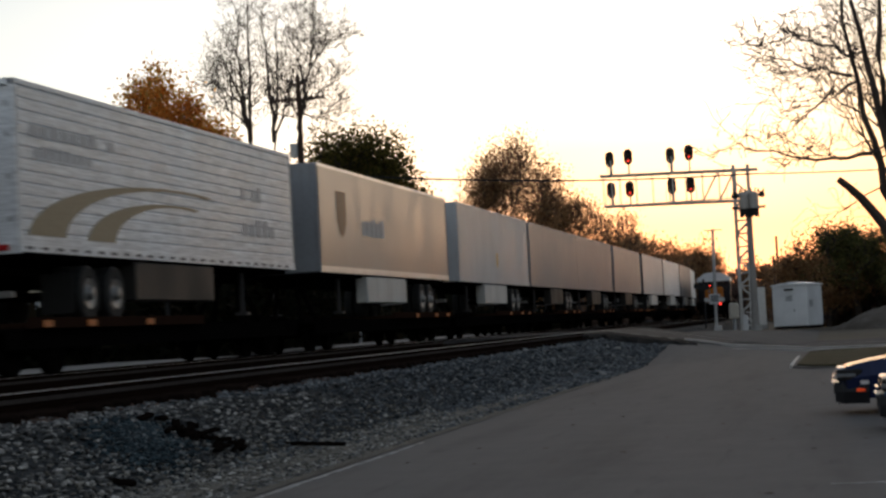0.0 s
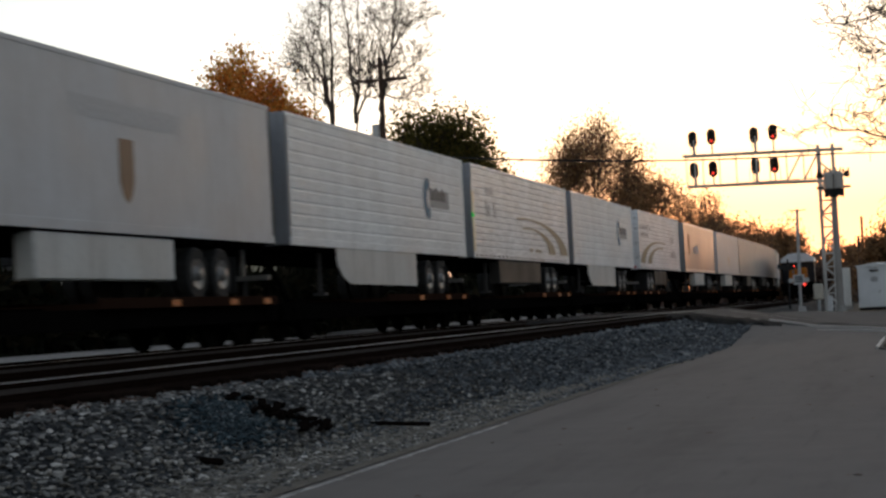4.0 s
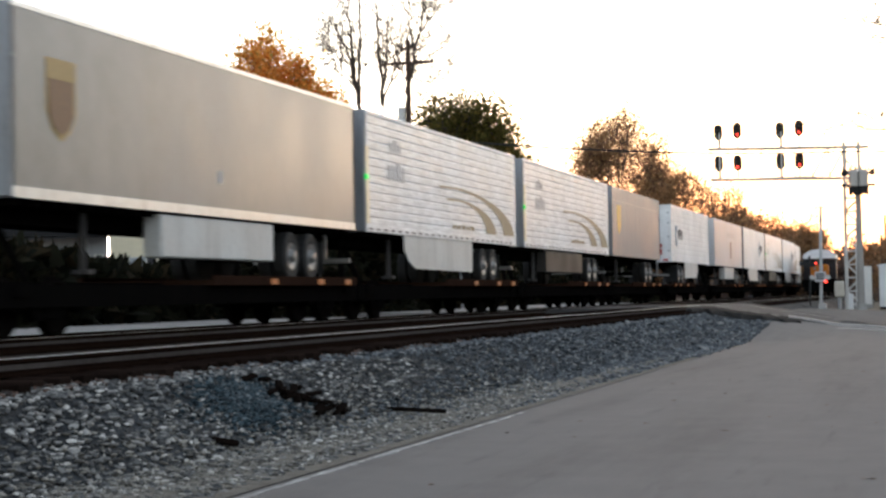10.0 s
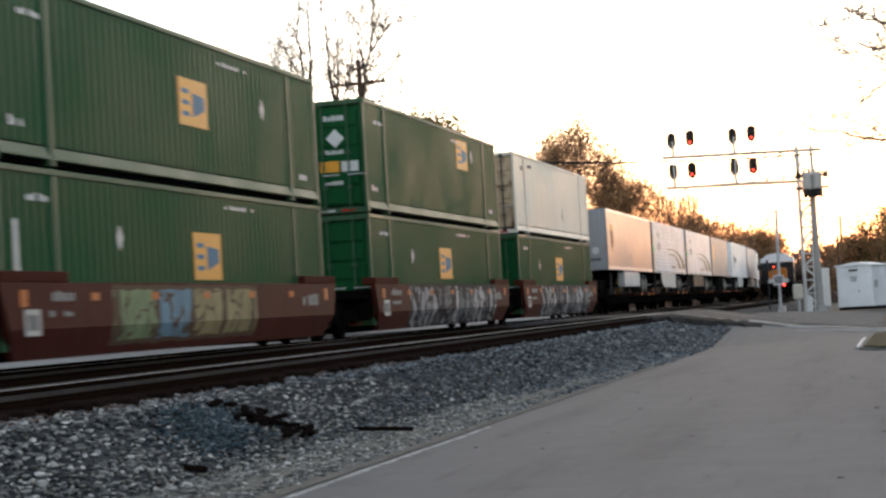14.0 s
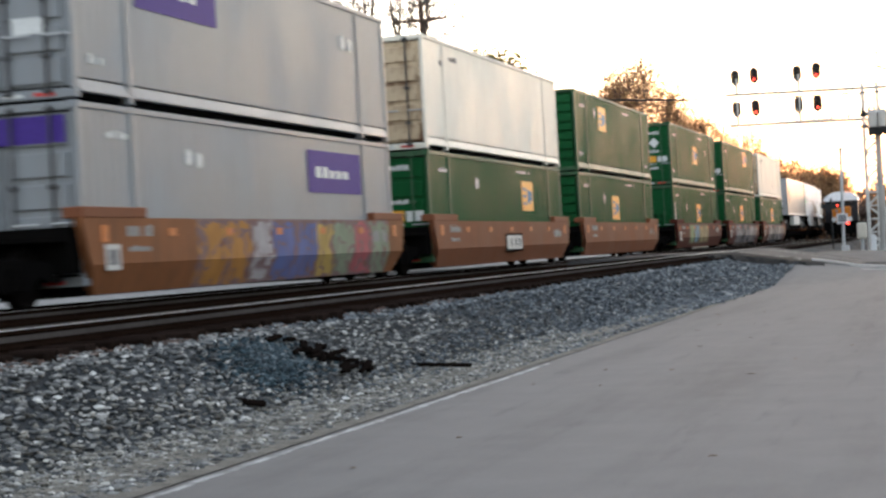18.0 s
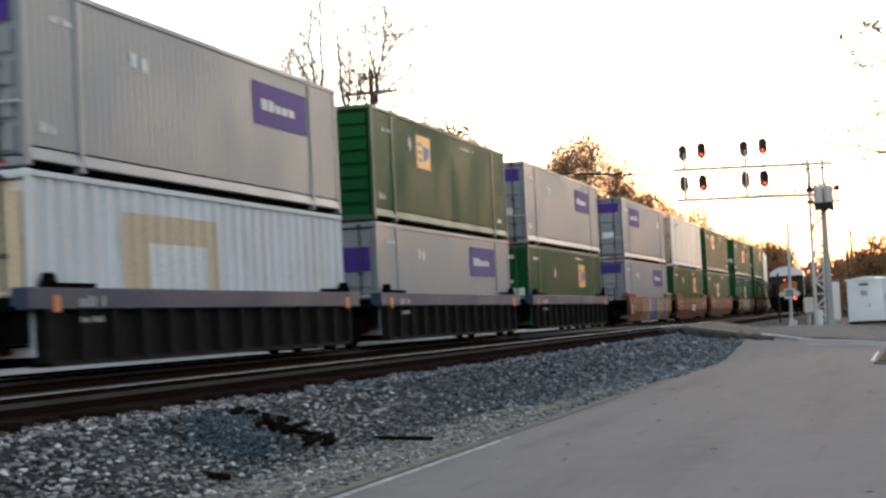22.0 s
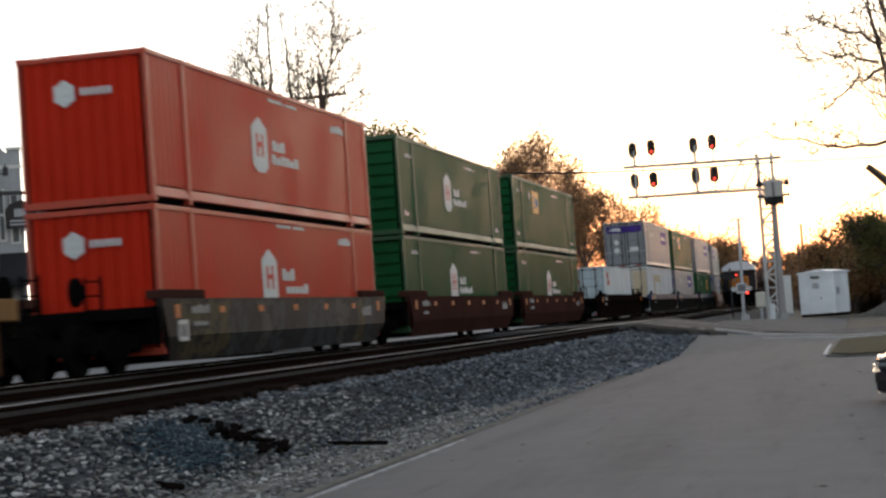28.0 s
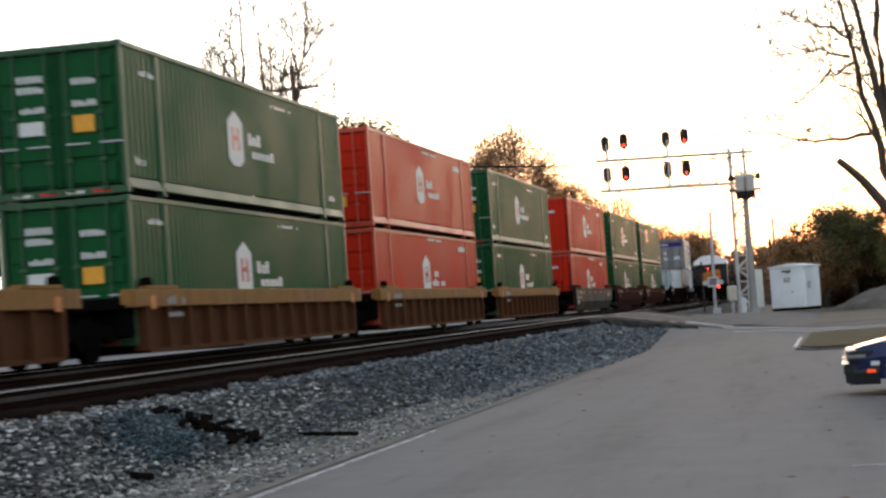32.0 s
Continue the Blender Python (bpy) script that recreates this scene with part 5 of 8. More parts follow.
GREEN = painted("green_container", (0.008, 0.071, 0.023), 0.42, 0.0, 0.12, (0.014, 0.05, 0.018), 0.3, gloss=0.05)
SCORCHED = painted("scorched_white_door", (0.52, 0.4, 0.27), 0.65, 0.0, 0.2, (0.25, 0.13, 0.06), 0.3, blots=(0.11, 0.045, 0.02))
# container green made paler: sky light on the rails is painted in
GREEN_RAIL = painted("sky_lit_green_rail", (0.04, 0.095, 0.048), 0.5, 0.0, 0.4, gloss=0.15)
RED = painted("red_container", (0.47, 0.024, 0.009), 0.42, 0.0, 0.15, (0.25, 0.03, 0.016), 0.2, gloss=0.03)
# container red made paler for the same painted sky light
RED_RAIL = painted("sky_lit_red_rail", (0.46, 0.07, 0.04), 0.5, 0.0, 0.3, gloss=0.2)
WHITE = painted("white_container", (0.71, 0.66, 0.57), 0.5, 0.0, 0.2, (0.3, 0.22, 0.14), 0.1, gloss=0.12)
GREY = painted("grey_container", (0.228, 0.238, 0.252), 0.42, 0.0, 0.2, (0.2, 0.17, 0.14), 0.3, gloss=0.12)
PALE = painted("pale_blue_container", (0.5, 0.565, 0.585), 0.6, 0.0, 0.25)
TANW = painted("rusty_white_container", (0.56, 0.57, 0.58), 0.6, 0.0, 0.25, (0.4, 0.2, 0.07), 0.35)
TAN_DOOR = painted("tan_stained_door", (0.55, 0.5, 0.42), 0.65, 0.0, 0.3, (0.3, 0.16, 0.07), 0.4, blots=(0.4, 0.24, 0.11))
TAN_PATCH = plain("tan_patch", (0.53, 0.42, 0.28), 0.7)
W_BROWN = painted("red_brown_well", (0.07, 0.019, 0.0125), 0.75, 0.0, 0.5, (0.026, 0.016, 0.013), 0.5, gloss=0.02)
W_TAN = painted("orange_tan_well", (0.19, 0.072, 0.038), 0.6, 0.0, 0.4, (0.08, 0.05, 0.03), 0.4, gloss=0.04)
W_DARK = painted("dark_grey_well", (0.013, 0.012, 0.0115), 0.75, 0.0, 0.4, (0.05, 0.038, 0.03), 0.3, gloss=0.02)
W_BLUE = painted("blue_grey_sill", (0.03, 0.042, 0.08), 0.55, 0.0, 0.4)
W_RUST = painted("rust_well", (0.013, 0.008, 0.0065), 0.8, 0.0, 0.5, (0.022, 0.012, 0.008), 0.4, gloss=0.0)
W_OCHRE = painted("ochre_well", (0.085, 0.035, 0.016), 0.75, 0.0, 0.45, (0.02, 0.012, 0.009), 0.5, gloss=0.02)
W_OCHRE_SILL = painted("ochre_sill", (0.24, 0.12, 0.038), 0.7, 0.0, 0.6, (0.06, 0.035, 0.025), 0.6, gloss=0.05)
SPRAY_GREY = sprayed("grey_graffiti_well", (0.075, 0.02, 0.014), [(0.4, 0.4, 0.41), (0.24, 0.245, 0.26), (0.46, 0.45, 0.46), (0.16, 0.175, 0.19), (0.36, 0.355, 0.37)], (0.016, 0.019, 0.022), 3.3, 14.0, 0.7, 0.0, 1.45, 0.7, cover=0.92, fill=0.7, pen=0.035)
SPRAY_PASTEL = sprayed("pastel_graffiti_well", (0.075, 0.02, 0.015), [(0.27, 0.36, 0.2), (0.2, 0.36, 0.46), (0.38, 0.33, 0.18)], (0.12, 0.09, 0.06), 3.9, 10.7, 1.7, 0.3, 1.28, 0.22, (0, 1, 2, 2))
SPRAY_COLOUR = sprayed("colourful_graffiti_well", (0.21, 0.083, 0.036), [(0.42, 0.2, 0.05), (0.42, 0.43, 0.45), (0.06, 0.14, 0.36), (0.5, 0.36, 0.1), (0.2, 0.3, 0.22), (0.4, 0.1, 0.13)], (0.16, 0.12, 0.14), 4.2, 15.0, 1.2, 0.12, 1.34, 0.7, (0, 0, 1, 2, 2, 3, 4, 5, 4))
SPRAY_DARK = sprayed("dark_graffiti_well", (0.035, 0.028, 0.026), [(0.05, 0.06, 0.065), (0.08, 0.08, 0.075), (0.035, 0.035, 0.035), (0.1, 0.08, 0.04)], (0.02, 0.02, 0.02), 0.8, 15.6, 0.9, 0.1, 1.36, 0.8)

SIGN_WHITE = plain("dirty_white_sign", (0.5, 0.48, 0.45), 0.6)
LO, LH, UP, UH = 0.30, 2.83, 3.17, 2.89
DOOR_PLATES = [("endpanel", (0.1, 1.05, 0.5, 0.28, INK_ORANGE)), ("endpanel", (0.66, 1.05, 0.45, 0.26, INK_WHITE)), ("endtext", (0.25, 2.35, 0.55, 0.13, 5)), ("endtext", (0.25, 1.5, 0.5, 0.11, 5)), ("endtext", (-0.85, 1.6, 0.6, 0.13, 6)), ("endtext", (-0.4, 1.05, 0.32, 0.2, 3)), ("endtext", (0.2, 0.72, 0.5, 0.1, 5))]
DOOR_PLATES_B = [("endpanel", (-0.8, 1.2, 0.5, 0.26, INK_WHITE)), ("endpanel", (0.3, 1.2, 0.42, 0.32, INK_ORANGE)), ("endtext", (-0.8, 2.2, 0.55, 0.13, 5)), ("endtext", (-0.8, 2.0, 0.55, 0.13, 5)), ("endtext", (0.3, 2.1, 0.5, 0.12, 5)), ("endtext", (-0.75, 1.62, 0.5, 0.12, 5)), ("endtext", (0.3, 1.68, 0.5, 0.12, 5))]
SMALL = [("text", (0.55, 0.55, 0.5, 0.16, 4, INK_WHITE)), ("text", (1.0, 2.3, 0.8, 0.12, 7, INK_WHITE)), ("text", (9.6, 2.5, 1.9, 0.09, 12, INK_WHITE)), ("text", (14.6, 0.5, 0.7, 0.16, 5, INK_WHITE))]
PURPLE_SIDE = [("panel", (10.4, 1.6, 3.5, 0.88, INK_PURPLE)), ("disc", (4.25, 2.1, 0.14, INK_WHITE)), ("disc", (4.72, 2.06, 0.14, INK_WHITE))] + SMALL[:2]
PURPLE_END = [("endpanel", (-1.1, 2.2, 2.2, 0.42, INK_PURPLE)), ("enddiamond", (-0.53, 1.6, 0.2)), ("enddiamond", (-0.53, 1.08, 0.22)), ("endpanel", (0.3, 1.0, 0.55, 0.25, INK_WHITE))]


def green_pair(s, up_marks, lo_marks, doors=True):
    container(s, LO, LH, GREEN, "dark green corrugated freight container set in a well car", lo_marks + SMALL, doors, rail_mat=GREEN_RAIL, depth=0.028)
    container(s, UP, UH, GREEN, "dark green corrugated freight container stacked on another", up_marks + SMALL, doors, rail_mat=GREEN_RAIL, depth=0.028)


def sq(y, z, dy, dz):
    """A square emblem at y, z with a small white placard at dy, dz."""
    return [("square", (y, z, 1.5, 0.9)), ("diamond", (dy, dz, 0.17))]


def lantern(y, z, inner):
    return [("lantern", (y, z, 1.08, 1.24, inner))]


def stack_car(units, style, steel, sill, label, sprays):
    n = len(units)
    for k, s in enumerate(units):
        trucks, ends = [], []
        if k == 0:
            trucks.append(16.15 + 1.75)
            ends.append((16.15 + 2.75, 0))
        if k < n - 1:
            trucks.append(-(s - units[k + 1] - 16.15) / 2)
        else:
            trucks.append(-1.75)
            ends.append((-2.75, 180))
        well_car(s, 16.15, style, steel, sill, label, trucks, ends, True, sprays[k], s == -232.40)


stack_car([-150.98, -170.32, -190.57], "smooth", W_BROWN, None, "red-brown well car with spray-painted graffiti on its side", [SPRAY_GREY, SPRAY_GREY, SPRAY_PASTEL])
container(-150.98, LO, LH, GREEN, "dark green corrugated freight container set in a well car", sq(7.45, 1.2, 4.0, 1.76) + SMALL + [("barstrip", (0.02, 0.6, 2.2, 0.12, INK_ORANGE)), ("endpanel", (-1.1, 1.9, 0.4, 0.35, INK_ORANGE))], rail_mat=GREEN_RAIL, depth=0.028)
container(-150.98, UP, UH, WHITE, "cream-white smooth freight container with rust-stained doors", [("text", (1.3, 2.3, 0.4, 0.2, 3, INK_DARK)), ("text", (2.6, 2.45, 0.8, 0.14, 5, INK_DARK)), ("text", (9.6, 0.7, 0.12, 0.55, 1, INK_DARK))], smooth=True, door_mat=SCORCHED)
green_pair(-170.32, sq(10.4, 1.72, 12.5, 2.2) + DOOR_PLATES + [("enddiamond", (0.53, 1.9, 0.24))], sq(7.45, 1.2, 4.3, 1.8) + [("barstrip", (0.02, 0.5, 2.2, 0.12, INK_ORANGE))])
green_pair(-190.57, sq(7.6, 1.15, 12.4, 1.84) + DOOR_PLATES + [("enddiamond", (0.53, 1.95, 0.24)), ("endpanel", (-0.85, 2.05, 0.62, 0.36, INK_ORANGE)), ("endpanel", (-0.9, 0.8, 0.3, 0.2, INK_WHITE))], sq(7.95, 1.1, 4.52, 1.8) + [("barstrip", (0.02, 0.9, 2.2, 0.12, INK_ORANGE)), ("endpanel", (-0.6, 1.75, 0.75, 0.36, INK_ORANGE)), ("text", (0.5, 1.2, 0.2, 0.8, 1, INK_WHITE))])
stack_car([-213.02, -232.40, -251.84], "smooth", W_TAN, None, "orange-tan well car with smooth steel sides", [None, None, SPRAY_COLOUR])
green_pair(-213.02, sq(4.45, 1.6, 3.74, 2.2), sq(6.44, 1.15, 4.87, 1.94), False)
container(-232.40, LO, LH, GREEN, "dark green corrugated freight container set in a well car", sq(10.4, 1.37, 7.9, 2.3)[:1] + [("disc", (4.92, 2.08, 0.17, INK_WHITE)), ("endpanel", (-0.5, 1.6, 0.34, 0.34, INK_RED))] + SMALL + DOOR_PLATES, rail_mat=GREEN_RAIL, depth=0.028)
container(-232.40, UP, UH, WHITE, "cream-white smooth freight container with burnt rust on its doors", [("text", (1.6, 2.2, 0.4, 0.2, 3, INK_DARK)), ("text", (2.6, 2.4, 0.8, 0.14, 5, INK_DARK))], smooth=True, door_mat=SCORCHED)
GREY_LABEL = "light grey corrugated freight container with purple panels"
container(-251.84, LO, LH, GREY, GREY_LABEL, PURPLE_SIDE + PURPLE_END[:1])
container(-251.84, UP, UH, GREY, GREY_LABEL, [("panel", (2.35, 1.62, 3.5, 0.88, INK_PURPLE)), ("disc", (13.1, 2.05, 0.16, INK_WHITE)), ("disc", (13.6, 2.02, 0.14, INK_WHITE))] + SMALL[:2] + PURPLE_END)
stack_car([-275.53, -295.10, -314.21], "ribbed", W_DARK, W_BLUE, "dark grey well car with upright side posts and a blue-grey sill", [None, None, None])
container(-275.53, LO, LH, GREEN, "dark green corrugated freight container set in a well car", sq(10.45, 1.4, 5.2, 1.9) + SMALL + DOOR_PLATES, rail_mat=GREEN_RAIL, depth=0.028)
container(-275.53, UP, UH, GREY, GREY_LABEL, PURPLE_SIDE + PURPLE_END)
container(-295.10, LO, LH, GREY, GREY_LABEL, PURPLE_SIDE + [("endpanel", (-1.1, 1.6, 2.2, 0.6, INK_PURPLE))])
container(-295.10, UP, UH, GREEN, "dark green corrugated freight container stacked on another", sq(4.5, 1.6, 3.8, 2.2) + SMALL + [("endpanel", (-1.1, 2.2, 0.5, 0.4, INK_ORANGE)), ("endpanel", (-0.6, 0.9, 0.5, 0.2, INK_WHITE))], False, rail_mat=GREEN_RAIL, depth=0.028)
container(-314.21, LO, LH, TANW, "white ribbed freight container with rust and tan repairs", [("patch", (3.48, 0.34, 4.48, 2.0, TAN_PATCH)), ("patch", (4.6, 0.34, 2.8, 1.5, INK_WHITE)), ("endpanel", (0.4, 0.3, 0.75, 2.2, TAN_PATCH))], post=False, door_mat=TAN_DOOR, pitch=0.56, depth=0.05)
container(-314.21, UP, UH, GREY, GREY_LABEL, PURPLE_SIDE + PURPLE_END)
well_car(-338.9, 18.4, "ribbed", W_RUST, W_RUST, "rust-brown well car with upright side posts", [-1.75, 20.15], [(21.1, 0), (-2.75, 180)])
container(-335.95, LO, 2.55, PALE, "pale blue-grey short freight container with red lettering", [("text", (1.2, 1.9, 0.8, 0.46, 3, INK_RED)), ("text", (1.3, 1.56, 1.15, 0.28, 3, INK_RED)), ("endpanel", (-0.9, 1.7, 0.9, 0.22, INK_RED))], post=False, L=12.19, smooth=True)
# less red brown than W_BROWN, for this car only
W_DULL_BROWN = painted("sooty_brown_well", (0.058, 0.026, 0.02), 0.8, 0.0, 0.5, (0.024, 0.016, 0.014), 0.5, gloss=0.0)
stack_car([-361.48, -380.40, -400.18], "smooth", W_DULL_BROWN, None, "red-brown well car with smooth steel sides and old graffiti", [None, None, SPRAY_DARK])
green_pair(-361.48, sq(4.55, 1.58, 3.92, 2.23), lantern(7.47, 0.87, INK_RED), False)
green_pair(-380.40, lantern(6.75, 0.92, INK_RED), lantern(6.8, 0.88, INK_RED), False)


def red_pair(s, doors, y):
    end = [("backmark", (-0.35, 2.15, 0.24))] if not doors else [("endpanel", (-0.95, 2.2, 0.6, 0.16, INK_WHITE)), ("endpanel", (-0.9, 1.3, 0.5, 0.4, INK_WHITE)), ("endpanel", (0.25, 0.6, 0.3, 0.3, INK_ORANGE))]
    tags = [("text", (12.5, 2.35, 1.4, 0.2, 6, INK_WHITE)), ("text", (7.6, 2.62, 2.2, 0.08, 12, INK_WHITE))]
    container(s, LO, LH, RED, "orange-red corrugated freight container set in a well car", lantern(y + 0.1, 0.88, RED) + tags + end, doors, rail_mat=RED_RAIL)
    container(s, UP, UH, RED, "orange-red corrugated freight container stacked on another", lantern(y, 0.95, RED) + tags + end, doors, rail_mat=RED_RAIL)


red_pair(-400.18, False, 6.76)
stack_car([-423.42, -443.27, -462.76, -482.5], "ribbed", W_OCHRE, W_OCHRE_SILL, "ochre-brown well car with upright side posts", [None, None, None, None])
green_pair(-423.42, lantern(6.85, 0.92, INK_RED) + DOOR_PLATES_B, lantern(6.95, 0.86, INK_RED) + DOOR_PLATES_B)
red_pair(-443.27, True, 6.97)
green_pair(-462.76, lantern(6.9, 0.92, INK_RED) + DOOR_PLATES_B, lantern(6.95, 0.86, INK_RED) + DOOR_PLATES_B)

# ---- crossing and surroundings ----
def strip(bm, path, thick=0.12):
    """A road sheet through rows of (x, z, near y, far y)."""
    top = [(bm.verts.new((x, y0, z)), bm.verts.new((x, y1, z))) for x, z, y0, y1 in path]
    low = [(bm.verts.new((x, y0 - 0.5, z - thick - max(0, z) * 0.9)), bm.verts.new((x, y1 + 0.5, z - thick - max(0, z) * 0.9))) for x, z, y0, y1 in path]
    for k in range(len(path) - 1):
        bm.faces.new((top[k][0], top[k + 1][0], top[k + 1][1], top[k][1]))
        bm.faces.new((low[k][0], low[k + 1][0], top[k + 1][0], top[k][0]))
        bm.faces.new((top[k][1], top[k + 1][1], low[k + 1][1], low[k][1]))


ROAD = [(60, 0.03, 66, 86), (4, 0.03, 68.2, 86), (-0.64, 0.05, 70.4, 86), (-2, 0.16, 71.5, 86), (-3.5, 0.26, 72.2, 85), (-5.5, 0.66, 70, 83), (-7.5, 1.085, 66.5, 80), (-11.5, 1.085, 65, 79), (-15.6, 1.085, 64, 78), (-19, 0.95, 63, 77), (-30, 0.7, 60, 74), (-70, 0.7, 50, 64)]
bm = bmesh.new()
strip(bm, ROAD)
road = tagged(part("crossing_road", bm, ROAD_GREY), "worn grey road that climbs over the level crossing", "road", kind="structure")
for off, w in ((0.35, 0.16), (9.0, 0.16)):
    bm = bmesh.new()
    for (x0, z0, a0, b0), (x1, z1, a1, b1) in zip(ROAD[:6], ROAD[1:7]):
        v = [bm.verts.new(p) for p in ((x0, a0 + off, z0 + 0.005), (x1, a1 + off, z1 + 0.005), (x1, a1 + off + w * 1.5, z1 + 0.005), (x0, a0 + off + w * 1.5, z0 + 0.005))]
        bm.faces.new(v)
    part("road_stripe", bm, WHITE_LINE, road, "faded white road stripe")


# pale concrete edging along the near side of the road
KERB_PALE = ground_mat("pale_edging", [(0.3, (0.42, 0.4, 0.38)), (0.7, (0.54, 0.52, 0.49))], 0.8, 22, 0.85, 0.2)
edging = thing("road_edging", "pale concrete edging along the crossing road", "kerb", kind="structure")
EDGE = [(6.0, 0.03, 67.6), (2.0, 0.04, 69.2), (-0.64, 0.05, 70.5), (-2.0, 0.16, 71.6), (-3.5, 0.26, 72.3), (-4.5, 0.46, 72.0), (-5.2, 0.6, 70.9)]


def kerb_run(name, path, high, deep, fore):
    """Kerb stones end to end along a path, each a sloped block."""
    for (xa, za, ya), (xb, zb, yb) in zip(path, path[1:]):
        q = bmesh.new()
        vs = [q.verts.new(p) for p in ((xa, ya - fore, za + high), (xb, yb - fore, zb + high), (xb, yb - fore + deep, zb + high + 0.01), (xa, ya - fore + deep, za + high + 0.01), (xa, ya - fore - 0.02, za - 0.3), (xb, yb - fore - 0.02, zb - 0.3), (xb, yb - fore + deep + 0.05, zb - 0.3), (xa, ya - fore + deep + 0.05, za - 0.3))]
        for f in ((0, 1, 2, 3), (4, 7, 6, 5), (0, 4, 5, 1), (1, 5, 6, 2), (2, 6, 7, 3), (3, 7, 4, 0)):
            q.faces.new([vs[i] for i in f])
        part(name, q, KERB_PALE, edging)


kerb_run("kerb_stone", EDGE, 0.06, 0.25, 0.45)
kerb_run("gutter_lip", [(x, z - 0.1 * max(0.0, -x - 0.64) / 3, y - 1.6) for x, z, y in EDGE[1:5]], 0.02, 0.2, 0.3)


def sheet(rows):
    """A skin over rows of points."""
    q = bmesh.new()
    vs = [[q.verts.new(p) for p in r] for r in rows]
    for r0, r1 in zip(vs, vs[1:]):
        for k in range(len(r0) - 1):
            q.faces.new((r0[k], r0[k + 1], r1[k + 1], r1[k]))
    return q


# the lot climbs to the crossing, with stone heaped beside the climb
RAMP = [(-5.75, 57.5, 69.6, 0.66), (-4.6, 60, 71.5, 0.47), (-3.5, 62.5, 72, 0.25), (-2.5, 64.5, 71.7, 0.19), (-2.0, 66, 71.3, 0.15), (-0.7, 67.5, 70.2, 0.04)]
rows = [[(x, y0 - 0.6 + (y1 - y0 + 0.6) * k / 8, -0.02 + (z + 0.01) * (k / 8) ** 1.3) for k in range(9)] for x, y0, y1, z in RAMP]
tagged(part("lot_ramp", sheet(rows), ASPHALT), "grey asphalt ramp from the lot to the level crossing", "pavement", kind="structure")


def bank_end(x, y):
    """Height of the stone bank where it meets the ramp."""
    lift = max(0.0, (y - 57.5) / 12.1) ** 1.3 * 0.66
    u = min(1.0, max(0.0, (-5.6 - x) / 1.9))
    return lift + (max(lift, 0.82) - lift) * u ** 1.4


def bank_join(x, y):
    """The even bank, swelling gently into its end by the ramp."""
    f = min(1.0, max(0.0, (y - 46) / 17.0))
    f = f * f * (3 - 2 * f)
    return bank_z(x) + (max(bank_z(x), bank_end(x, y)) - bank_z(x)) * f


rows = [[(-7.9 + 2.3 * i / 8, 46 + 23.4 * k / 18, bank_join(-7.9 + 2.3 * i / 8, 46 + 23.4 * k / 18) + (0.004 if k else -0.05)) for i in range(9)] for k in range(19)]
tagged(part("ramp_bank", sheet(rows), GRAVEL), "bluish crushed stone heaped against the crossing ramp", "ballast", kind="structure")
rng = np.random.default_rng(17)
places = []
for k in range(6500):
    x, y = rng.uniform(-7.85, -5.6), rng.uniform(46, 69.4)
    places.append((x, y, bank_join(x, y) + 0.01, rng.uniform(0.03, 0.06) * (2.0 if k % 7 == 0 else 1.0)))
rubble("ballast_stones", STONES_BLUE, places, "loose crushed stones at the end of the bank by the ramp", "gravel")
DARK_TAR = ground_mat("fresh_asphalt", [(0.3, (0.008, 0.008, 0.008)), (0.7, (0.018, 0.017, 0.017))], 0.6, 30)
rows = [[(x, y - 2.1 + 0.25 * math.sin(x * 9), z - 0.24), (x, y - 1.5 + 0.2 * math.sin(x * 11), z - 0.05), (x, y - 0.9, z + 0.01), (x, y + 1.2 + 0.5 * math.sin(x * 4), z + 0.012)] for x, z, y in ((-4.7 - 0.2 * k, 0.49 + min(1.0, k / 14) * 0.57 + 0.012 * math.sin(k * 2.3), 71.4 - min(k, 14) * 0.35) for k in range(19))]
tagged(part("tar_edge", sheet(rows), DARK_TAR), "dark tarred edge of the crossing road", "pavement", kind="structure")
rows = [[(-8.0, y, z1), (-5.6, y, z1 * 0.95), (-3.0, y, z1 * 0.55), (-0.5, y, z0)] for y, z1, z0 in ((78, 0.5, 0.0), (86, 0.55, 0.04), (106, 0.58, 0.02), (118, 0.4, 0.0), (131, 0.03, -0.03))]
tagged(part("verge_pad", sheet(rows), ground_mat("pale_gravel", [(0.3, (0.085, 0.081, 0.078)), (0.7, (0.135, 0.13, 0.125))], 0.5, 20)), "grey gravel verge beyond the crossing", "ground", kind="structure")
bm = bmesh.new()
prism(bm, [(-48, -60), (-25, -60), (-25, 160), (-48, 160)], "z", 0.5, 0.66)
tagged(part("side_street", bm, PAVING), "pale paved street beyond the tracks", "road", kind="structure")

bm = bmesh.new()
prism(bm, [(-25.2, -60), (-17.6, -60), (-17.6, 63), (-25.2, 63)], "z", 0.3, 0.93)
prism(bm, [(-25.2, 78), (-17.6, 78), (-17.6, 128), (-25.2, 128)], "z", 0.3, 0.93)
tagged(part("service_road", bm, PAVING), "pale level roadway beside the far track", "road", kind="structure")

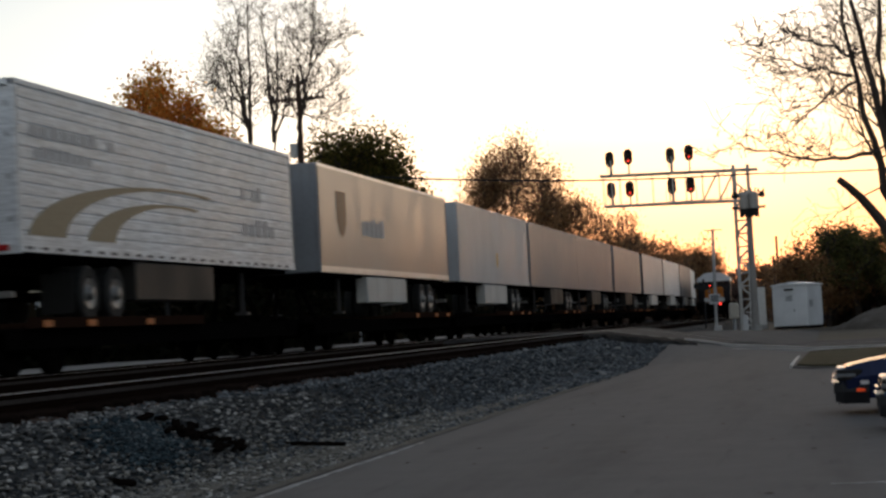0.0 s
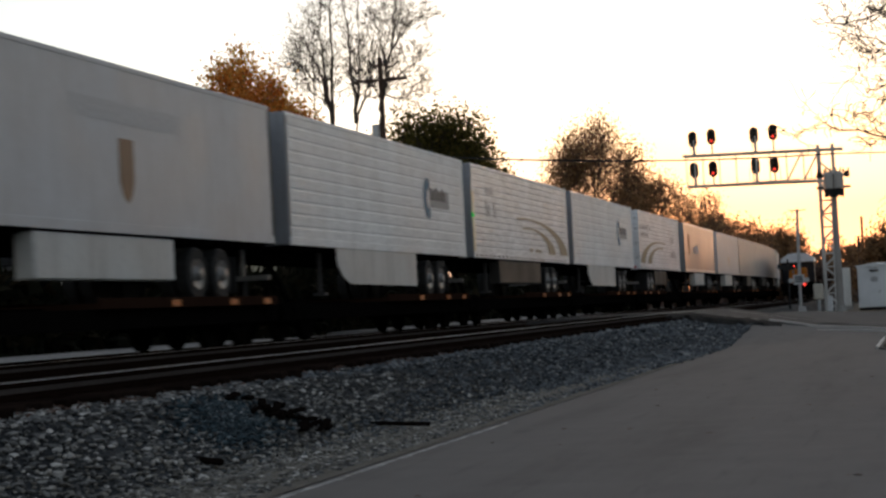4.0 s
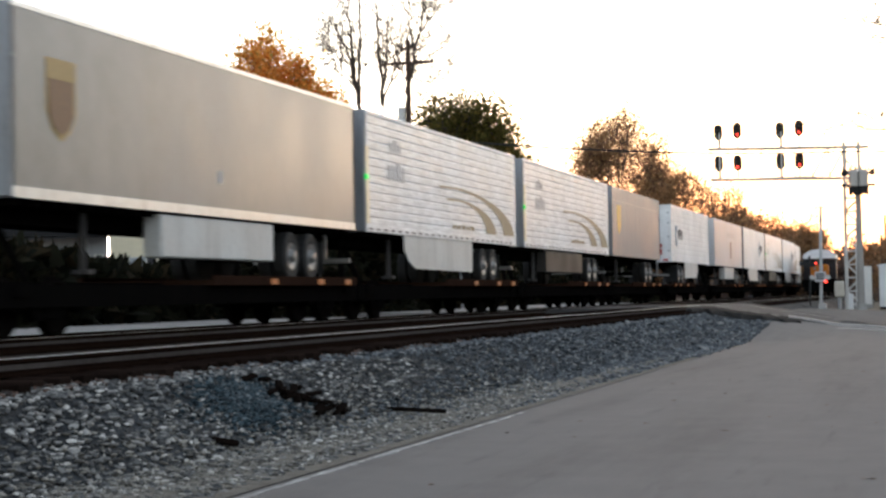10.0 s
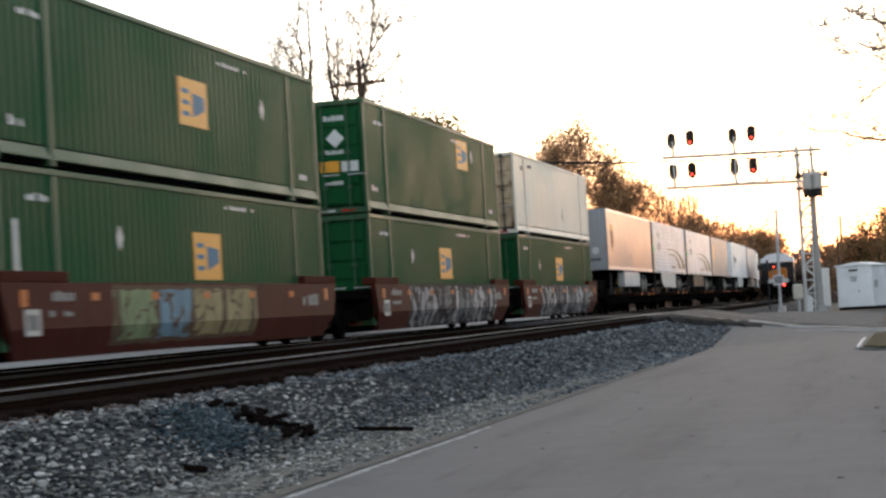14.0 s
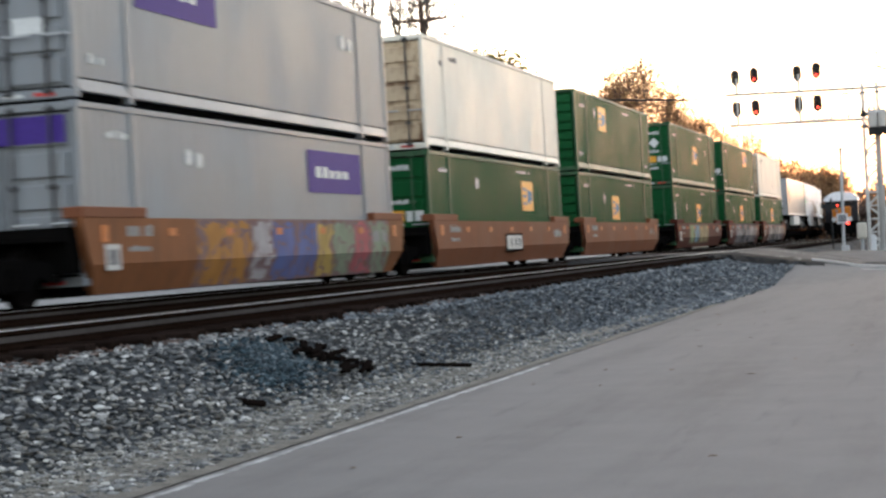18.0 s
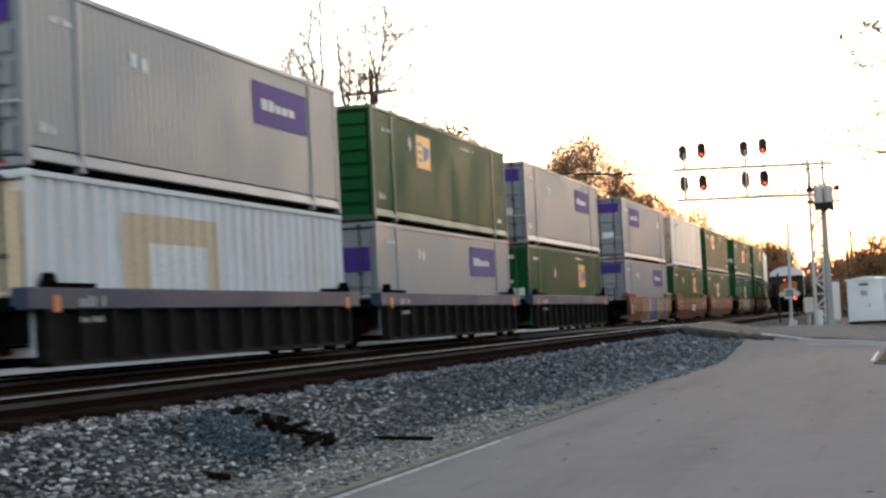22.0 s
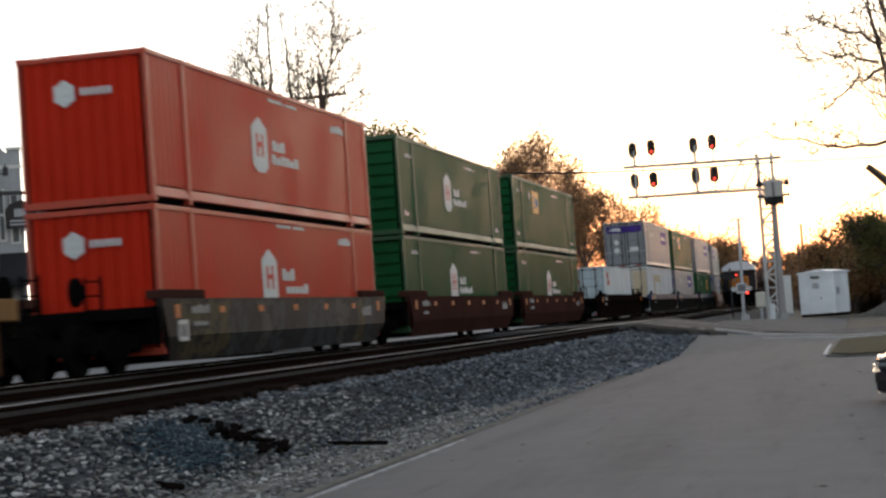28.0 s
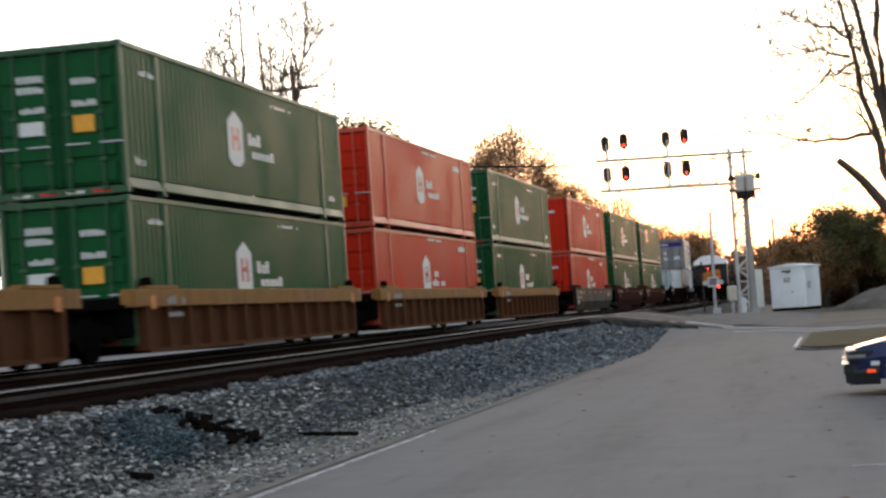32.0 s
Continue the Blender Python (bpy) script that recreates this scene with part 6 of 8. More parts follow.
# fallen wood scraps on the bank
random.seed(21)
SCRAP = painted("dark_wood_scrap", (0.008, 0.006, 0.005), 0.95, 0.0, 0.3, (0.018, 0.011, 0.009), gloss=0.0)
for k in range(26):
    bm = bmesh.new()
    l = random.uniform(0.12, 0.34)
    bevelled(bm, -l / 2, l / 2, -0.045, 0.045, -0.02, 0.025, 0.01)
    f = random.random()
    x = -7.3 + 0.5 * f + random.gauss(0, 0.07)
    y = 19.9 + 1.4 * f + random.gauss(0, 0.2)
    ob = part("wood_scrap", bm, SCRAP, at=pose(x, y, bank_z(x) + 0.06, random.uniform(-20, 20), random.uniform(-25, 5), random.uniform(70, 130)))
    tagged(ob, "rotten scrap of dark tie wood on the stones", "wood", "wood scraps on the bank")
bm = bmesh.new()
bevelled(bm, -0.45, 0.45, -0.03, 0.03, 0, 0.05, 0.01)
tagged(part("steel_bar", bm, SCRAP, at=pose(-6.45, 23.2, 0.15, 0, 3, 2)), "rusty steel bar lying at the foot of the bank", "bar")
bm = bmesh.new()
bevelled(bm, -0.14, 0.14, -0.05, 0.05, 0, 0.06, 0.015)
tagged(part("stone_lump", bm, SCRAP, at=pose(-6.72, 17.35, bank_z(-6.72) + 0.04, 0, 10, 20)), "dark flat lump of wood on the stones", "wood")

# grass island with a painted kerb nose
island = thing("kerb_island", "low grassed island with a white painted kerb nose", "traffic island", kind="structure")
out = [(-0.95, 50.5), (-0.5, 49.0), (1.5, 48.2), (14, 47.0), (30, 47.0), (30, 66), (6, 66.5), (0.2, 66.8), (-0.75, 65.5)]
bm = bmesh.new()
prism(bm, out, "z", -0.02, 0.05)
part("kerb", bm, ground_mat("dark_kerb", [(0.3, (0.11, 0.105, 0.1)), (0.7, (0.16, 0.153, 0.145))], 0.8, 22, 0.85, 0.2), island)
bm = bmesh.new()
prism(bm, [(x + (0.16 if x < 3 else 0), y + (0.2 if y < 55 else -0.2)) for x, y in out], "z", 0.03, 0.09)
part("turf", bm, GRASS, island, "dead brown-green turf")
bm = bmesh.new()
prism(bm, [(-0.975, 50.4), (-0.945, 57), (-0.9, 60), (-0.86, 60), (-0.87, 57), (-0.9, 50.35), (-0.93, 50.3)], "z", -0.01, 0.08)
part("painted_nose", bm, plain("white_kerb_paint", (0.62, 0.62, 0.6), 0.7), island, "white painted kerb face")
for y in (17.0, 14.2):
    bm = bmesh.new()
    prism(bm, [(0.05, y), (5.0, y), (5.0, y + 0.1), (0.05, y + 0.1)], "z", 0.001, 0.006)
    tagged(part("stall_line", bm, WHITE_LINE), "worn white parking stall line on asphalt", "road marking", kind="structure")

# oil stains, cracks and leaves on the lot
random.seed(5)
LEAF = plain("dead_leaf", (0.1, 0.055, 0.025), 0.8)
for k in range(40):
    bm = bmesh.new()
    r = random.uniform(0.03, 0.07)
    v = [bm.verts.new(p) for p in ((-r, 0, 0.004), (0, -r * 0.5, 0.012), (r, 0, 0.006), (0, r * 0.5, 0.014))]
    bm.faces.new(v)
    tagged(part("dead_leaf", bm, LEAF, at=pose(random.uniform(-5.2, 0.8), random.uniform(13.5, 40), 0.002, 0, 0, random.uniform(0, 360))), "curled brown leaf lying on the asphalt", "leaf", "leaves on the lot")


# ---- signal bridge ----
GY = 137.0
STEEL = painted("weathered_galvanised", (0.62, 0.6, 0.57), 0.55, 0.0, 0.2)
BLACK = plain("black_housing", (0.012, 0.012, 0.013), 0.5)
RED_ON = plain("lit_red_lamp", (0.9, 0.05, 0.03), 0.3, 0, 0.8)
bridge = thing("signal_bridge", "grey steel cantilever signal bridge over both tracks", "signal gantry", at=pose(0, GY, 0))


def bar(parent, name, p0, p1, r, m=STEEL, n=6):
    bm = bmesh.new()
    tube(bm, p0, p1, r, n=n)
    return part(name, bm, m, parent)


for y in (-0.45, 0.45):
    bar(bridge, "top_chord", (-15.7, y, 11.95), (-4.3, y, 11.72), 0.105)
    bar(bridge, "bottom_chord", (-15.5, y, 9.72), (-5.5, y, 9.52), 0.105)
    for k in range(9):
        x = -15.5 + k * 1.2
        bar(bridge, "upright", (x, y, 9.7 - 0.02 * k), (x, y, 11.95 - 0.02 * k), 0.022)
    for k in range(8):
        x = -15.5 + k * 1.2
        if k > 5:
            bar(bridge, "diagonal", (x, y, 9.7), (x + 1.2, y, 11.85), 0.035)
    for x in (-6.05, -5.02):
        bar(bridge, "tower_leg", (x, y, 0.1), (x, y, 12.1), 0.11)
    for k in range(11):
        z = 0.5 + k * 0.95
        bar(bridge, "tower_rung", (-6.05, y, z), (-5.02, y, z), 0.055)
        bar(bridge, "tower_lace", (-6.05 if k % 2 else -5.02, y, z), (-5.02 if k % 2 else -6.05, y, z + 0.95), 0.065)
for k in range(12):
    bar(bridge, "cross_tie", (-15.5 + k, -0.45, 9.7), (-15.5 + k, 0.45, 9.7), 0.04)
for k in range(11):
    part("walkway_plank", shared("walkway_plank", lambda q: box(q, 0, 0.8, -0.4, 0.4, 0, 0.03)), STEEL, bridge, at=pose(-15.4 + k * 0.9, 0, 9.74))
for k in range(5):
    bar(bridge, "hand_rail_post", (-15.4 + k * 2.2, 0.5, 9.75), (-15.4 + k * 2.2, 0.5, 10.8), 0.02)


def signal_head(x, z, lit, pale):
    bm = bmesh.new()
    prof = []
    for k in range(20):
        a = 2 * math.pi * k / 20
        prof.append((0.32 * math.cos(a), 0.34 * math.sin(a) + (0.24 if math.sin(a) > 0 else -0.24)))
    prism(bm, prof, "y", -0.02, 0.02)
    # pale heads: the grey sheen on the black plate is painted in
    hd = part("signal_head", bm, plain("sheen_grey_housing", (0.06, 0.06, 0.055), 0.7) if pale else BLACK, bridge, "black oval signal backing plate", at=pose(x, -0.75, z))
    for dz in (0.24, -0.06, -0.36):
        bm = bmesh.new()
        tube(bm, (0, -0.02, dz + 0.06), (0, -0.24, dz + 0.05), 0.13, 0.15, n=12, caps=False)
        part("hood", bm, BLACK, hd)
        bm = bmesh.new()
        tube(bm, (0, -0.022, dz + 0.06), (0, -0.05, dz + 0.06), 0.085, n=12)
        part("lens", bm, RED_ON if lit and dz == -0.36 else BLACK, hd)
    bm = bmesh.new()
    box(bm, -0.16, 0.16, 0.03, 0.3, -0.35, 0.35)
    part("lamp_case", bm, STEEL if pale else BLACK, hd)
    if pale:
        # bars added in front for the whitish, lit lower part of the head
        bar(bridge, "pale_front_bar", (x + 0.1, -1.05, z - 1.35), (x + 0.1, -1.05, z + (-0.1 if z > 12 else 0.5)), 0.05, STEEL)
        bar(bridge, "pale_front_bar", (x - 0.12, -1.05, z - 1.0), (x - 0.12, -1.05, z - 0.3), 0.03, STEEL)
    bar(bridge, "mast_pipe", (x + (0.05 if pale else 0), -0.5, z - 1.3), (x + (0.05 if pale else 0), -0.5, z + 0.4), 0.06 if not pale else 0.11, STEEL)


for x in (-14.88, -10.47):
    signal_head(x, 13.1, False, True)
    signal_head(x, 10.85, False, True)
for x in (-13.52, -9.12):
    signal_head(x, 13.2, True, False)
    signal_head(x, 10.85, True, False)

# tall pole with equipment beside the bridge
pole = thing("equipment_pole", "thick grey pole with a cluster of transformers at its top", "utility pole", at=pose(-4.95, 134.0, 0))
bm = bmesh.new()
tube(bm, (0.0, 0, 0.0), (-0.04, 0, 9.6), 0.27, 0.18, n=14)
part("shaft", bm, painted("weathered_pole", (0.34, 0.32, 0.3), 0.8, 0, 0.4), pole)
bm = bmesh.new()
tube(bm, (0.0, 0, 0.0), (0.0, 0, 0.6), 0.42, 0.33, n=14)
part("footing", bm, CONCRETE, pole)
CAN = painted("can_grey", (0.42, 0.4, 0.38), 0.35, 0.1, 0.25, (0.2, 0.16, 0.12), 0.2)
for dx, r in ((-0.32, 0.33), (0.36, 0.34)):
    bm = bmesh.new()
    for z0, z1, r0, r1 in ((8.72, 8.8, r * 0.86, r), (8.8, 9.72, r, r), (9.72, 9.86, r, r * 0.82), (9.86, 9.95, r * 0.82, r * 0.4)):
        tube(bm, (dx, -0.4, z0), (dx, -0.4, z1), r0, r1, n=18)
    can = part("transformer", bm, CAN, pole, "pale grey transformer can")
    for j in (-0.12, 0.12):
        bm = bmesh.new()
        tube(bm, (dx + j, -0.45, 9.9), (dx + j * 1.4, -0.48, 10.2), 0.055, 0.035, n=8)
        part("bushing", bm, BLACK, can)
    bm = bmesh.new()
    for k in range(7):
        a = radians(200 + 23 * k)
        tube(bm, (dx + r * 0.9 * math.cos(a), -0.4 + r * 0.9 * math.sin(a), 8.1 + 0.1 * (k % 2)), (dx + r * 0.9 * math.cos(a), -0.4 + r * 0.9 * math.sin(a), 8.72), 0.06, n=6)
    tube(bm, (dx, -0.4, 8.25), (dx, -0.4, 8.74), r * 0.85, r * 0.9, n=14)
    part("bracket", bm, BLACK, can, "dark bracket and cable tails under the can")
for z in (9.6, 8.75):
    bm = bmesh.new()
    box(bm, -1.2, 1.15, -0.1, 0.04, z, z + 0.18)
    part("cross_arm", bm, ALU_DARK, pole)
for sx in (-1, 1):
    bm = bmesh.new()
    bevelled(bm, sx * 0.95 - 0.16, sx * 0.95 + 0.16, -0.3, 0.02, 9.5, 9.95, 0.04)
    part("fuse_switch", bm, BLACK, pole)
for x in (-1.0, -0.6, 0.7, 1.05):
    bm = bmesh.new()
    tube(bm, (x, -0.04, 9.85), (x, -0.04, 10.15), 0.07, 0.05, n=8)
    part("insulator", bm, BLACK, pole)
bar(pole, "conduit", (-0.35, -0.1, 0.2), (-0.2, -0.1, 8.5), 0.05)

# crossing signal post
post = thing("crossing_post", "thin grey crossing post with white sign plates and red lamps", "crossing signal", at=pose(-6.03, 105.0, 0.53))
bar(post, "shaft", (0, 0, 0), (0.1, 0, 5.65), 0.085, GALV, 8)
bar(post, "cross_arm", (-0.4, 0, 5.6), (0.6, 0, 5.6), 0.035, GALV)
bm = bmesh.new()
bevelled(bm, -0.3, 0.3, -0.13, -0.09, 1.5, 2.05, 0.02)
part("sign_plate", bm, plain("white_sign", (0.6, 0.6, 0.6), 0.5), post)
bm = bmesh.new()
for k in range(3):
    box(bm, -0.22, 0.22, -0.138, -0.132, 1.62 + k * 0.13, 1.72 + k * 0.13)
part("lettering", bm, INK_DARK, post)
for x in (-0.45, 0.42):
    bm = bmesh.new()
    tube(bm, (x, 0, 1.75), (x, -0.1, 1.75), 0.13, n=16)
    part("lamp_plate", bm, GALV, post)
bm = bmesh.new()
tube(bm, (0.3, -0.1, 1.5), (0.3, -0.16, 1.5), 0.08, n=12)
part("red_lamp", bm, RED_ON, post)
bm = bmesh.new()
bevelled(bm, -0.12, 0.3, -0.12, 0.12, 0.0, 0.3, 0.03)
part("base_box", bm, GALV, post)

far_post = thing("flasher_post", "far crossing flasher on a short post with a lit red lamp", "crossing signal", at=pose(-7.3, 116.0, 0.35))
bar(far_post, "shaft", (0, 0, 0), (0, 0, 3.3), 0.06, BLACK, 8)
bm = bmesh.new()
prism(bm, [(-0.6, 2.75), (-0.1, 2.6), (0.1, 2.6), (0.6, 2.75), (0.6, 3.05), (0.1, 2.9), (-0.1, 2.9), (-0.6, 3.05)], "y", -0.1, -0.04)
part("light_bar", bm, BLACK, far_post)
bm = bmesh.new()
tube(bm, (0.38, -0.1, 2.86), (0.38, -0.16, 2.86), 0.055, n=12)
part("red_lamp", bm, RED_ON, far_post)

gate = thing("crossing_gate", "white crossing gate machine with a round plate", "crossing gate", at=pose(-5.75, 120, 0.1))
bm = bmesh.new()
bevelled(bm, -0.3, 0.3, -0.25, 0.25, 1.0, 2.0, 0.08)
part("gate_case", bm, plain("cream_case", (0.55, 0.5, 0.42), 0.5), gate)
bar(gate, "stand", (0, 0, 0), (0, 0, 1.1), 0.1, GALV, 8)
bm = bmesh.new()
bevelled(bm, 0.55, 0.85, -0.15, 0.15, 0.0, 1.2, 0.02)
part("counterweight", bm, plain("white_weight", (0.7, 0.7, 0.7), 0.5), gate)

lit_case = thing("relay_case", "tall pale relay case catching the evening light", "cabinet", at=pose(-4.92, 146, 0.1))
bm = bmesh.new()
bevelled(bm, -0.33, 0.33, -0.4, 0.4, 0.3, 3.2, 0.03)
part("cabinet_body", bm, plain("cream_cabinet", (0.78, 0.76, 0.72), 0.5), lit_case)
bm = bmesh.new()
box(bm, -0.38, 0.38, -0.45, 0.45, 0.0, 0.3)
part("plinth", bm, CONCRETE, lit_case)
for x, y, h in ((-3.85, 160, 7.6), (-4.4, 168, 6.2)):
    tp = thing("thin_pole", "thin dark pole standing beyond the signal bridge", "pole", at=pose(x, y, 0))
    bar(tp, "shaft", (0, 0, 0), (0, 0, h), 0.1, ALU_DARK, 8)
    bar(tp, "cap", (0, 0, h), (0, 0, h + 0.08), 0.13, ALU_DARK, 8)

# white equipment hut
hut = thing("equipment_hut", "white sheet-metal equipment hut on a low base", "shed", at=pose(-2.55, 135.4, 0.12, 0, 0, -20))
WHUT = painted("white_hut_sheet", (0.78, 0.79, 0.8), 0.4, 0, 0.15, (0.4, 0.38, 0.35), 0.12)
bm = bmesh.new()
bevelled(bm, -1.3, 1.3, 0, 3.0, 0.18, 3.05, 0.03)
part("hut_wall", bm, WHUT, hut)
bm = bmesh.new()
prism(bm, [(-1.4, 3.05), (1.4, 3.05), (1.4, 3.13), (0, 3.32), (-1.4, 3.13)], "y", -0.1, 3.1)
part("hut_roof", bm, WHUT, hut)
bm = bmesh.new()
box(bm, -1.25, 1.25, 0.05, 2.95, 0.0, 0.18)
part("base_frame", bm, BLACK_STEEL, hut)
bm = bmesh.new()
box(bm, 0.25, 1.15, -0.03, 0.0, 0.25, 2.4)
d = part("hut_door", bm, WHUT, hut)
bm = bmesh.new()
box(bm, 0.32, 0.36, -0.07, -0.03, 1.2, 1.36)
part("handle", bm, ALU_DARK, d)
bm = bmesh.new()
for k in range(3):
    box(bm, -0.3, 0.2, -0.012, -0.004, 2.0 + k * 0.13, 2.06 + k * 0.13)
part("lettering", bm, INK_DARK, hut)
bm = bmesh.new()
bevelled(bm, -0.35, 0.3, -0.16, 0.0, 2.72, 2.84, 0.03)
part("door_light", bm, ALU_DARK, hut)
bm = bmesh.new()
box(bm, 1.3, 1.34, 0.4, 1.0, 1.5, 2.0)
part("vent", bm, GALV, hut)

# standing locomotive far down the near track
lx, ly, la = on_line(171, NEAR_X)
loco = thing("locomotive", "orange and dark locomotive with a white cab roof standing far off", "locomotive", at=pose(lx - 0.75, ly, RAIL_Z, 0, 0, la))
ORANGE = painted("orange_loco", (0.5, 0.16, 0.02), 0.45, 0, 0.3)
bm = bmesh.new()
bevelled(bm, -1.5, 1.5, 0, 18, 0.7, 1.4, 0.05)
part("frame", bm, BLACK_STEEL, loco)
bm = bmesh.new()
bevelled(bm, -0.85, 0.85, 0.6, 2.6, 1.4, 2.75, 0.12)
bevelled(bm, -0.8, 0.8, 5.2, 17.5, 1.4, 3.6, 0.1)
part("hood", bm, ORANGE, loco)
bm = bmesh.new()
bevelled(bm, -1.45, 1.45, 2.6, 5.2, 1.4, 3.5, 0.08)
part("cab", bm, painted("dark_blue_cab", (0.02, 0.022, 0.028), 0.5), loco)
bm = bmesh.new()
prism(bm, [(-1.55, 3.3), (1.55, 3.3), (1.45, 3.65), (0.8, 4.05), (0.0, 4.15), (-0.8, 4.05), (-1.45, 3.65)], "y", 2.3, 5.4)
part("cab_roof", bm, plain("white_roof", (0.8, 0.8, 0.82), 0.4), loco)
GLASS = plain("dark_glass", (0.02, 0.025, 0.03), 0.08)
for x in (-1.2, 0.35):
    bm = bmesh.new()
    box(bm, x, x + 0.85, 2.57, 2.6, 2.8, 3.3)
    part("windscreen", bm, GLASS, loco)
for x in (-0.35, 0.25):
    bm = bmesh.new()
    tube(bm, (x, 0.6, 2.4), (x, 0.5, 2.4), 0.12, n=10)
    part("headlight", bm, HUB, loco)
for y in (3.2, 14.5):
    add_truck(loco, y)
bm = bmesh.new()
prism(bm, [(-1.4, 0.3), (1.4, 0.3), (1.2, 0.75), (-1.2, 0.75)], "y", -0.3, 0.1)
part("pilot", bm, BLACK_STEEL, loco)

# spoil heap
bm = bmesh.new()
random.seed(9)
n = 22
rows = []
for j in range(8):
    ring = []
    for i in range(n):
        a = 2 * math.pi * i / n
        r = 1 - j / 7
        q = 1 + 0.12 * math.sin(3 * a + j) + random.uniform(-0.05, 0.05)
        ring.append(bm.verts.new((4.6 + 4.6 * r * q * math.cos(a), 131 + 5 * r * q * math.sin(a), -0.05 + 1.5 * (1 - r ** 1.6) + random.uniform(-0.05, 0.05))))
    rows.append(ring)
for j in range(7):
    for i in range(n):
        bm.faces.new((rows[j][i], rows[j][(i + 1) % n], rows[j + 1][(i + 1) % n], rows[j + 1][i]))
tagged(part("spoil_mound", bm, ground_mat("spoil_earth", [(0.3, (0.1, 0.085, 0.07)), (0.7, (0.17, 0.15, 0.13))], 0.9, 12, 0.95, 0.8, 0.05), smooth=True), "grey heap of gravel and earth beside the hut", "heap")


# ---- parked cars ----
def loft(bm, sections):
    """Skins cross-sections with equal numbers of points."""
    rings = [[bm.verts.new(p) for p in s] for s in sections]
    for a, b in zip(rings, rings[1:]):
        n = len(a)
        for k in range(n):
            bm.faces.new((a[k], a[(k + 1) % n], b[(k + 1) % n], b[k]))
    bm.faces.new(rings[0][::-1])
    bm.faces.new(rings[-1])


def saloon(m, paint, label):
    """A low saloon with its nose at x = 0, facing -x."""
    car = thing("car", label, "car", "parked cars", at=m)

    def sec(x, w, zb, zm, zt, wt):
        return [(x, -w, zb), (x, -w * 1.03, zm), (x, -wt, zt), (x, wt, zt), (x, w * 1.03, zm), (x, w, zb)]
    bm = bmesh.new()
    loft(bm, [sec(0.0, 0.62, 0.38, 0.5, 0.62, 0.55), sec(0.12, 0.78, 0.27, 0.52, 0.7, 0.68), sec(0.45, 0.86, 0.24, 0.56, 0.77, 0.74), sec(1.3, 0.89, 0.22, 0.6, 0.88, 0.76), sec(1.6, 0.89, 0.22, 0.62, 0.92, 0.78), sec(3.7, 0.89, 0.22, 0.64, 0.94, 0.8), sec(4.4, 0.86, 0.25, 0.62, 0.94, 0.76), sec(4.65, 0.74, 0.34, 0.6, 0.86, 0.66)])
    part("body", bm, paint, car, smooth=False)
    bm = bmesh.new()
    loft(bm, [sec(1.45, 0.76, 0.86, 0.88, 0.9, 0.74), sec(2.15, 0.74, 0.88, 1.1, 1.36, 0.6), sec(3.1, 0.74, 0.9, 1.12, 1.4, 0.6), sec(3.95, 0.74, 0.9, 0.98, 1.02, 0.68)])
    part("cabin_glass", bm, GLASS, car)
    bm = bmesh.new()
    bevelled(bm, 2.1, 3.2, -0.58, 0.58, 1.37, 1.42, 0.02)
    part("roof", bm, paint, car)
    bm = bmesh.new()
    loft(bm, [sec(-0.06, 0.55, 0.2, 0.34, 0.46, 0.52), sec(0.06, 0.76, 0.17, 0.34, 0.48, 0.72), sec(0.42, 0.88, 0.17, 0.34, 0.46, 0.86)])
    part("bumper", bm, plain("black_bumper", (0.015, 0.015, 0.017), 0.4), car, "black front bumper")
    bm = bmesh.new()
    box(bm, -0.075, -0.055, -0.3, 0.3, 0.3, 0.42)
    part("grille", bm, BLACK, car)
    chrome = plain("bright_trim", (0.75, 0.76, 0.78), 0.22, 0.3)
    for nm, x0, x1, wide, z0, z1 in (("hood_lip", -0.02, 0.09, 0.6, 0.645, 0.68), ("grille_bar", -0.09, -0.05, 0.42, 0.535, 0.56), ("bumper_strip", -0.1, -0.03, 0.5, 0.45, 0.475), ("chin_spoiler", -0.04, 0.08, 0.45, 0.15, 0.18)):
        bm = bmesh.new()
        bevelled(bm, x0, x1, -wide, wide, z0, z1, 0.015)
        part(nm, bm, chrome, car, "bright trim that catches the sky")
    for y in (-1, 1):
        bm = bmesh.new()
        bevelled(bm, -0.02, 0.34, y * 0.62 - 0.2, y * 0.62 + 0.2, 0.5, 0.66, 0.02)
        part("headlight_bezel", bm, BLACK, car, "black headlight surround")
        bm = bmesh.new()
        box(bm, 0.3, 0.42, y * 0.9 - 0.012, y * 0.9 + 0.012, 0.44, 0.5)
        part("fender_badge", bm, chrome, car)
        bm = bmesh.new()
        bevelled(bm, -0.035, 0.26, y * 0.66 - 0.17, y * 0.66 + 0.17, 0.53, 0.62, 0.03)
        part("headlight", bm, plain("headlight_glass", (0.2, 0.21, 0.22), 0.12), car)
        bm = bmesh.new()
        box(bm, 0.24, 0.36, y * 0.87 - 0.03, y * 0.87 + 0.03, 0.34, 0.385)
        part("side_marker", bm, plain("amber_marker", (0.8, 0.08, 0.02), 0.3, 0, 0.12), car, "red-orange side marker")
        bm = bmesh.new()
        bevelled(bm, 1.62, 1.8, y * 0.98 - 0.09, y * 0.98 + 0.09, 0.9, 1.03, 0.03)
        part("mirror", bm, paint, car)
        for x in (0.85, 3.65):
            bm = bmesh.new()
            tube(bm, (x, y * 0.88, 0.31), (x, y * 0.68, 0.31), 0.31, n=20)
            w = part("wheel", bm, RUBBER, car)
            bm = bmesh.new()
            tube(bm, (x, y * 0.89, 0.31), (x, y * 0.8, 0.31), 0.2, 0.21, n=14)
            part("rim", bm, HUB, w)
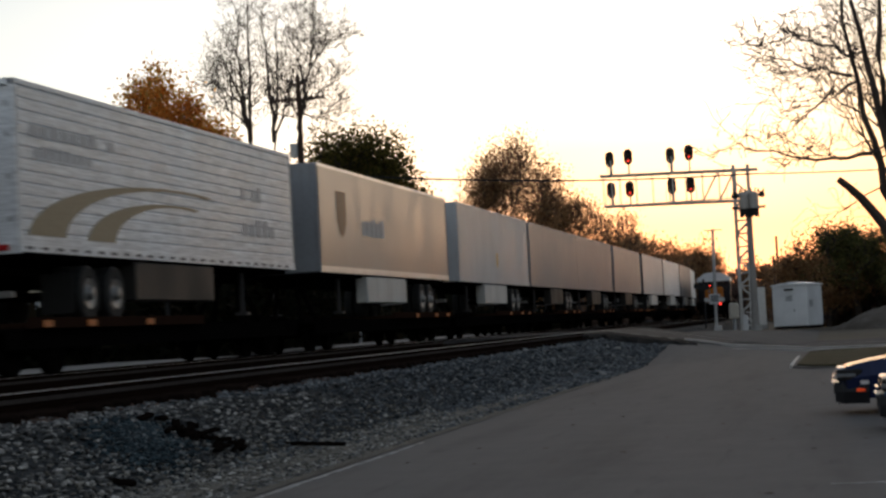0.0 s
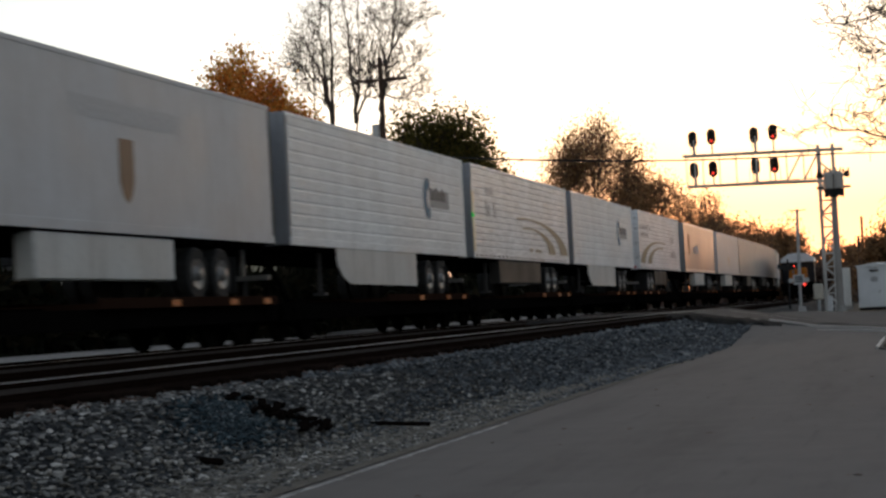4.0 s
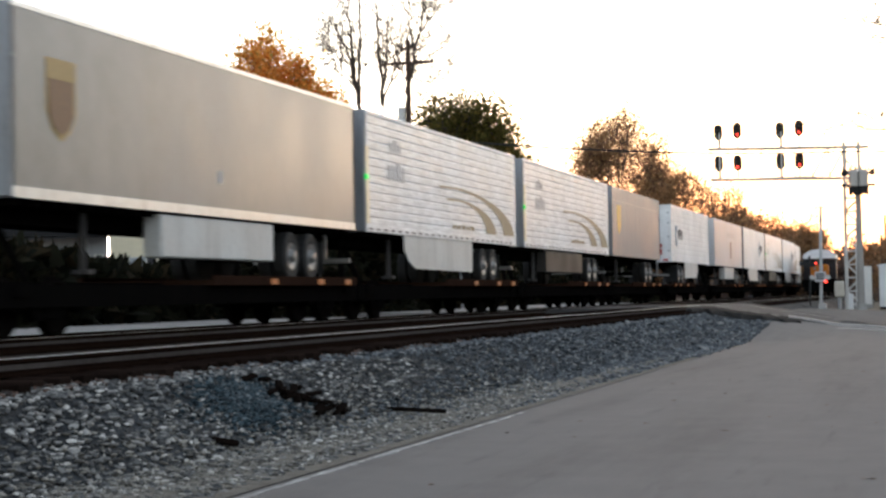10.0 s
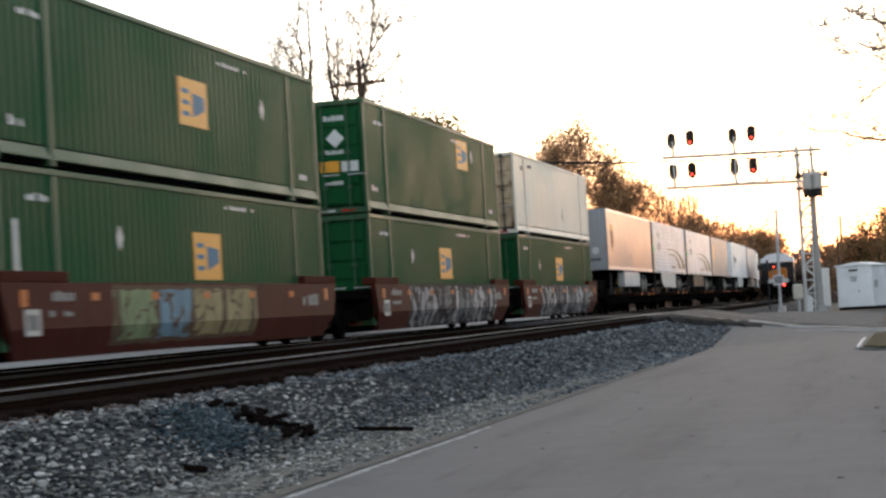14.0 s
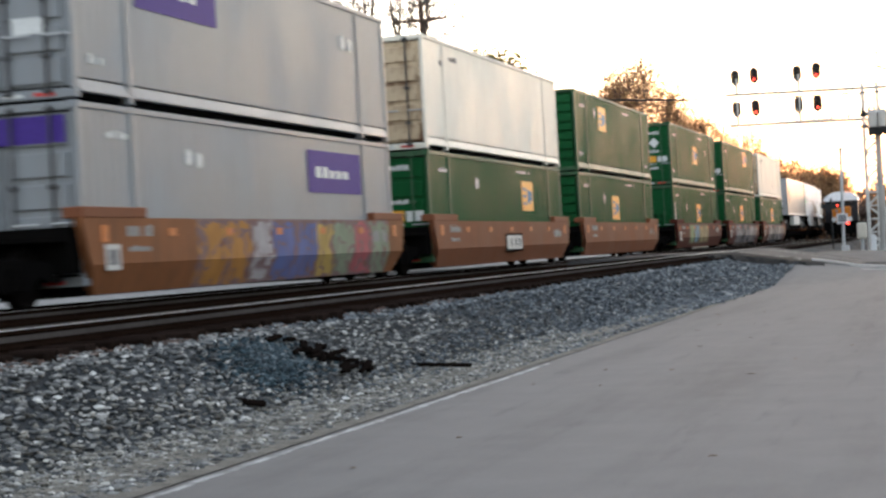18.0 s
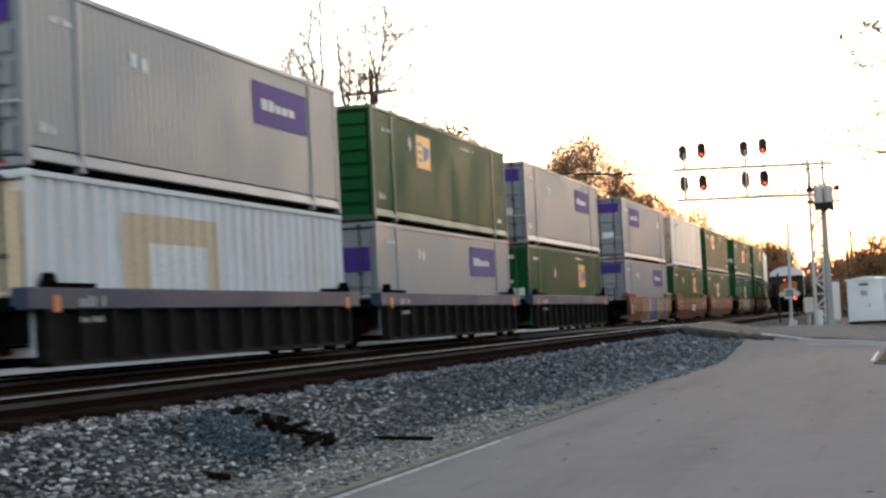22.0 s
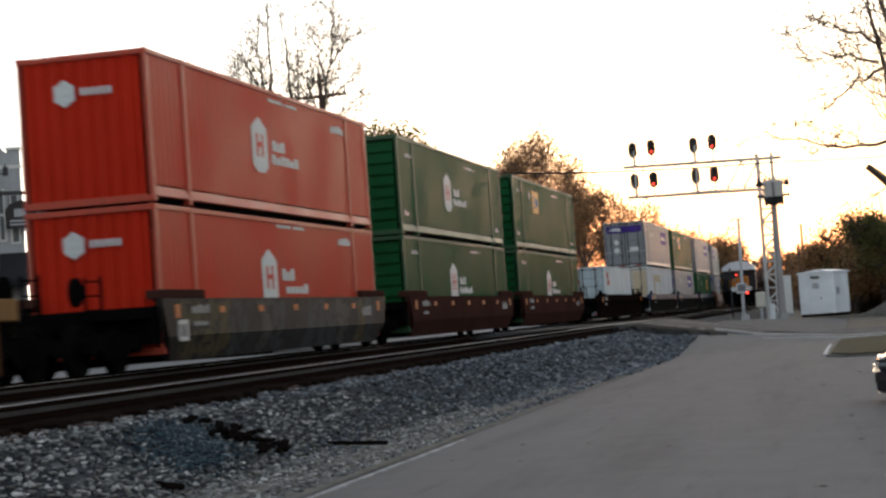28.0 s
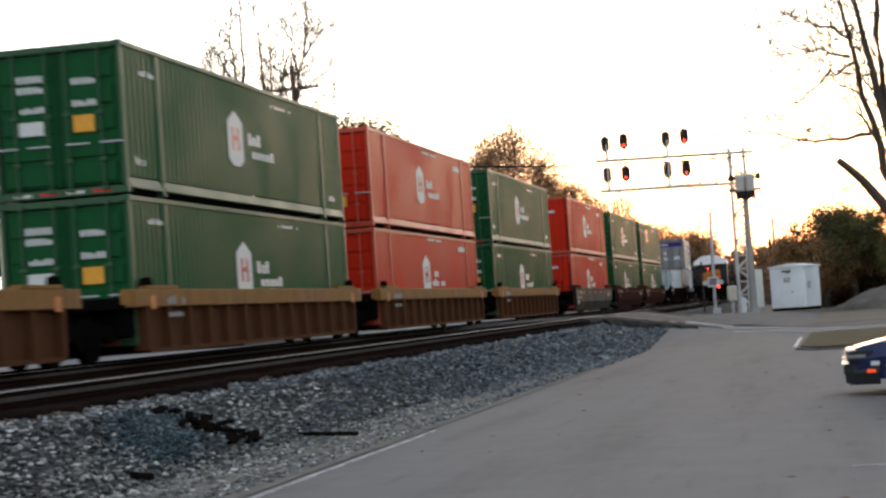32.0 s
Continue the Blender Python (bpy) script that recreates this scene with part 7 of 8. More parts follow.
        for x in (1.75, 2.75):
            bm = bmesh.new()
            box(bm, x + 0.05, x + 0.2, y * 0.91 - 0.02, y * 0.91 + 0.02, 0.74, 0.77)
            part("door_handle", bm, paint, car)
    return car


saloon(pose(0.2, 28.3, 0.0, 0, 0, 0), painted("blue_car_paint", (0.008, 0.016, 0.065), 0.16, 0.2, 0.05, (0.05, 0.05, 0.06), 0.05, gloss=0.7), "dark blue saloon car parked with its nose to the lot")
saloon(pose(0.72, 24.2, 0.0, 0, 0, 0), painted("pale_car_paint", (0.16, 0.24, 0.4), 0.22, 0.3, 0.05, (0.1, 0.1, 0.1), 0.05), "pale blue saloon car parked with its nose to the lot")


# ---- trees ----
def grow(rng, p, d, length, radius, level, out, tips, droop=0.0, fork=3, crown=1.0):
    """A branch of a few bent pieces that splits into thinner ones."""
    n = 4 if level < 2 else 3
    pts = [(p.copy(), radius)]
    for k in range(n):
        d = (d + Vector(rng.normal(0, 0.16 + 0.05 * level, 3)) + Vector((0, 0, 0.06 - droop))).normalized()
        p = p + d * (length / n)
        r = radius * (1 - 0.5 * (k + 1) / n)
        pts.append((p.copy(), r))
        if level > 0 and k >= 1 and rng.random() < 0.6 and level < 5:
            side = (d + Vector(rng.normal(0, 0.75, 3))).normalized()
            grow(rng, p.copy(), side, length * 0.55, r * 0.55, level + 1, out, tips, droop, fork)
    out.append((pts, level))
    if level >= 4:
        tips.append(p.copy())
        return
    for k in range(fork if level else fork + 1):
        a = (d + Vector(rng.normal(0, 0.52, 3)) + Vector((0, 0, 0.12))).normalized()
        grow(rng, p.copy(), a, length * rng.uniform(0.6, 0.82) * (crown if level == 0 else 1), pts[-1][1] * rng.uniform(0.62, 0.85), level + 1, out, tips, droop, fork)


def limbs_mesh(limbs, name, keep):
    vs, fs = [], []
    for pts, level in limbs:
        if not keep(level):
            continue
        n = 8 if level == 0 else 5 if level == 1 else 3
        first = len(vs)
        for k, (p, r) in enumerate(pts):
            d = (pts[min(k + 1, len(pts) - 1)][0] - pts[max(k - 1, 0)][0]).normalized()
            q = d.to_track_quat("Z", "Y").to_matrix()
            for i in range(n):
                a = 2 * math.pi * i / n
                vs.append(p + q @ Vector((r * math.cos(a), r * math.sin(a), 0)))
        for k in range(len(pts) - 1):
            for i in range(n):
                a, b = first + k * n + i, first + k * n + (i + 1) % n
                fs.append((a, b, b + n, a + n))
    me = bpy.data.meshes.new(name)
    me.from_pydata([tuple(v) for v in vs], [], fs)
    return me


BARK = painted("grey_bark", (0.075, 0.06, 0.05), 0.9, 0, 0.4, (0.03, 0.025, 0.02), 0.2, 0.3)
BARK_PINK = painted("brown_bark", (0.11, 0.075, 0.06), 0.9, 0, 0.4, (0.04, 0.03, 0.025), 0.2, 0.3)


def tree(at, height, trunk_r, seed, label, leaves=None, first=0.3, fork=3, lean=(0, 0), bark=BARK, droop=0.0, category="tree", name="tree", twig=0.05, wide=None, stout=1.9, crown=1.0, stubs=(), upright=False):
    """leaves: material, how many at each tip, size, scatter."""
    rng = np.random.default_rng(seed)
    t = thing(name, label, category, at=pose(*at))
    limbs, tips = [], []
    grow(rng, Vector((0, 0, -0.1)), Vector((lean[0], lean[1], 1)).normalized(), height * first, trunk_r, 0, limbs, tips, droop, fork, crown)
    top = max(p.z for p in tips)
    k = height / top
    mid = sum((p.x for p in tips)) / len(tips), sum((p.y for p in tips)) / len(tips)
    if upright:
        zm = sum(p.z for p in tips) / len(tips)
        limbs = [([(p - Vector((mid[0], mid[1], 0)) * min(1.0, max(0.0, p.z / zm)), r) for p, r in pts], lv) for pts, lv in limbs]
        tips = [p - Vector((mid[0], mid[1], 0)) * min(1.0, max(0.0, p.z / zm)) for p in tips]
        mid = (0.0, 0.0)
    reach = sorted(math.hypot(p.x - mid[0], p.y - mid[1]) for p in tips)[int(len(tips) * 0.93)]
    w = wide / reach if wide else k
    size_up = Vector((w, w, k))
    limbs = [([(p * size_up, max(r * stout, twig)) for p, r in pts], lv) for pts, lv in limbs]
    tips = [p * size_up for p in tips]
    for (p, q, r) in stubs:
        p, q = Vector(p), Vector(q)
        limbs.append(([(p.lerp(q, u) + Vector((0, 0, 0.25 * math.sin(u * 3))), r * (1.15 - 0.5 * u)) for u in (0, 0.3, 0.6, 0.85, 1.0)], 1))
    part("trunk", limbs_mesh(limbs, "trunk", lambda lv: lv < 2), bark, t)
    tagged(part("branch_work", limbs_mesh(limbs, "branch_work", lambda lv: lv >= 2), bark, t), kind="stuff")
    if leaves:
        mat, count, size, scatter = leaves
        vs, fs = [], []
        for p in tips:
            if rng.random() < 0.06:
                continue
            for j in range(count):
                c = np.array(p) + rng.normal(0, scatter, 3)
                a = rng.normal(0, 1, 3)
                a /= np.linalg.norm(a)
                b = np.cross(a, rng.normal(0, 1, 3))
                b /= np.linalg.norm(b)
                s = size * rng.uniform(0.5, 1.3)
                i = len(vs)
                vs += [tuple(c - a * s), tuple(c - b * s * 0.55), tuple(c + a * s), tuple(c + b * s * 0.55)]
                fs.append((i, i + 1, i + 2, i + 3))
        me = bpy.data.meshes.new("crown")
        me.from_pydata(vs, [], fs)
        tagged(part("crown", me, mat, t), kind="stuff")
    return t


AUTUMN = leaf_mat("autumn_leaves", [(0.0, (0.5, 0.15, 0.03)), (0.4, (0.78, 0.32, 0.06)), (0.8, (0.82, 0.43, 0.1)), (1.0, (0.34, 0.28, 0.08))])
TURNLEAF = leaf_mat("turning_leaves", [(0.0, (0.16, 0.15, 0.03)), (0.5, (0.4, 0.27, 0.06)), (1.0, (0.62, 0.28, 0.06))])
DARKLEAF = leaf_mat("dark_green_leaves", [(0.0, (0.05, 0.05, 0.015)), (0.6, (0.12, 0.105, 0.03)), (1.0, (0.2, 0.14, 0.04))])
OLIVELEAF = leaf_mat("olive_leaves", [(0.0, (0.09, 0.1, 0.025)), (0.6, (0.2, 0.21, 0.06)), (1.0, (0.32, 0.27, 0.08))])
BROWNLEAF = leaf_mat("brown_leaves", [(0.0, (0.24, 0.12, 0.06)), (0.6, (0.36, 0.2, 0.1)), (1.0, (0.44, 0.28, 0.14))], 0.25)
EVERGREEN = leaf_mat("evergreen_needles", [(0.0, (0.07, 0.08, 0.03)), (0.7, (0.16, 0.16, 0.06)), (1.0, (0.28, 0.2, 0.08))], 0.45)

tree((-47.0, 130, 0.5), 20.6, 0.4, 3, "round autumn tree in orange and brown leaf behind a house", (AUTUMN, 42, 0.17, 0.58), 0.42, 3, wide=4.0, twig=0.02, crown=0.5)
tree((-35.4, 150, 0.5), 18.4, 0.4, 23, "dense dark green tree with a broad rounded crown", (DARKLEAF, 36, 0.17, 0.6), 0.25, 3, wide=4.4)
tree((-38.4, 158, 0.5), 15.5, 0.3, 24, "dark olive tree beside the green one", (DARKLEAF, 26, 0.17, 0.6), 0.25, 3, wide=3.6)
tree((-30.6, 190, 0.5), 20.8, 0.35, 31, "thinning brown-leaved tree with an open crown", (BROWNLEAF, 15, 0.13, 0.75), 0.28, 4, wide=5.8, bark=BARK_PINK, twig=0.03, stout=1.3)
tree((-28.2, 204, 0.5), 15.5, 0.3, 39, "brown thinning tree in the row along the line", (BROWNLEAF, 14, 0.15, 0.6), 0.3, 3, bark=BARK_PINK, wide=3.8, twig=0.03, stout=1.3)
tree((-24.4, 215, 0.5), 14.8, 0.25, 37, "small brown roadside tree almost bare", (BROWNLEAF, 5, 0.13, 0.5), 0.4, 3, bark=BARK_PINK, wide=2.8, twig=0.03, stout=1.3)
for k in range(9):
    tree((-31 + 2.6 * k + 0.4 * (k % 3), 222 + 6 * (k % 4), 0.5), 12.8 - 0.7 * k + (k % 2), 0.2, 40 + k, "low bare brown tree in the row along the line", (BROWNLEAF, 7, 0.15, 0.5), 0.2, 3, bark=BARK_PINK, wide=3.4, twig=0.035, stout=1.3)
tree((-56.5, 112, 0.5), 17.5, 0.3, 52, "olive-green leafy tree behind the gabled building", (OLIVELEAF, 24, 0.16, 0.55), 0.3, 3, wide=3.4, twig=0.02)
tree((-53.6, 121, 0.5), 19.2, 0.14, 55, "thin bare young tree with upright twigs", None, 0.35, 3, twig=0.014, wide=1.9, stout=1.0, crown=0.6, upright=True)
tree((-50.2, 128, 0.5), 17.2, 0.25, 57, "open tree in green and orange leaf behind a house", (TURNLEAF, 16, 0.16, 0.5), 0.4, 3, wide=3.0, twig=0.02, crown=0.5)
tree((3.5, 60, 0.0), 13.5, 0.17, 63, "large bare tree at the edge of the lot with drooping twigs", None, 0.2, 4, (-0.28, 0.0), twig=0.009, wide=5.4, stout=1.7, droop=0.03, stubs=(((-1.1, 0, 3.3), (-2.85, 0, 5.5), 0.17),))


def stem_tree(at, label, stems, twig, seed, reach=1.0, pull=-0.35, rise=0.0, wob=0.055):
    """A tree of several long stems: root, bend, end, radius; fine twigs grow along each."""
    rng = np.random.default_rng(seed)
    t = thing("tree", label, "tree", at=pose(*at))
    limbs, tips = [], []
    for a, b, c, r, each in stems:
        a, b, c = Vector(a), Vector(b), Vector(c)
        n, pts = 9, []
        for k in range(n + 1):
            u = k / n
            p = a * (1 - u) ** 2 + b * (2 * u * (1 - u)) + c * u * u
            if 0 < k:
                p += Vector(rng.normal(0, wob, 3))
            pts.append((p, r * (1 - 0.78 * u)))
        limbs.append((pts, 1))
        if not each:
            continue
        for k in range(2, n + 1):
            d = (pts[k][0] - pts[k - 1][0]).normalized()
            for j in range(each):
                away = (d + Vector(rng.normal(0, 0.7, 3)) + Vector((pull, 0, rise))).normalized()
                grow(rng, pts[k][0].copy(), away, reach * rng.uniform(0.5, 1.0), max(pts[k][1] * 0.35, 0.012), 3, limbs, tips, 0.02, 3)
    limbs = [([(p, max(r, twig)) for p, r in pts], lv) for pts, lv in limbs]
    part("trunk", limbs_mesh(limbs, "trunk", lambda lv: lv < 2), BARK, t)
    tagged(part("branch_work", limbs_mesh(limbs, "branch_work", lambda lv: lv >= 2), BARK, t), kind="stuff")
    return t


stem_tree((3.0, 60.4, 0.0), "large bare tree behind the lot with many stems", (
    ((0, 0, -0.2), (-0.1, 0, 2.2), (-0.75, 0, 5.2), 0.42, 0),
    ((-0.7, 0, 4.6), (-1.6, 0.1, 7.2), (-2.0, 0.2, 13.0), 0.15, 1),
    ((-0.6, 0, 4.9), (-1.0, -0.2, 8.4), (-2.1, -0.3, 13.2), 0.17, 1),
    ((-0.6, 0, 5.0), (-0.8, 0.3, 8.6), (-0.8, 0.5, 13.5), 0.17, 1),
    ((-0.5, 0, 4.5), (0.3, 0.2, 8.0), (0.6, 0.4, 13.0), 0.15, 1),
    ((-1.25, 0, 6.3), (-3.0, 0.1, 6.0), (-5.4, 0.2, 6.9), 0.075, 3),
    ((-1.6, 0.1, 8.6), (-2.8, 0.2, 8.2), (-3.7, 0.2, 7.2), 0.06, 2),
    ((-1.75, 0.1, 9.4), (-2.8, -0.1, 10.3), (-4.6, -0.2, 10.0), 0.06, 3),
    ((-1.7, 0.1, 8.8), (-3.0, 0.2, 9.0), (-4.8, 0.3, 9.9), 0.06, 3)), 0.012, 66)
stem_tree((-46.8, 152, 0.5), "tall bare tree with two trunks and a fan of twigs", (
    ((0, 0, -0.2), (0.1, 0, 9), (0.0, 0, 18.2), 0.36, 0),
    ((0.0, 0, 17.0), (-0.5, 0.2, 20.5), (-2.6, 0.4, 25.6), 0.2, 4),
    ((-0.3, 0, 19.0), (-0.9, 0.2, 23.5), (-0.9, 0.4, 28.6), 0.17, 4),
    ((-0.1, 0, 17.6), (0.2, -0.3, 23.5), (0.3, -0.4, 30.0), 0.2, 4),
    ((-0.6, 0.2, 20.6), (-2.2, 0.4, 22.0), (-3.2, 0.5, 22.8), 0.09, 4),
    ((0.9, 0, -0.2), (1.5, 0.4, 9), (1.8, 0.5, 18.0), 0.32, 0),
    ((1.8, 0.5, 17.4), (1.6, 0.5, 22.5), (1.2, 0.6, 28.0), 0.19, 4),
    ((1.8, 0.5, 17.8), (2.5, 0.3, 21.5), (2.4, 0.4, 27.4), 0.16, 4),
    ((1.9, 0.5, 18.0), (3.0, 0.6, 20.0), (3.9, 0.8, 23.8), 0.13, 4)), 0.017, 12, 2.2, 0.0, 0.2, 0.1)
stem_tree((-42.0, 150, 0.5), "tall bare tree with a round spreading top", (
    ((0, 0, -0.2), (-0.3, 0, 9), (-0.1, 0, 18.4), 0.36, 0),
    ((-0.1, 0, 18.0), (0.4, 0.1, 21.0), (1.3, 0.2, 24.6), 0.22, 4),
    ((1.2, 0.2, 24.0), (1.6, 0.3, 26.0), (1.5, 0.3, 28.8), 0.12, 5),
    ((1.0, 0.2, 23.2), (2.4, 0.2, 24.8), (3.6, 0.2, 25.6), 0.11, 5),
    ((0.6, 0.1, 21.8), (0.2, 0.0, 24.6), (-0.5, -0.1, 27.2), 0.12, 5),
    ((0.0, 0.0, 19.0), (-0.8, 0.0, 20.8), (-1.3, 0.0, 22.6), 0.09, 4),
    ((0.3, 0.1, 20.4), (2.2, 0.1, 20.9), (3.2, 0.1, 22.3), 0.1, 4),
    ((0.2, 0.1, 19.4), (1.8, 0.1, 18.6), (3.0, 0.1, 19.6), 0.09, 4)), 0.017, 15, 2.0, 0.0, 0.15, 0.1)
stem_tree((-50.0, 156, 0.5), "slender bare tree behind the houses", (
    ((0, 0, -0.2), (0.1, 0, 10), (0.3, 0, 21.0), 0.22, 0),
    ((0.3, 0, 20.5), (0.2, 0, 23.0), (0.5, 0, 26.2), 0.1, 4),
    ((0.3, 0, 20.0), (-0.6, 0, 22.4), (-1.0, 0, 24.6), 0.08, 4)), 0.018, 18, 1.9, 0.0, 0.2, 0.08)
for k, (x, y, h, m, lab) in enumerate((
        (-1.6, 152, 5.6, BROWNLEAF, "brown-leaved bush behind the hut"), (0.2, 156, 7.2, EVERGREEN, "dark evergreen bush behind the hut"),
        (2.2, 152, 7.9, EVERGREEN, "tall dark evergreen behind the hut"), (4.4, 156, 7.0, BROWNLEAF, "brown thicket tree behind the heap"),
        (6.6, 150, 7.6, EVERGREEN, "dark evergreen beside the heap"), (9.0, 154, 8.4, BROWNLEAF, "brown thicket tree beyond the lot"), (12.0, 150, 9.0, EVERGREEN, "dark evergreen beyond the lot"))):
    tree((x, y, 0.0), h, 0.18, 80 + k, lab, (m, 26, 0.11, 0.4), 0.12, 3, category="bush", name="bush")


def thicket(name, label, xs, y, low, high, seed, mat, count=16000):
    """A far row of woods as many small blades on stems."""
    rng = np.random.default_rng(seed)
    vs, fs = [], []
    for k in range(count):
        x = rng.uniform(*xs)
        h = low + (high - low) * (0.5 + 0.5 * math.sin(x * 0.21 + seed) * math.sin(x * 0.063 + 1)) * rng.uniform(0.75, 1)
        z = h * rng.random() ** 0.85
        c = np.array((x, y + rng.uniform(0, 12), z))
        a = rng.normal(0, 1, 3) * (0.2, 0.2, 0.6)
        b = rng.normal(0, 0.24, 3)
        i = len(vs)
        vs += [tuple(c - a), tuple(c - b), tuple(c + a), tuple(c + b)]
        fs.append((i, i + 1, i + 2, i + 3))
    me = bpy.data.meshes.new(name)
    me.from_pydata(vs, [], fs)
    me.materials.append(mat)
    return tagged(new(name, me), label, "woods", kind="stuff")


FARWOOD = leaf_mat("far_bare_woods", [(0.0, (0.09, 0.06, 0.05)), (0.6, (0.17, 0.12, 0.1)), (1.0, (0.24, 0.17, 0.135))], 0.3)
thicket("far_woods", "far brown bare woods closing the view down the line", (-95, 30), 290, 5.0, 10.5, 3, FARWOOD)
thicket("far_woods", "far brown bare woods beyond the lot", (-20, 60), 240, 3.5, 6.5, 5, FARWOOD)
thicket("roadside_brush", "brown brush and undergrowth beyond the lot", (-1.5, 30), 158, 2.5, 4.5, 8, FARWOOD)


# unseen belt, added to darken what the lower containers reflect
thicket("unseen_lot_woods", "added belt of trees out of view, reflected dark in the lower containers", (9, 120), 152, 8.0, 12.0, 14, FARWOOD, 26000)


def side_belt(name, label, x, ys, low, high, seed, mat, count):
    """An added belt of trees, out of view, that closes the lot, as many small blades."""
    rng = np.random.default_rng(seed)
    y = rng.uniform(ys[0], ys[1], count)
    top = low + (high - low) * (0.5 + 0.5 * np.sin(y * 0.19 + seed) * np.sin(y * 0.057 + 1)) * rng.uniform(0.75, 1, count)
    c = np.stack([x + rng.uniform(0, 8, count), y, top * rng.random(count) ** 0.8], 1)
    a = rng.normal(0, 1, (count, 3)) * (0.3, 0.5, 0.8)
    b = rng.normal(0, 1, (count, 3)) * 0.4
    vs = np.stack([c - a, c - b, c + a, c + b], 1).reshape(-1, 3)
    me = bpy.data.meshes.new(name)
    me.from_pydata(vs.tolist(), [], np.arange(count * 4).reshape(-1, 4).tolist())
    me.materials.append(mat)
    return tagged(new(name, me), label, "woods", kind="stuff")


# second unseen belt, added to block the low sky beside the lot
side_belt("unseen_lot_woods", "added belt of trees out of view that blocks low light from the side", 44, (-80, 160), 8.0, 11.0, 9, FARWOOD, 30000)


DARKBRUSH = leaf_mat("dark_brush", [(0.0, (0.006, 0.007, 0.004)), (0.7, (0.014, 0.014, 0.008)), (1.0, (0.03, 0.022, 0.012))], 0.15)


def brush_row(name, label, x, ys, high, seed, mat, count, lean=3.0):
    """Dark undergrowth in a long row beside the line, thick at the foot."""
    rng = np.random.default_rng(seed)
    n = count
    y = rng.uniform(ys[0], ys[1], n)
    top = high * (0.72 + 0.28 * np.sin(y * 0.23 + seed) * np.sin(y * 0.071 + 2))
    z = 0.3 + top * rng.random(n) ** 0.75
    off = np.array([on_line(v, 0.0)[0] for v in y])
    c = np.stack([x + off + rng.uniform(0, lean, n), y, z], 1)
    a = rng.normal(0, 1, (n, 3)) * (0.3, 0.34, 0.34)
    b = rng.normal(0, 1, (n, 3)) * (0.2, 0.3, 0.26)
    vs = np.stack([c - a, c - b, c + a, c + b], 1).reshape(-1, 3)
    me = bpy.data.meshes.new(name)
    me.from_pydata(vs.tolist(), [], np.arange(n * 4).reshape(-1, 4).tolist())
    me.materials.append(mat)
    return tagged(new(name, me), label, "brush", kind="stuff")


brush_row("roadside_brush", "dark evergreen brush along the far side of the line", -32.5, (98, 330), 5.0, 4, DARKBRUSH, 15000)
brush_row("roadside_brush", "low dark evergreen hedge along the street beyond the line", -25.9, (48, 99), 3.0, 6, DARKBRUSH, 15000, 0.9)
# screen added behind the train to keep the gaps under it dark
brush_row("roadside_brush", "added screen of dark brush that darkens the gaps under the trailers", -25.6, (60, 93), 5.2, 1, DARKBRUSH, 14000, 0.7)

# ---- utility pole and wires ----
upole = thing("utility_pole", "dark wooden utility pole with one cross arm", "utility pole", at=pose(-32.7, 117, 0.6))
WOODP = wood_mat("pole_wood", (0.07, 0.05, 0.04))
bm = bmesh.new()
tube(bm, (0, 0, 0), (0, 0, 17.7), 0.22, 0.15, n=10)
part("shaft", bm, WOODP, upole)
bm = bmesh.new()
box(bm, -1.75, 1.75, -0.2, -0.06, 16.1, 16.26)
part("cross_arm", bm, WOODP, upole)
bm = bmesh.new()
box(bm, -0.4, 0.4, -0.2, -0.06, 17.1, 17.24)
part("top_arm", bm, WOODP, upole)
for x, z in ((-1.65, 16.26), (-0.9, 16.26), (0.9, 16.26), (1.65, 16.26), (0, 17.7), (-0.35, 17.24), (0.35, 17.24)):
    bm = bmesh.new()
    tube(bm, (x, -0.13, z), (x, -0.13, z + 0.22), 0.08, 0.05, n=8)
    part("insulator", bm, BLACK, upole)
bm = bmesh.new()
tube(bm, (-0.45, -0.2, 12.4), (-0.45, -0.2, 13.3), 0.25, n=12)
part("transformer", bm, GALV, upole)


def wire(p, q, sag, r, label):
    p, q = Vector(p), Vector(q)
    pts = [(p.lerp(q, k / 14) - Vector((0, 0, sag * 4 * k / 14 * (1 - k / 14))), r) for k in range(15)]
    tagged(part("overhead_wire", limbs_mesh([(pts, 2)], "overhead_wire", lambda lv: True), BLACK), label, "wire", "overhead wires")


wire((-32.7, 117, 12.0), (-4.95, 134, 11.2), 0.5, 0.06, "thin dark cable strung across the tracks")
wire((-4.95, 134, 11.2), (24, 138, 11.6), 0.4, 0.05, "thin dark cable running on past the lot")

# ---- houses beyond the tracks ----
CREAM = painted("cream_siding", (0.66, 0.59, 0.43), 0.6, 0, 0.2, (0.3, 0.25, 0.18), 0.15)
SHINGLE = ground_mat("brown_shingles", [(0.3, (0.055, 0.035, 0.03)), (0.7, (0.085, 0.055, 0.045))], 1.2, 14, 0.85, 0.4)
TRIM = plain("white_trim", (0.65, 0.63, 0.58), 0.6)
SHUTTER = plain("dark_shutter", (0.03, 0.03, 0.035), 0.6)
BRICK = ground_mat("chimney_brick", [(0.3, (0.2, 0.07, 0.05)), (0.7, (0.28, 0.1, 0.07))], 3, 20)


# pale pane colour stands in for the sky reflected in the glass
SKY_PANE = plain("sky_reflection_pane", (0.3, 0.32, 0.34), 0.3)
# darker pane for the stucco building
DIM_PANE = plain("dim_pane", (0.1, 0.105, 0.11), 0.3)


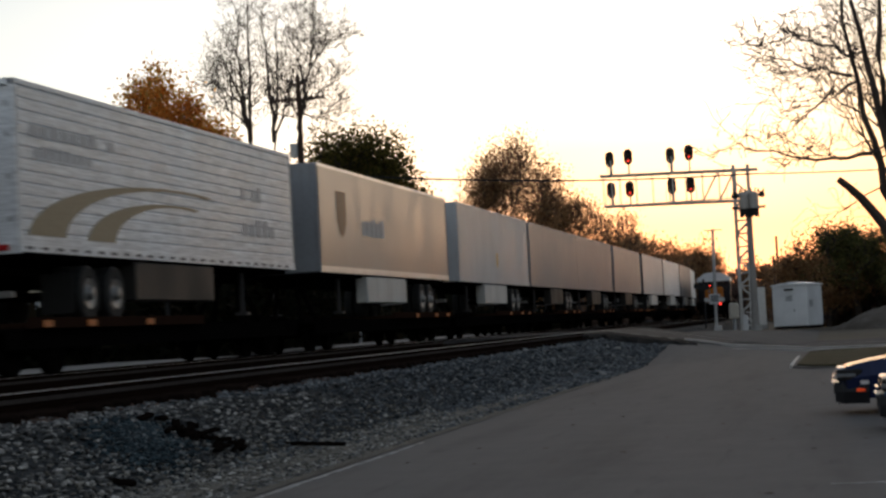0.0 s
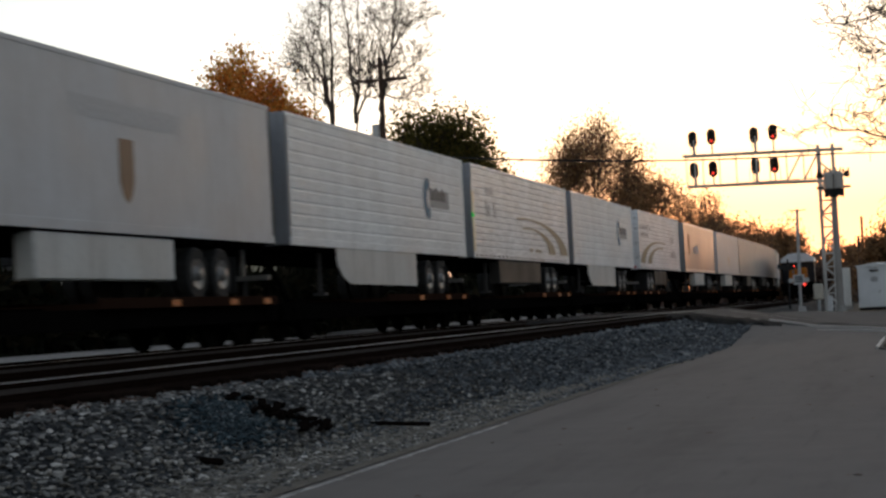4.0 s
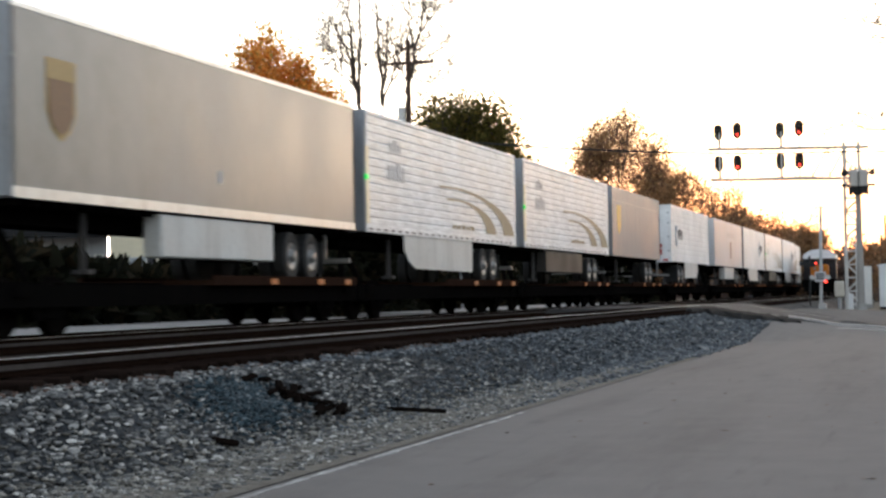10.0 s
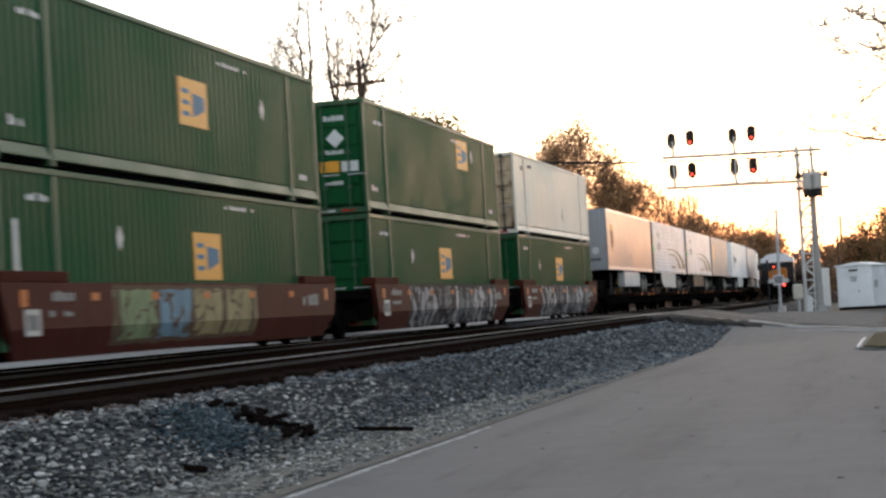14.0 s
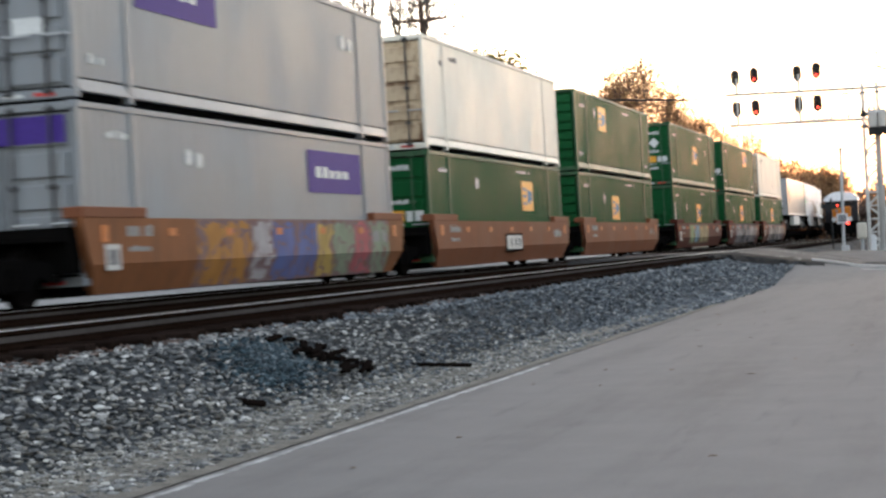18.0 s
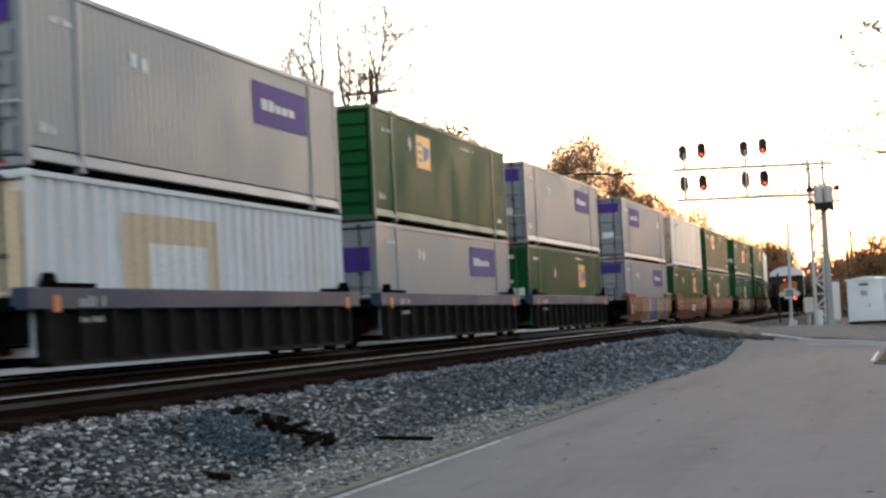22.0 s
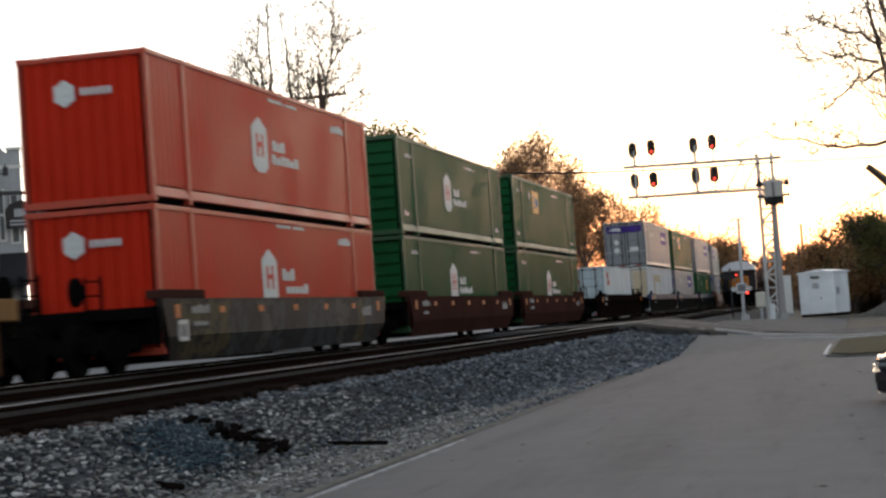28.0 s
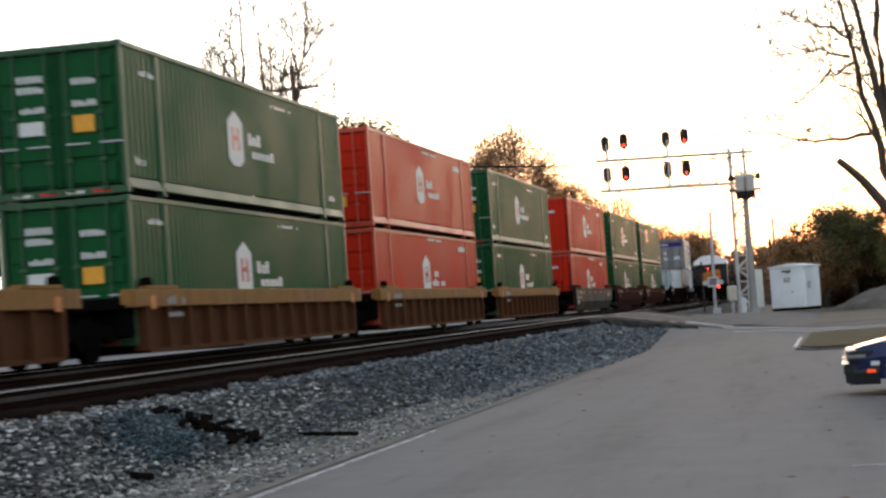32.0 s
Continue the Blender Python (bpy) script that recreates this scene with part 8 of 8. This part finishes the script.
def window(parent, at, w, h, shutters=True, pane=None):
    bm = bmesh.new()
    box(bm, -w / 2, w / 2, -0.04, 0.02, 0, h)
    f = part("window", bm, TRIM, parent, at=at)
    for k in (0, 1):
        bm = bmesh.new()
        box(bm, -w / 2 + 0.07, w / 2 - 0.07, -0.055, -0.045, 0.07 + k * h / 2, h / 2 - 0.03 + k * h / 2)
        part("pane", bm, pane or GLASS, f)
    if shutters:
        for s in (-1, 1):
            bm = bmesh.new()
            box(bm, s * (w / 2 + 0.24) - 0.2, s * (w / 2 + 0.24) + 0.2, -0.07, 0.0, 0, h)
            part("shutter", bm, SHUTTER, f, "dark louvred shutter")
    return f


house = thing("house", "two-storey cream clapboard house with a brown shingle roof", "house", at=pose(-36.8, 80, 0.6, 0, 0, -2))
bm = bmesh.new()
box(bm, 0, 11.6, 0, 8, 0, 6.76)
wall = part("wall", bm, CREAM, house)
for k in range(26):
    part("clapboard", shared("clapboard", lambda q: prism(q, [(-0.03, 0), (-0.005, 0.25), (0.01, 0.25), (0.01, 0)], "x", -0.01, 11.61)), CREAM, wall, at=pose(0, 0, k * 0.26))
    part("clapboard", shared("clapboard_end", lambda q: prism(q, [(0.03, 0), (0.005, 0.25), (-0.01, 0.25), (-0.01, 0)], "y", 0, 8)), CREAM, wall, at=pose(11.6, 0, k * 0.26))
bm = bmesh.new()
prism(bm, [(0, 6.75), (8, 6.75), (4, 8.6)], "x", 0.02, 11.58)
part("gable_wall", bm, CREAM, house)
bm = bmesh.new()
prism(bm, [(-0.5, 6.62), (-0.5, 6.74), (4, 8.75), (8.5, 6.74), (8.5, 6.62), (4, 8.62)], "x", -0.4, 12.0)
part("roof", bm, SHINGLE, house)
bm = bmesh.new()
box(bm, -0.4, 12.0, -0.56, -0.46, 6.5, 6.74)
part("eave_board", bm, TRIM, house)
bm = bmesh.new()
prism(bm, [(-0.5, 6.6), (-0.5, 6.76), (4, 8.78), (8.5, 6.76), (8.5, 6.6), (4, 8.56)], "x", 12.0, 12.06)
part("rake_board", bm, TRIM, house)
bm = bmesh.new()
box(bm, 9.2, 10.0, 3.6, 4.3, 8.4, 9.6)
part("chimney", bm, BRICK, house)
for x in (1.42, 10.27):
    for z in (5.1, 1.6):
        window(house, pose(x, -0.02, z), 0.9, 1.48, True, SKY_PANE)
for y in (1.8, 5.6):
    for z in (5.0, 1.6):
        window(house, pose(11.6, y, z, 0, 0, 90), 0.8, 1.45, True, SKY_PANE)

shop = thing("gabled_building", "pale grey stucco building with a stepped and curved parapet", "building", at=pose(-27.7, 60, 1.1, 0, 0, 24.8))
STUCCO = painted("grey_stucco", (0.36, 0.365, 0.37), 0.8, 0, 0.35, (0.15, 0.14, 0.13), 0.35)
bm = bmesh.new()
box(bm, -14, 0, 0.3, 9, -0.7, 7.4)
part("wall", bm, STUCCO, shop)
bm = bmesh.new()
outl = [(-14, -0.7), (0, -0.7), (0, 7.5), (-0.42, 7.5), (-0.44, 7.4), (-0.55, 7.5), (-0.68, 7.72), (-0.8, 8.05), (-1.1, 8.42), (-1.18, 8.42), (-1.32, 8.25), (-1.5, 8.3), (-1.52, 7.7), (-1.75, 7.75), (-2.05, 8.0), (-2.07, 8.4), (-4.0, 8.4), (-4.2, 7.2), (-14, 7.2)]
prism(bm, outl, "y", 0.0, 0.3)
part("parapet_front", bm, STUCCO, shop)
for a, b, z in ((-0.46, 0.05, 7.5), (-1.22, -1.06, 8.43), (-1.55, -1.3, 8.31), (-4.1, -2.02, 8.4)):
    bm = bmesh.new()
    box(bm, a, b, -0.06, 0.36, z, z + 0.1)
    part("coping", bm, TRIM, shop)
for x, z, w, h in ((-2.75, 4.75, 0.46, 2.1), (-2.05, 4.65, 0.46, 2.0), (-1.42, 4.55, 0.46, 1.95), (-0.72, 4.35, 0.28, 1.8), (-0.28, 4.25, 0.34, 1.7)):
    window(shop, pose(x, -0.02, z), w, h, False, DIM_PANE)
    window(shop, pose(x, -0.02, 0.6), w, 1.6, False, DIM_PANE)
bm = bmesh.new()
prism(bm, [(0.0, 3.95), (-1.3, 3.0), (-1.3, 2.8), (0.0, 2.8)], "x", -14, 0.1)
part("awning", bm, plain("black_awning", (0.012, 0.012, 0.013), 0.8), shop, "black canvas awning")
bm = bmesh.new()
box(bm, -4.2, 0.05, -0.05, 0.0, 6.85, 6.97)
part("cornice", bm, TRIM, shop)

hanging_sign = thing("hanging_sign", "dark arched sign board hung from an iron bracket", "sign", at=pose(-27.7, 60, 1.1, 0, 0, 24.8) @ pose(0, -0.45, 0))
SIGN_DARK = plain("dark_sign_board", (0.02, 0.015, 0.014), 0.5)
bm = bmesh.new()
prism(bm, [(-0.6, 4.75), (0.45, 4.75), (0.45, 5.4), (0.28, 5.6), (-0.07, 5.72), (-0.42, 5.6), (-0.6, 5.4)], "y", -0.04, 0.04)
board = part("board", bm, SIGN_DARK, hanging_sign)
bm = bmesh.new()
bevelled(bm, -0.3, 0.1, -0.055, -0.04, 5.15, 5.42, 0.005)
part("sign_picture", bm, INK_GREYISH, board)
for z in (4.98, 4.86):
    bm = bmesh.new()
    box(bm, -0.45, 0.3, -0.05, -0.04, z, z + 0.06)
    part("lettering", bm, INK_GREYISH, board)
bar(hanging_sign, "bracket", (-1.1, 0, 5.95), (0.75, 0, 5.92), 0.035, BLACK, 6)
for x in (-0.45, 0.3):
    bar(hanging_sign, "hanger", (x, 0, 5.5), (x, 0, 5.95), 0.015, BLACK, 6)
bar(hanging_sign, "wall_stay", (-0.8, 0.5, 5.95), (-0.8, 0.0, 5.95), 0.03, BLACK, 6)

service_pole = thing("utility_pole", "slim dark service pole with two transformers before the stucco building", "utility pole", at=pose(-27.7, 60, 1.1, 0, 0, 24.8) @ pose(-0.92, -0.8, -0.8))
bar(service_pole, "pole", (0, 0, 0), (0, 0, 8.0), 0.06, BARK, 8)
bar(service_pole, "crossarm", (-0.2, 0, 6.8), (1.55, 0, 6.75), 0.035, BARK, 6)
for x, z in ((-0.12, 7.75), (0.42, 7.5)):
    bar(service_pole, "transformer", (x, -0.05, z - 0.16), (x, -0.05, z + 0.14), 0.09, ALU_DARK, 10)
    bar(service_pole, "bushing", (x, -0.05, z + 0.14), (x, -0.05, z + 0.24), 0.025, ALU_DARK, 6)
bar(service_pole, "bracket", (0, 0, 7.45), (0.42, -0.02, 7.4), 0.025, ALU_DARK, 6)

# lit canopy between the house and the bridge
canopy = thing("street_frame", "grey steel street frame with two glowing lamps", "street lights", at=pose(-27.6, 98, 0.6))
for x in (0, 3.0):
    bar(canopy, "post", (x, 0, 0), (x, 0, 9.2 - x * 0.25), 0.14 if x == 0 else 0.08, GALV, 8)
bar(canopy, "beam", (0, 0, 9.2), (5.6, 0, 7.4), 0.09, GALV, 8)
bar(canopy, "lower_beam", (0, 0, 8.3), (5.6, 0, 6.7), 0.07, GALV, 8)
for k in range(5):
    bar(canopy, "lace", (k * 1.1, 0, 9.1 - k * 0.35), (k * 1.1 + 0.6, 0, 8.1 - k * 0.3), 0.04, GALV, 6)
LAMP = plain("warm_lamp", (1.0, 0.5, 0.16), 0.4, 0, 4.0)
for x, z in ((2.0, 7.4), (3.9, 7.1)):
    bm = bmesh.new()
    bmesh.ops.create_icosphere(bm, subdivisions=2, radius=0.16)
    part("lamp_globe", bm, LAMP, canopy, "glowing warm lamp", at=pose(x, -0.1, z))
    bar(canopy, "lamp_arm", (x, 0, z + 0.1), (x, 0, z + 0.75), 0.03, GALV, 6)


def motions():
    """The train rolls away from the lens at a steady pace and leans into the bend."""
    for ob, start, up in MOVERS:
        times = [t for t, s in RUN]
        extra = [t for t in range(1, 32) if start + run_at(t) > BEND_AT - 18 and t not in times]
        rows = []
        for t in sorted(times + extra):
            s = start + run_at(t)
            x, y, a = on_line(s, TRAIN_X)
            x1, y1, a1 = on_line(s + 8.0, TRAIN_X)
            rows.append((t, pose(x, y, up, 0, 0, (a + a1) / 2)))
        walk(ob, rows)


motions()
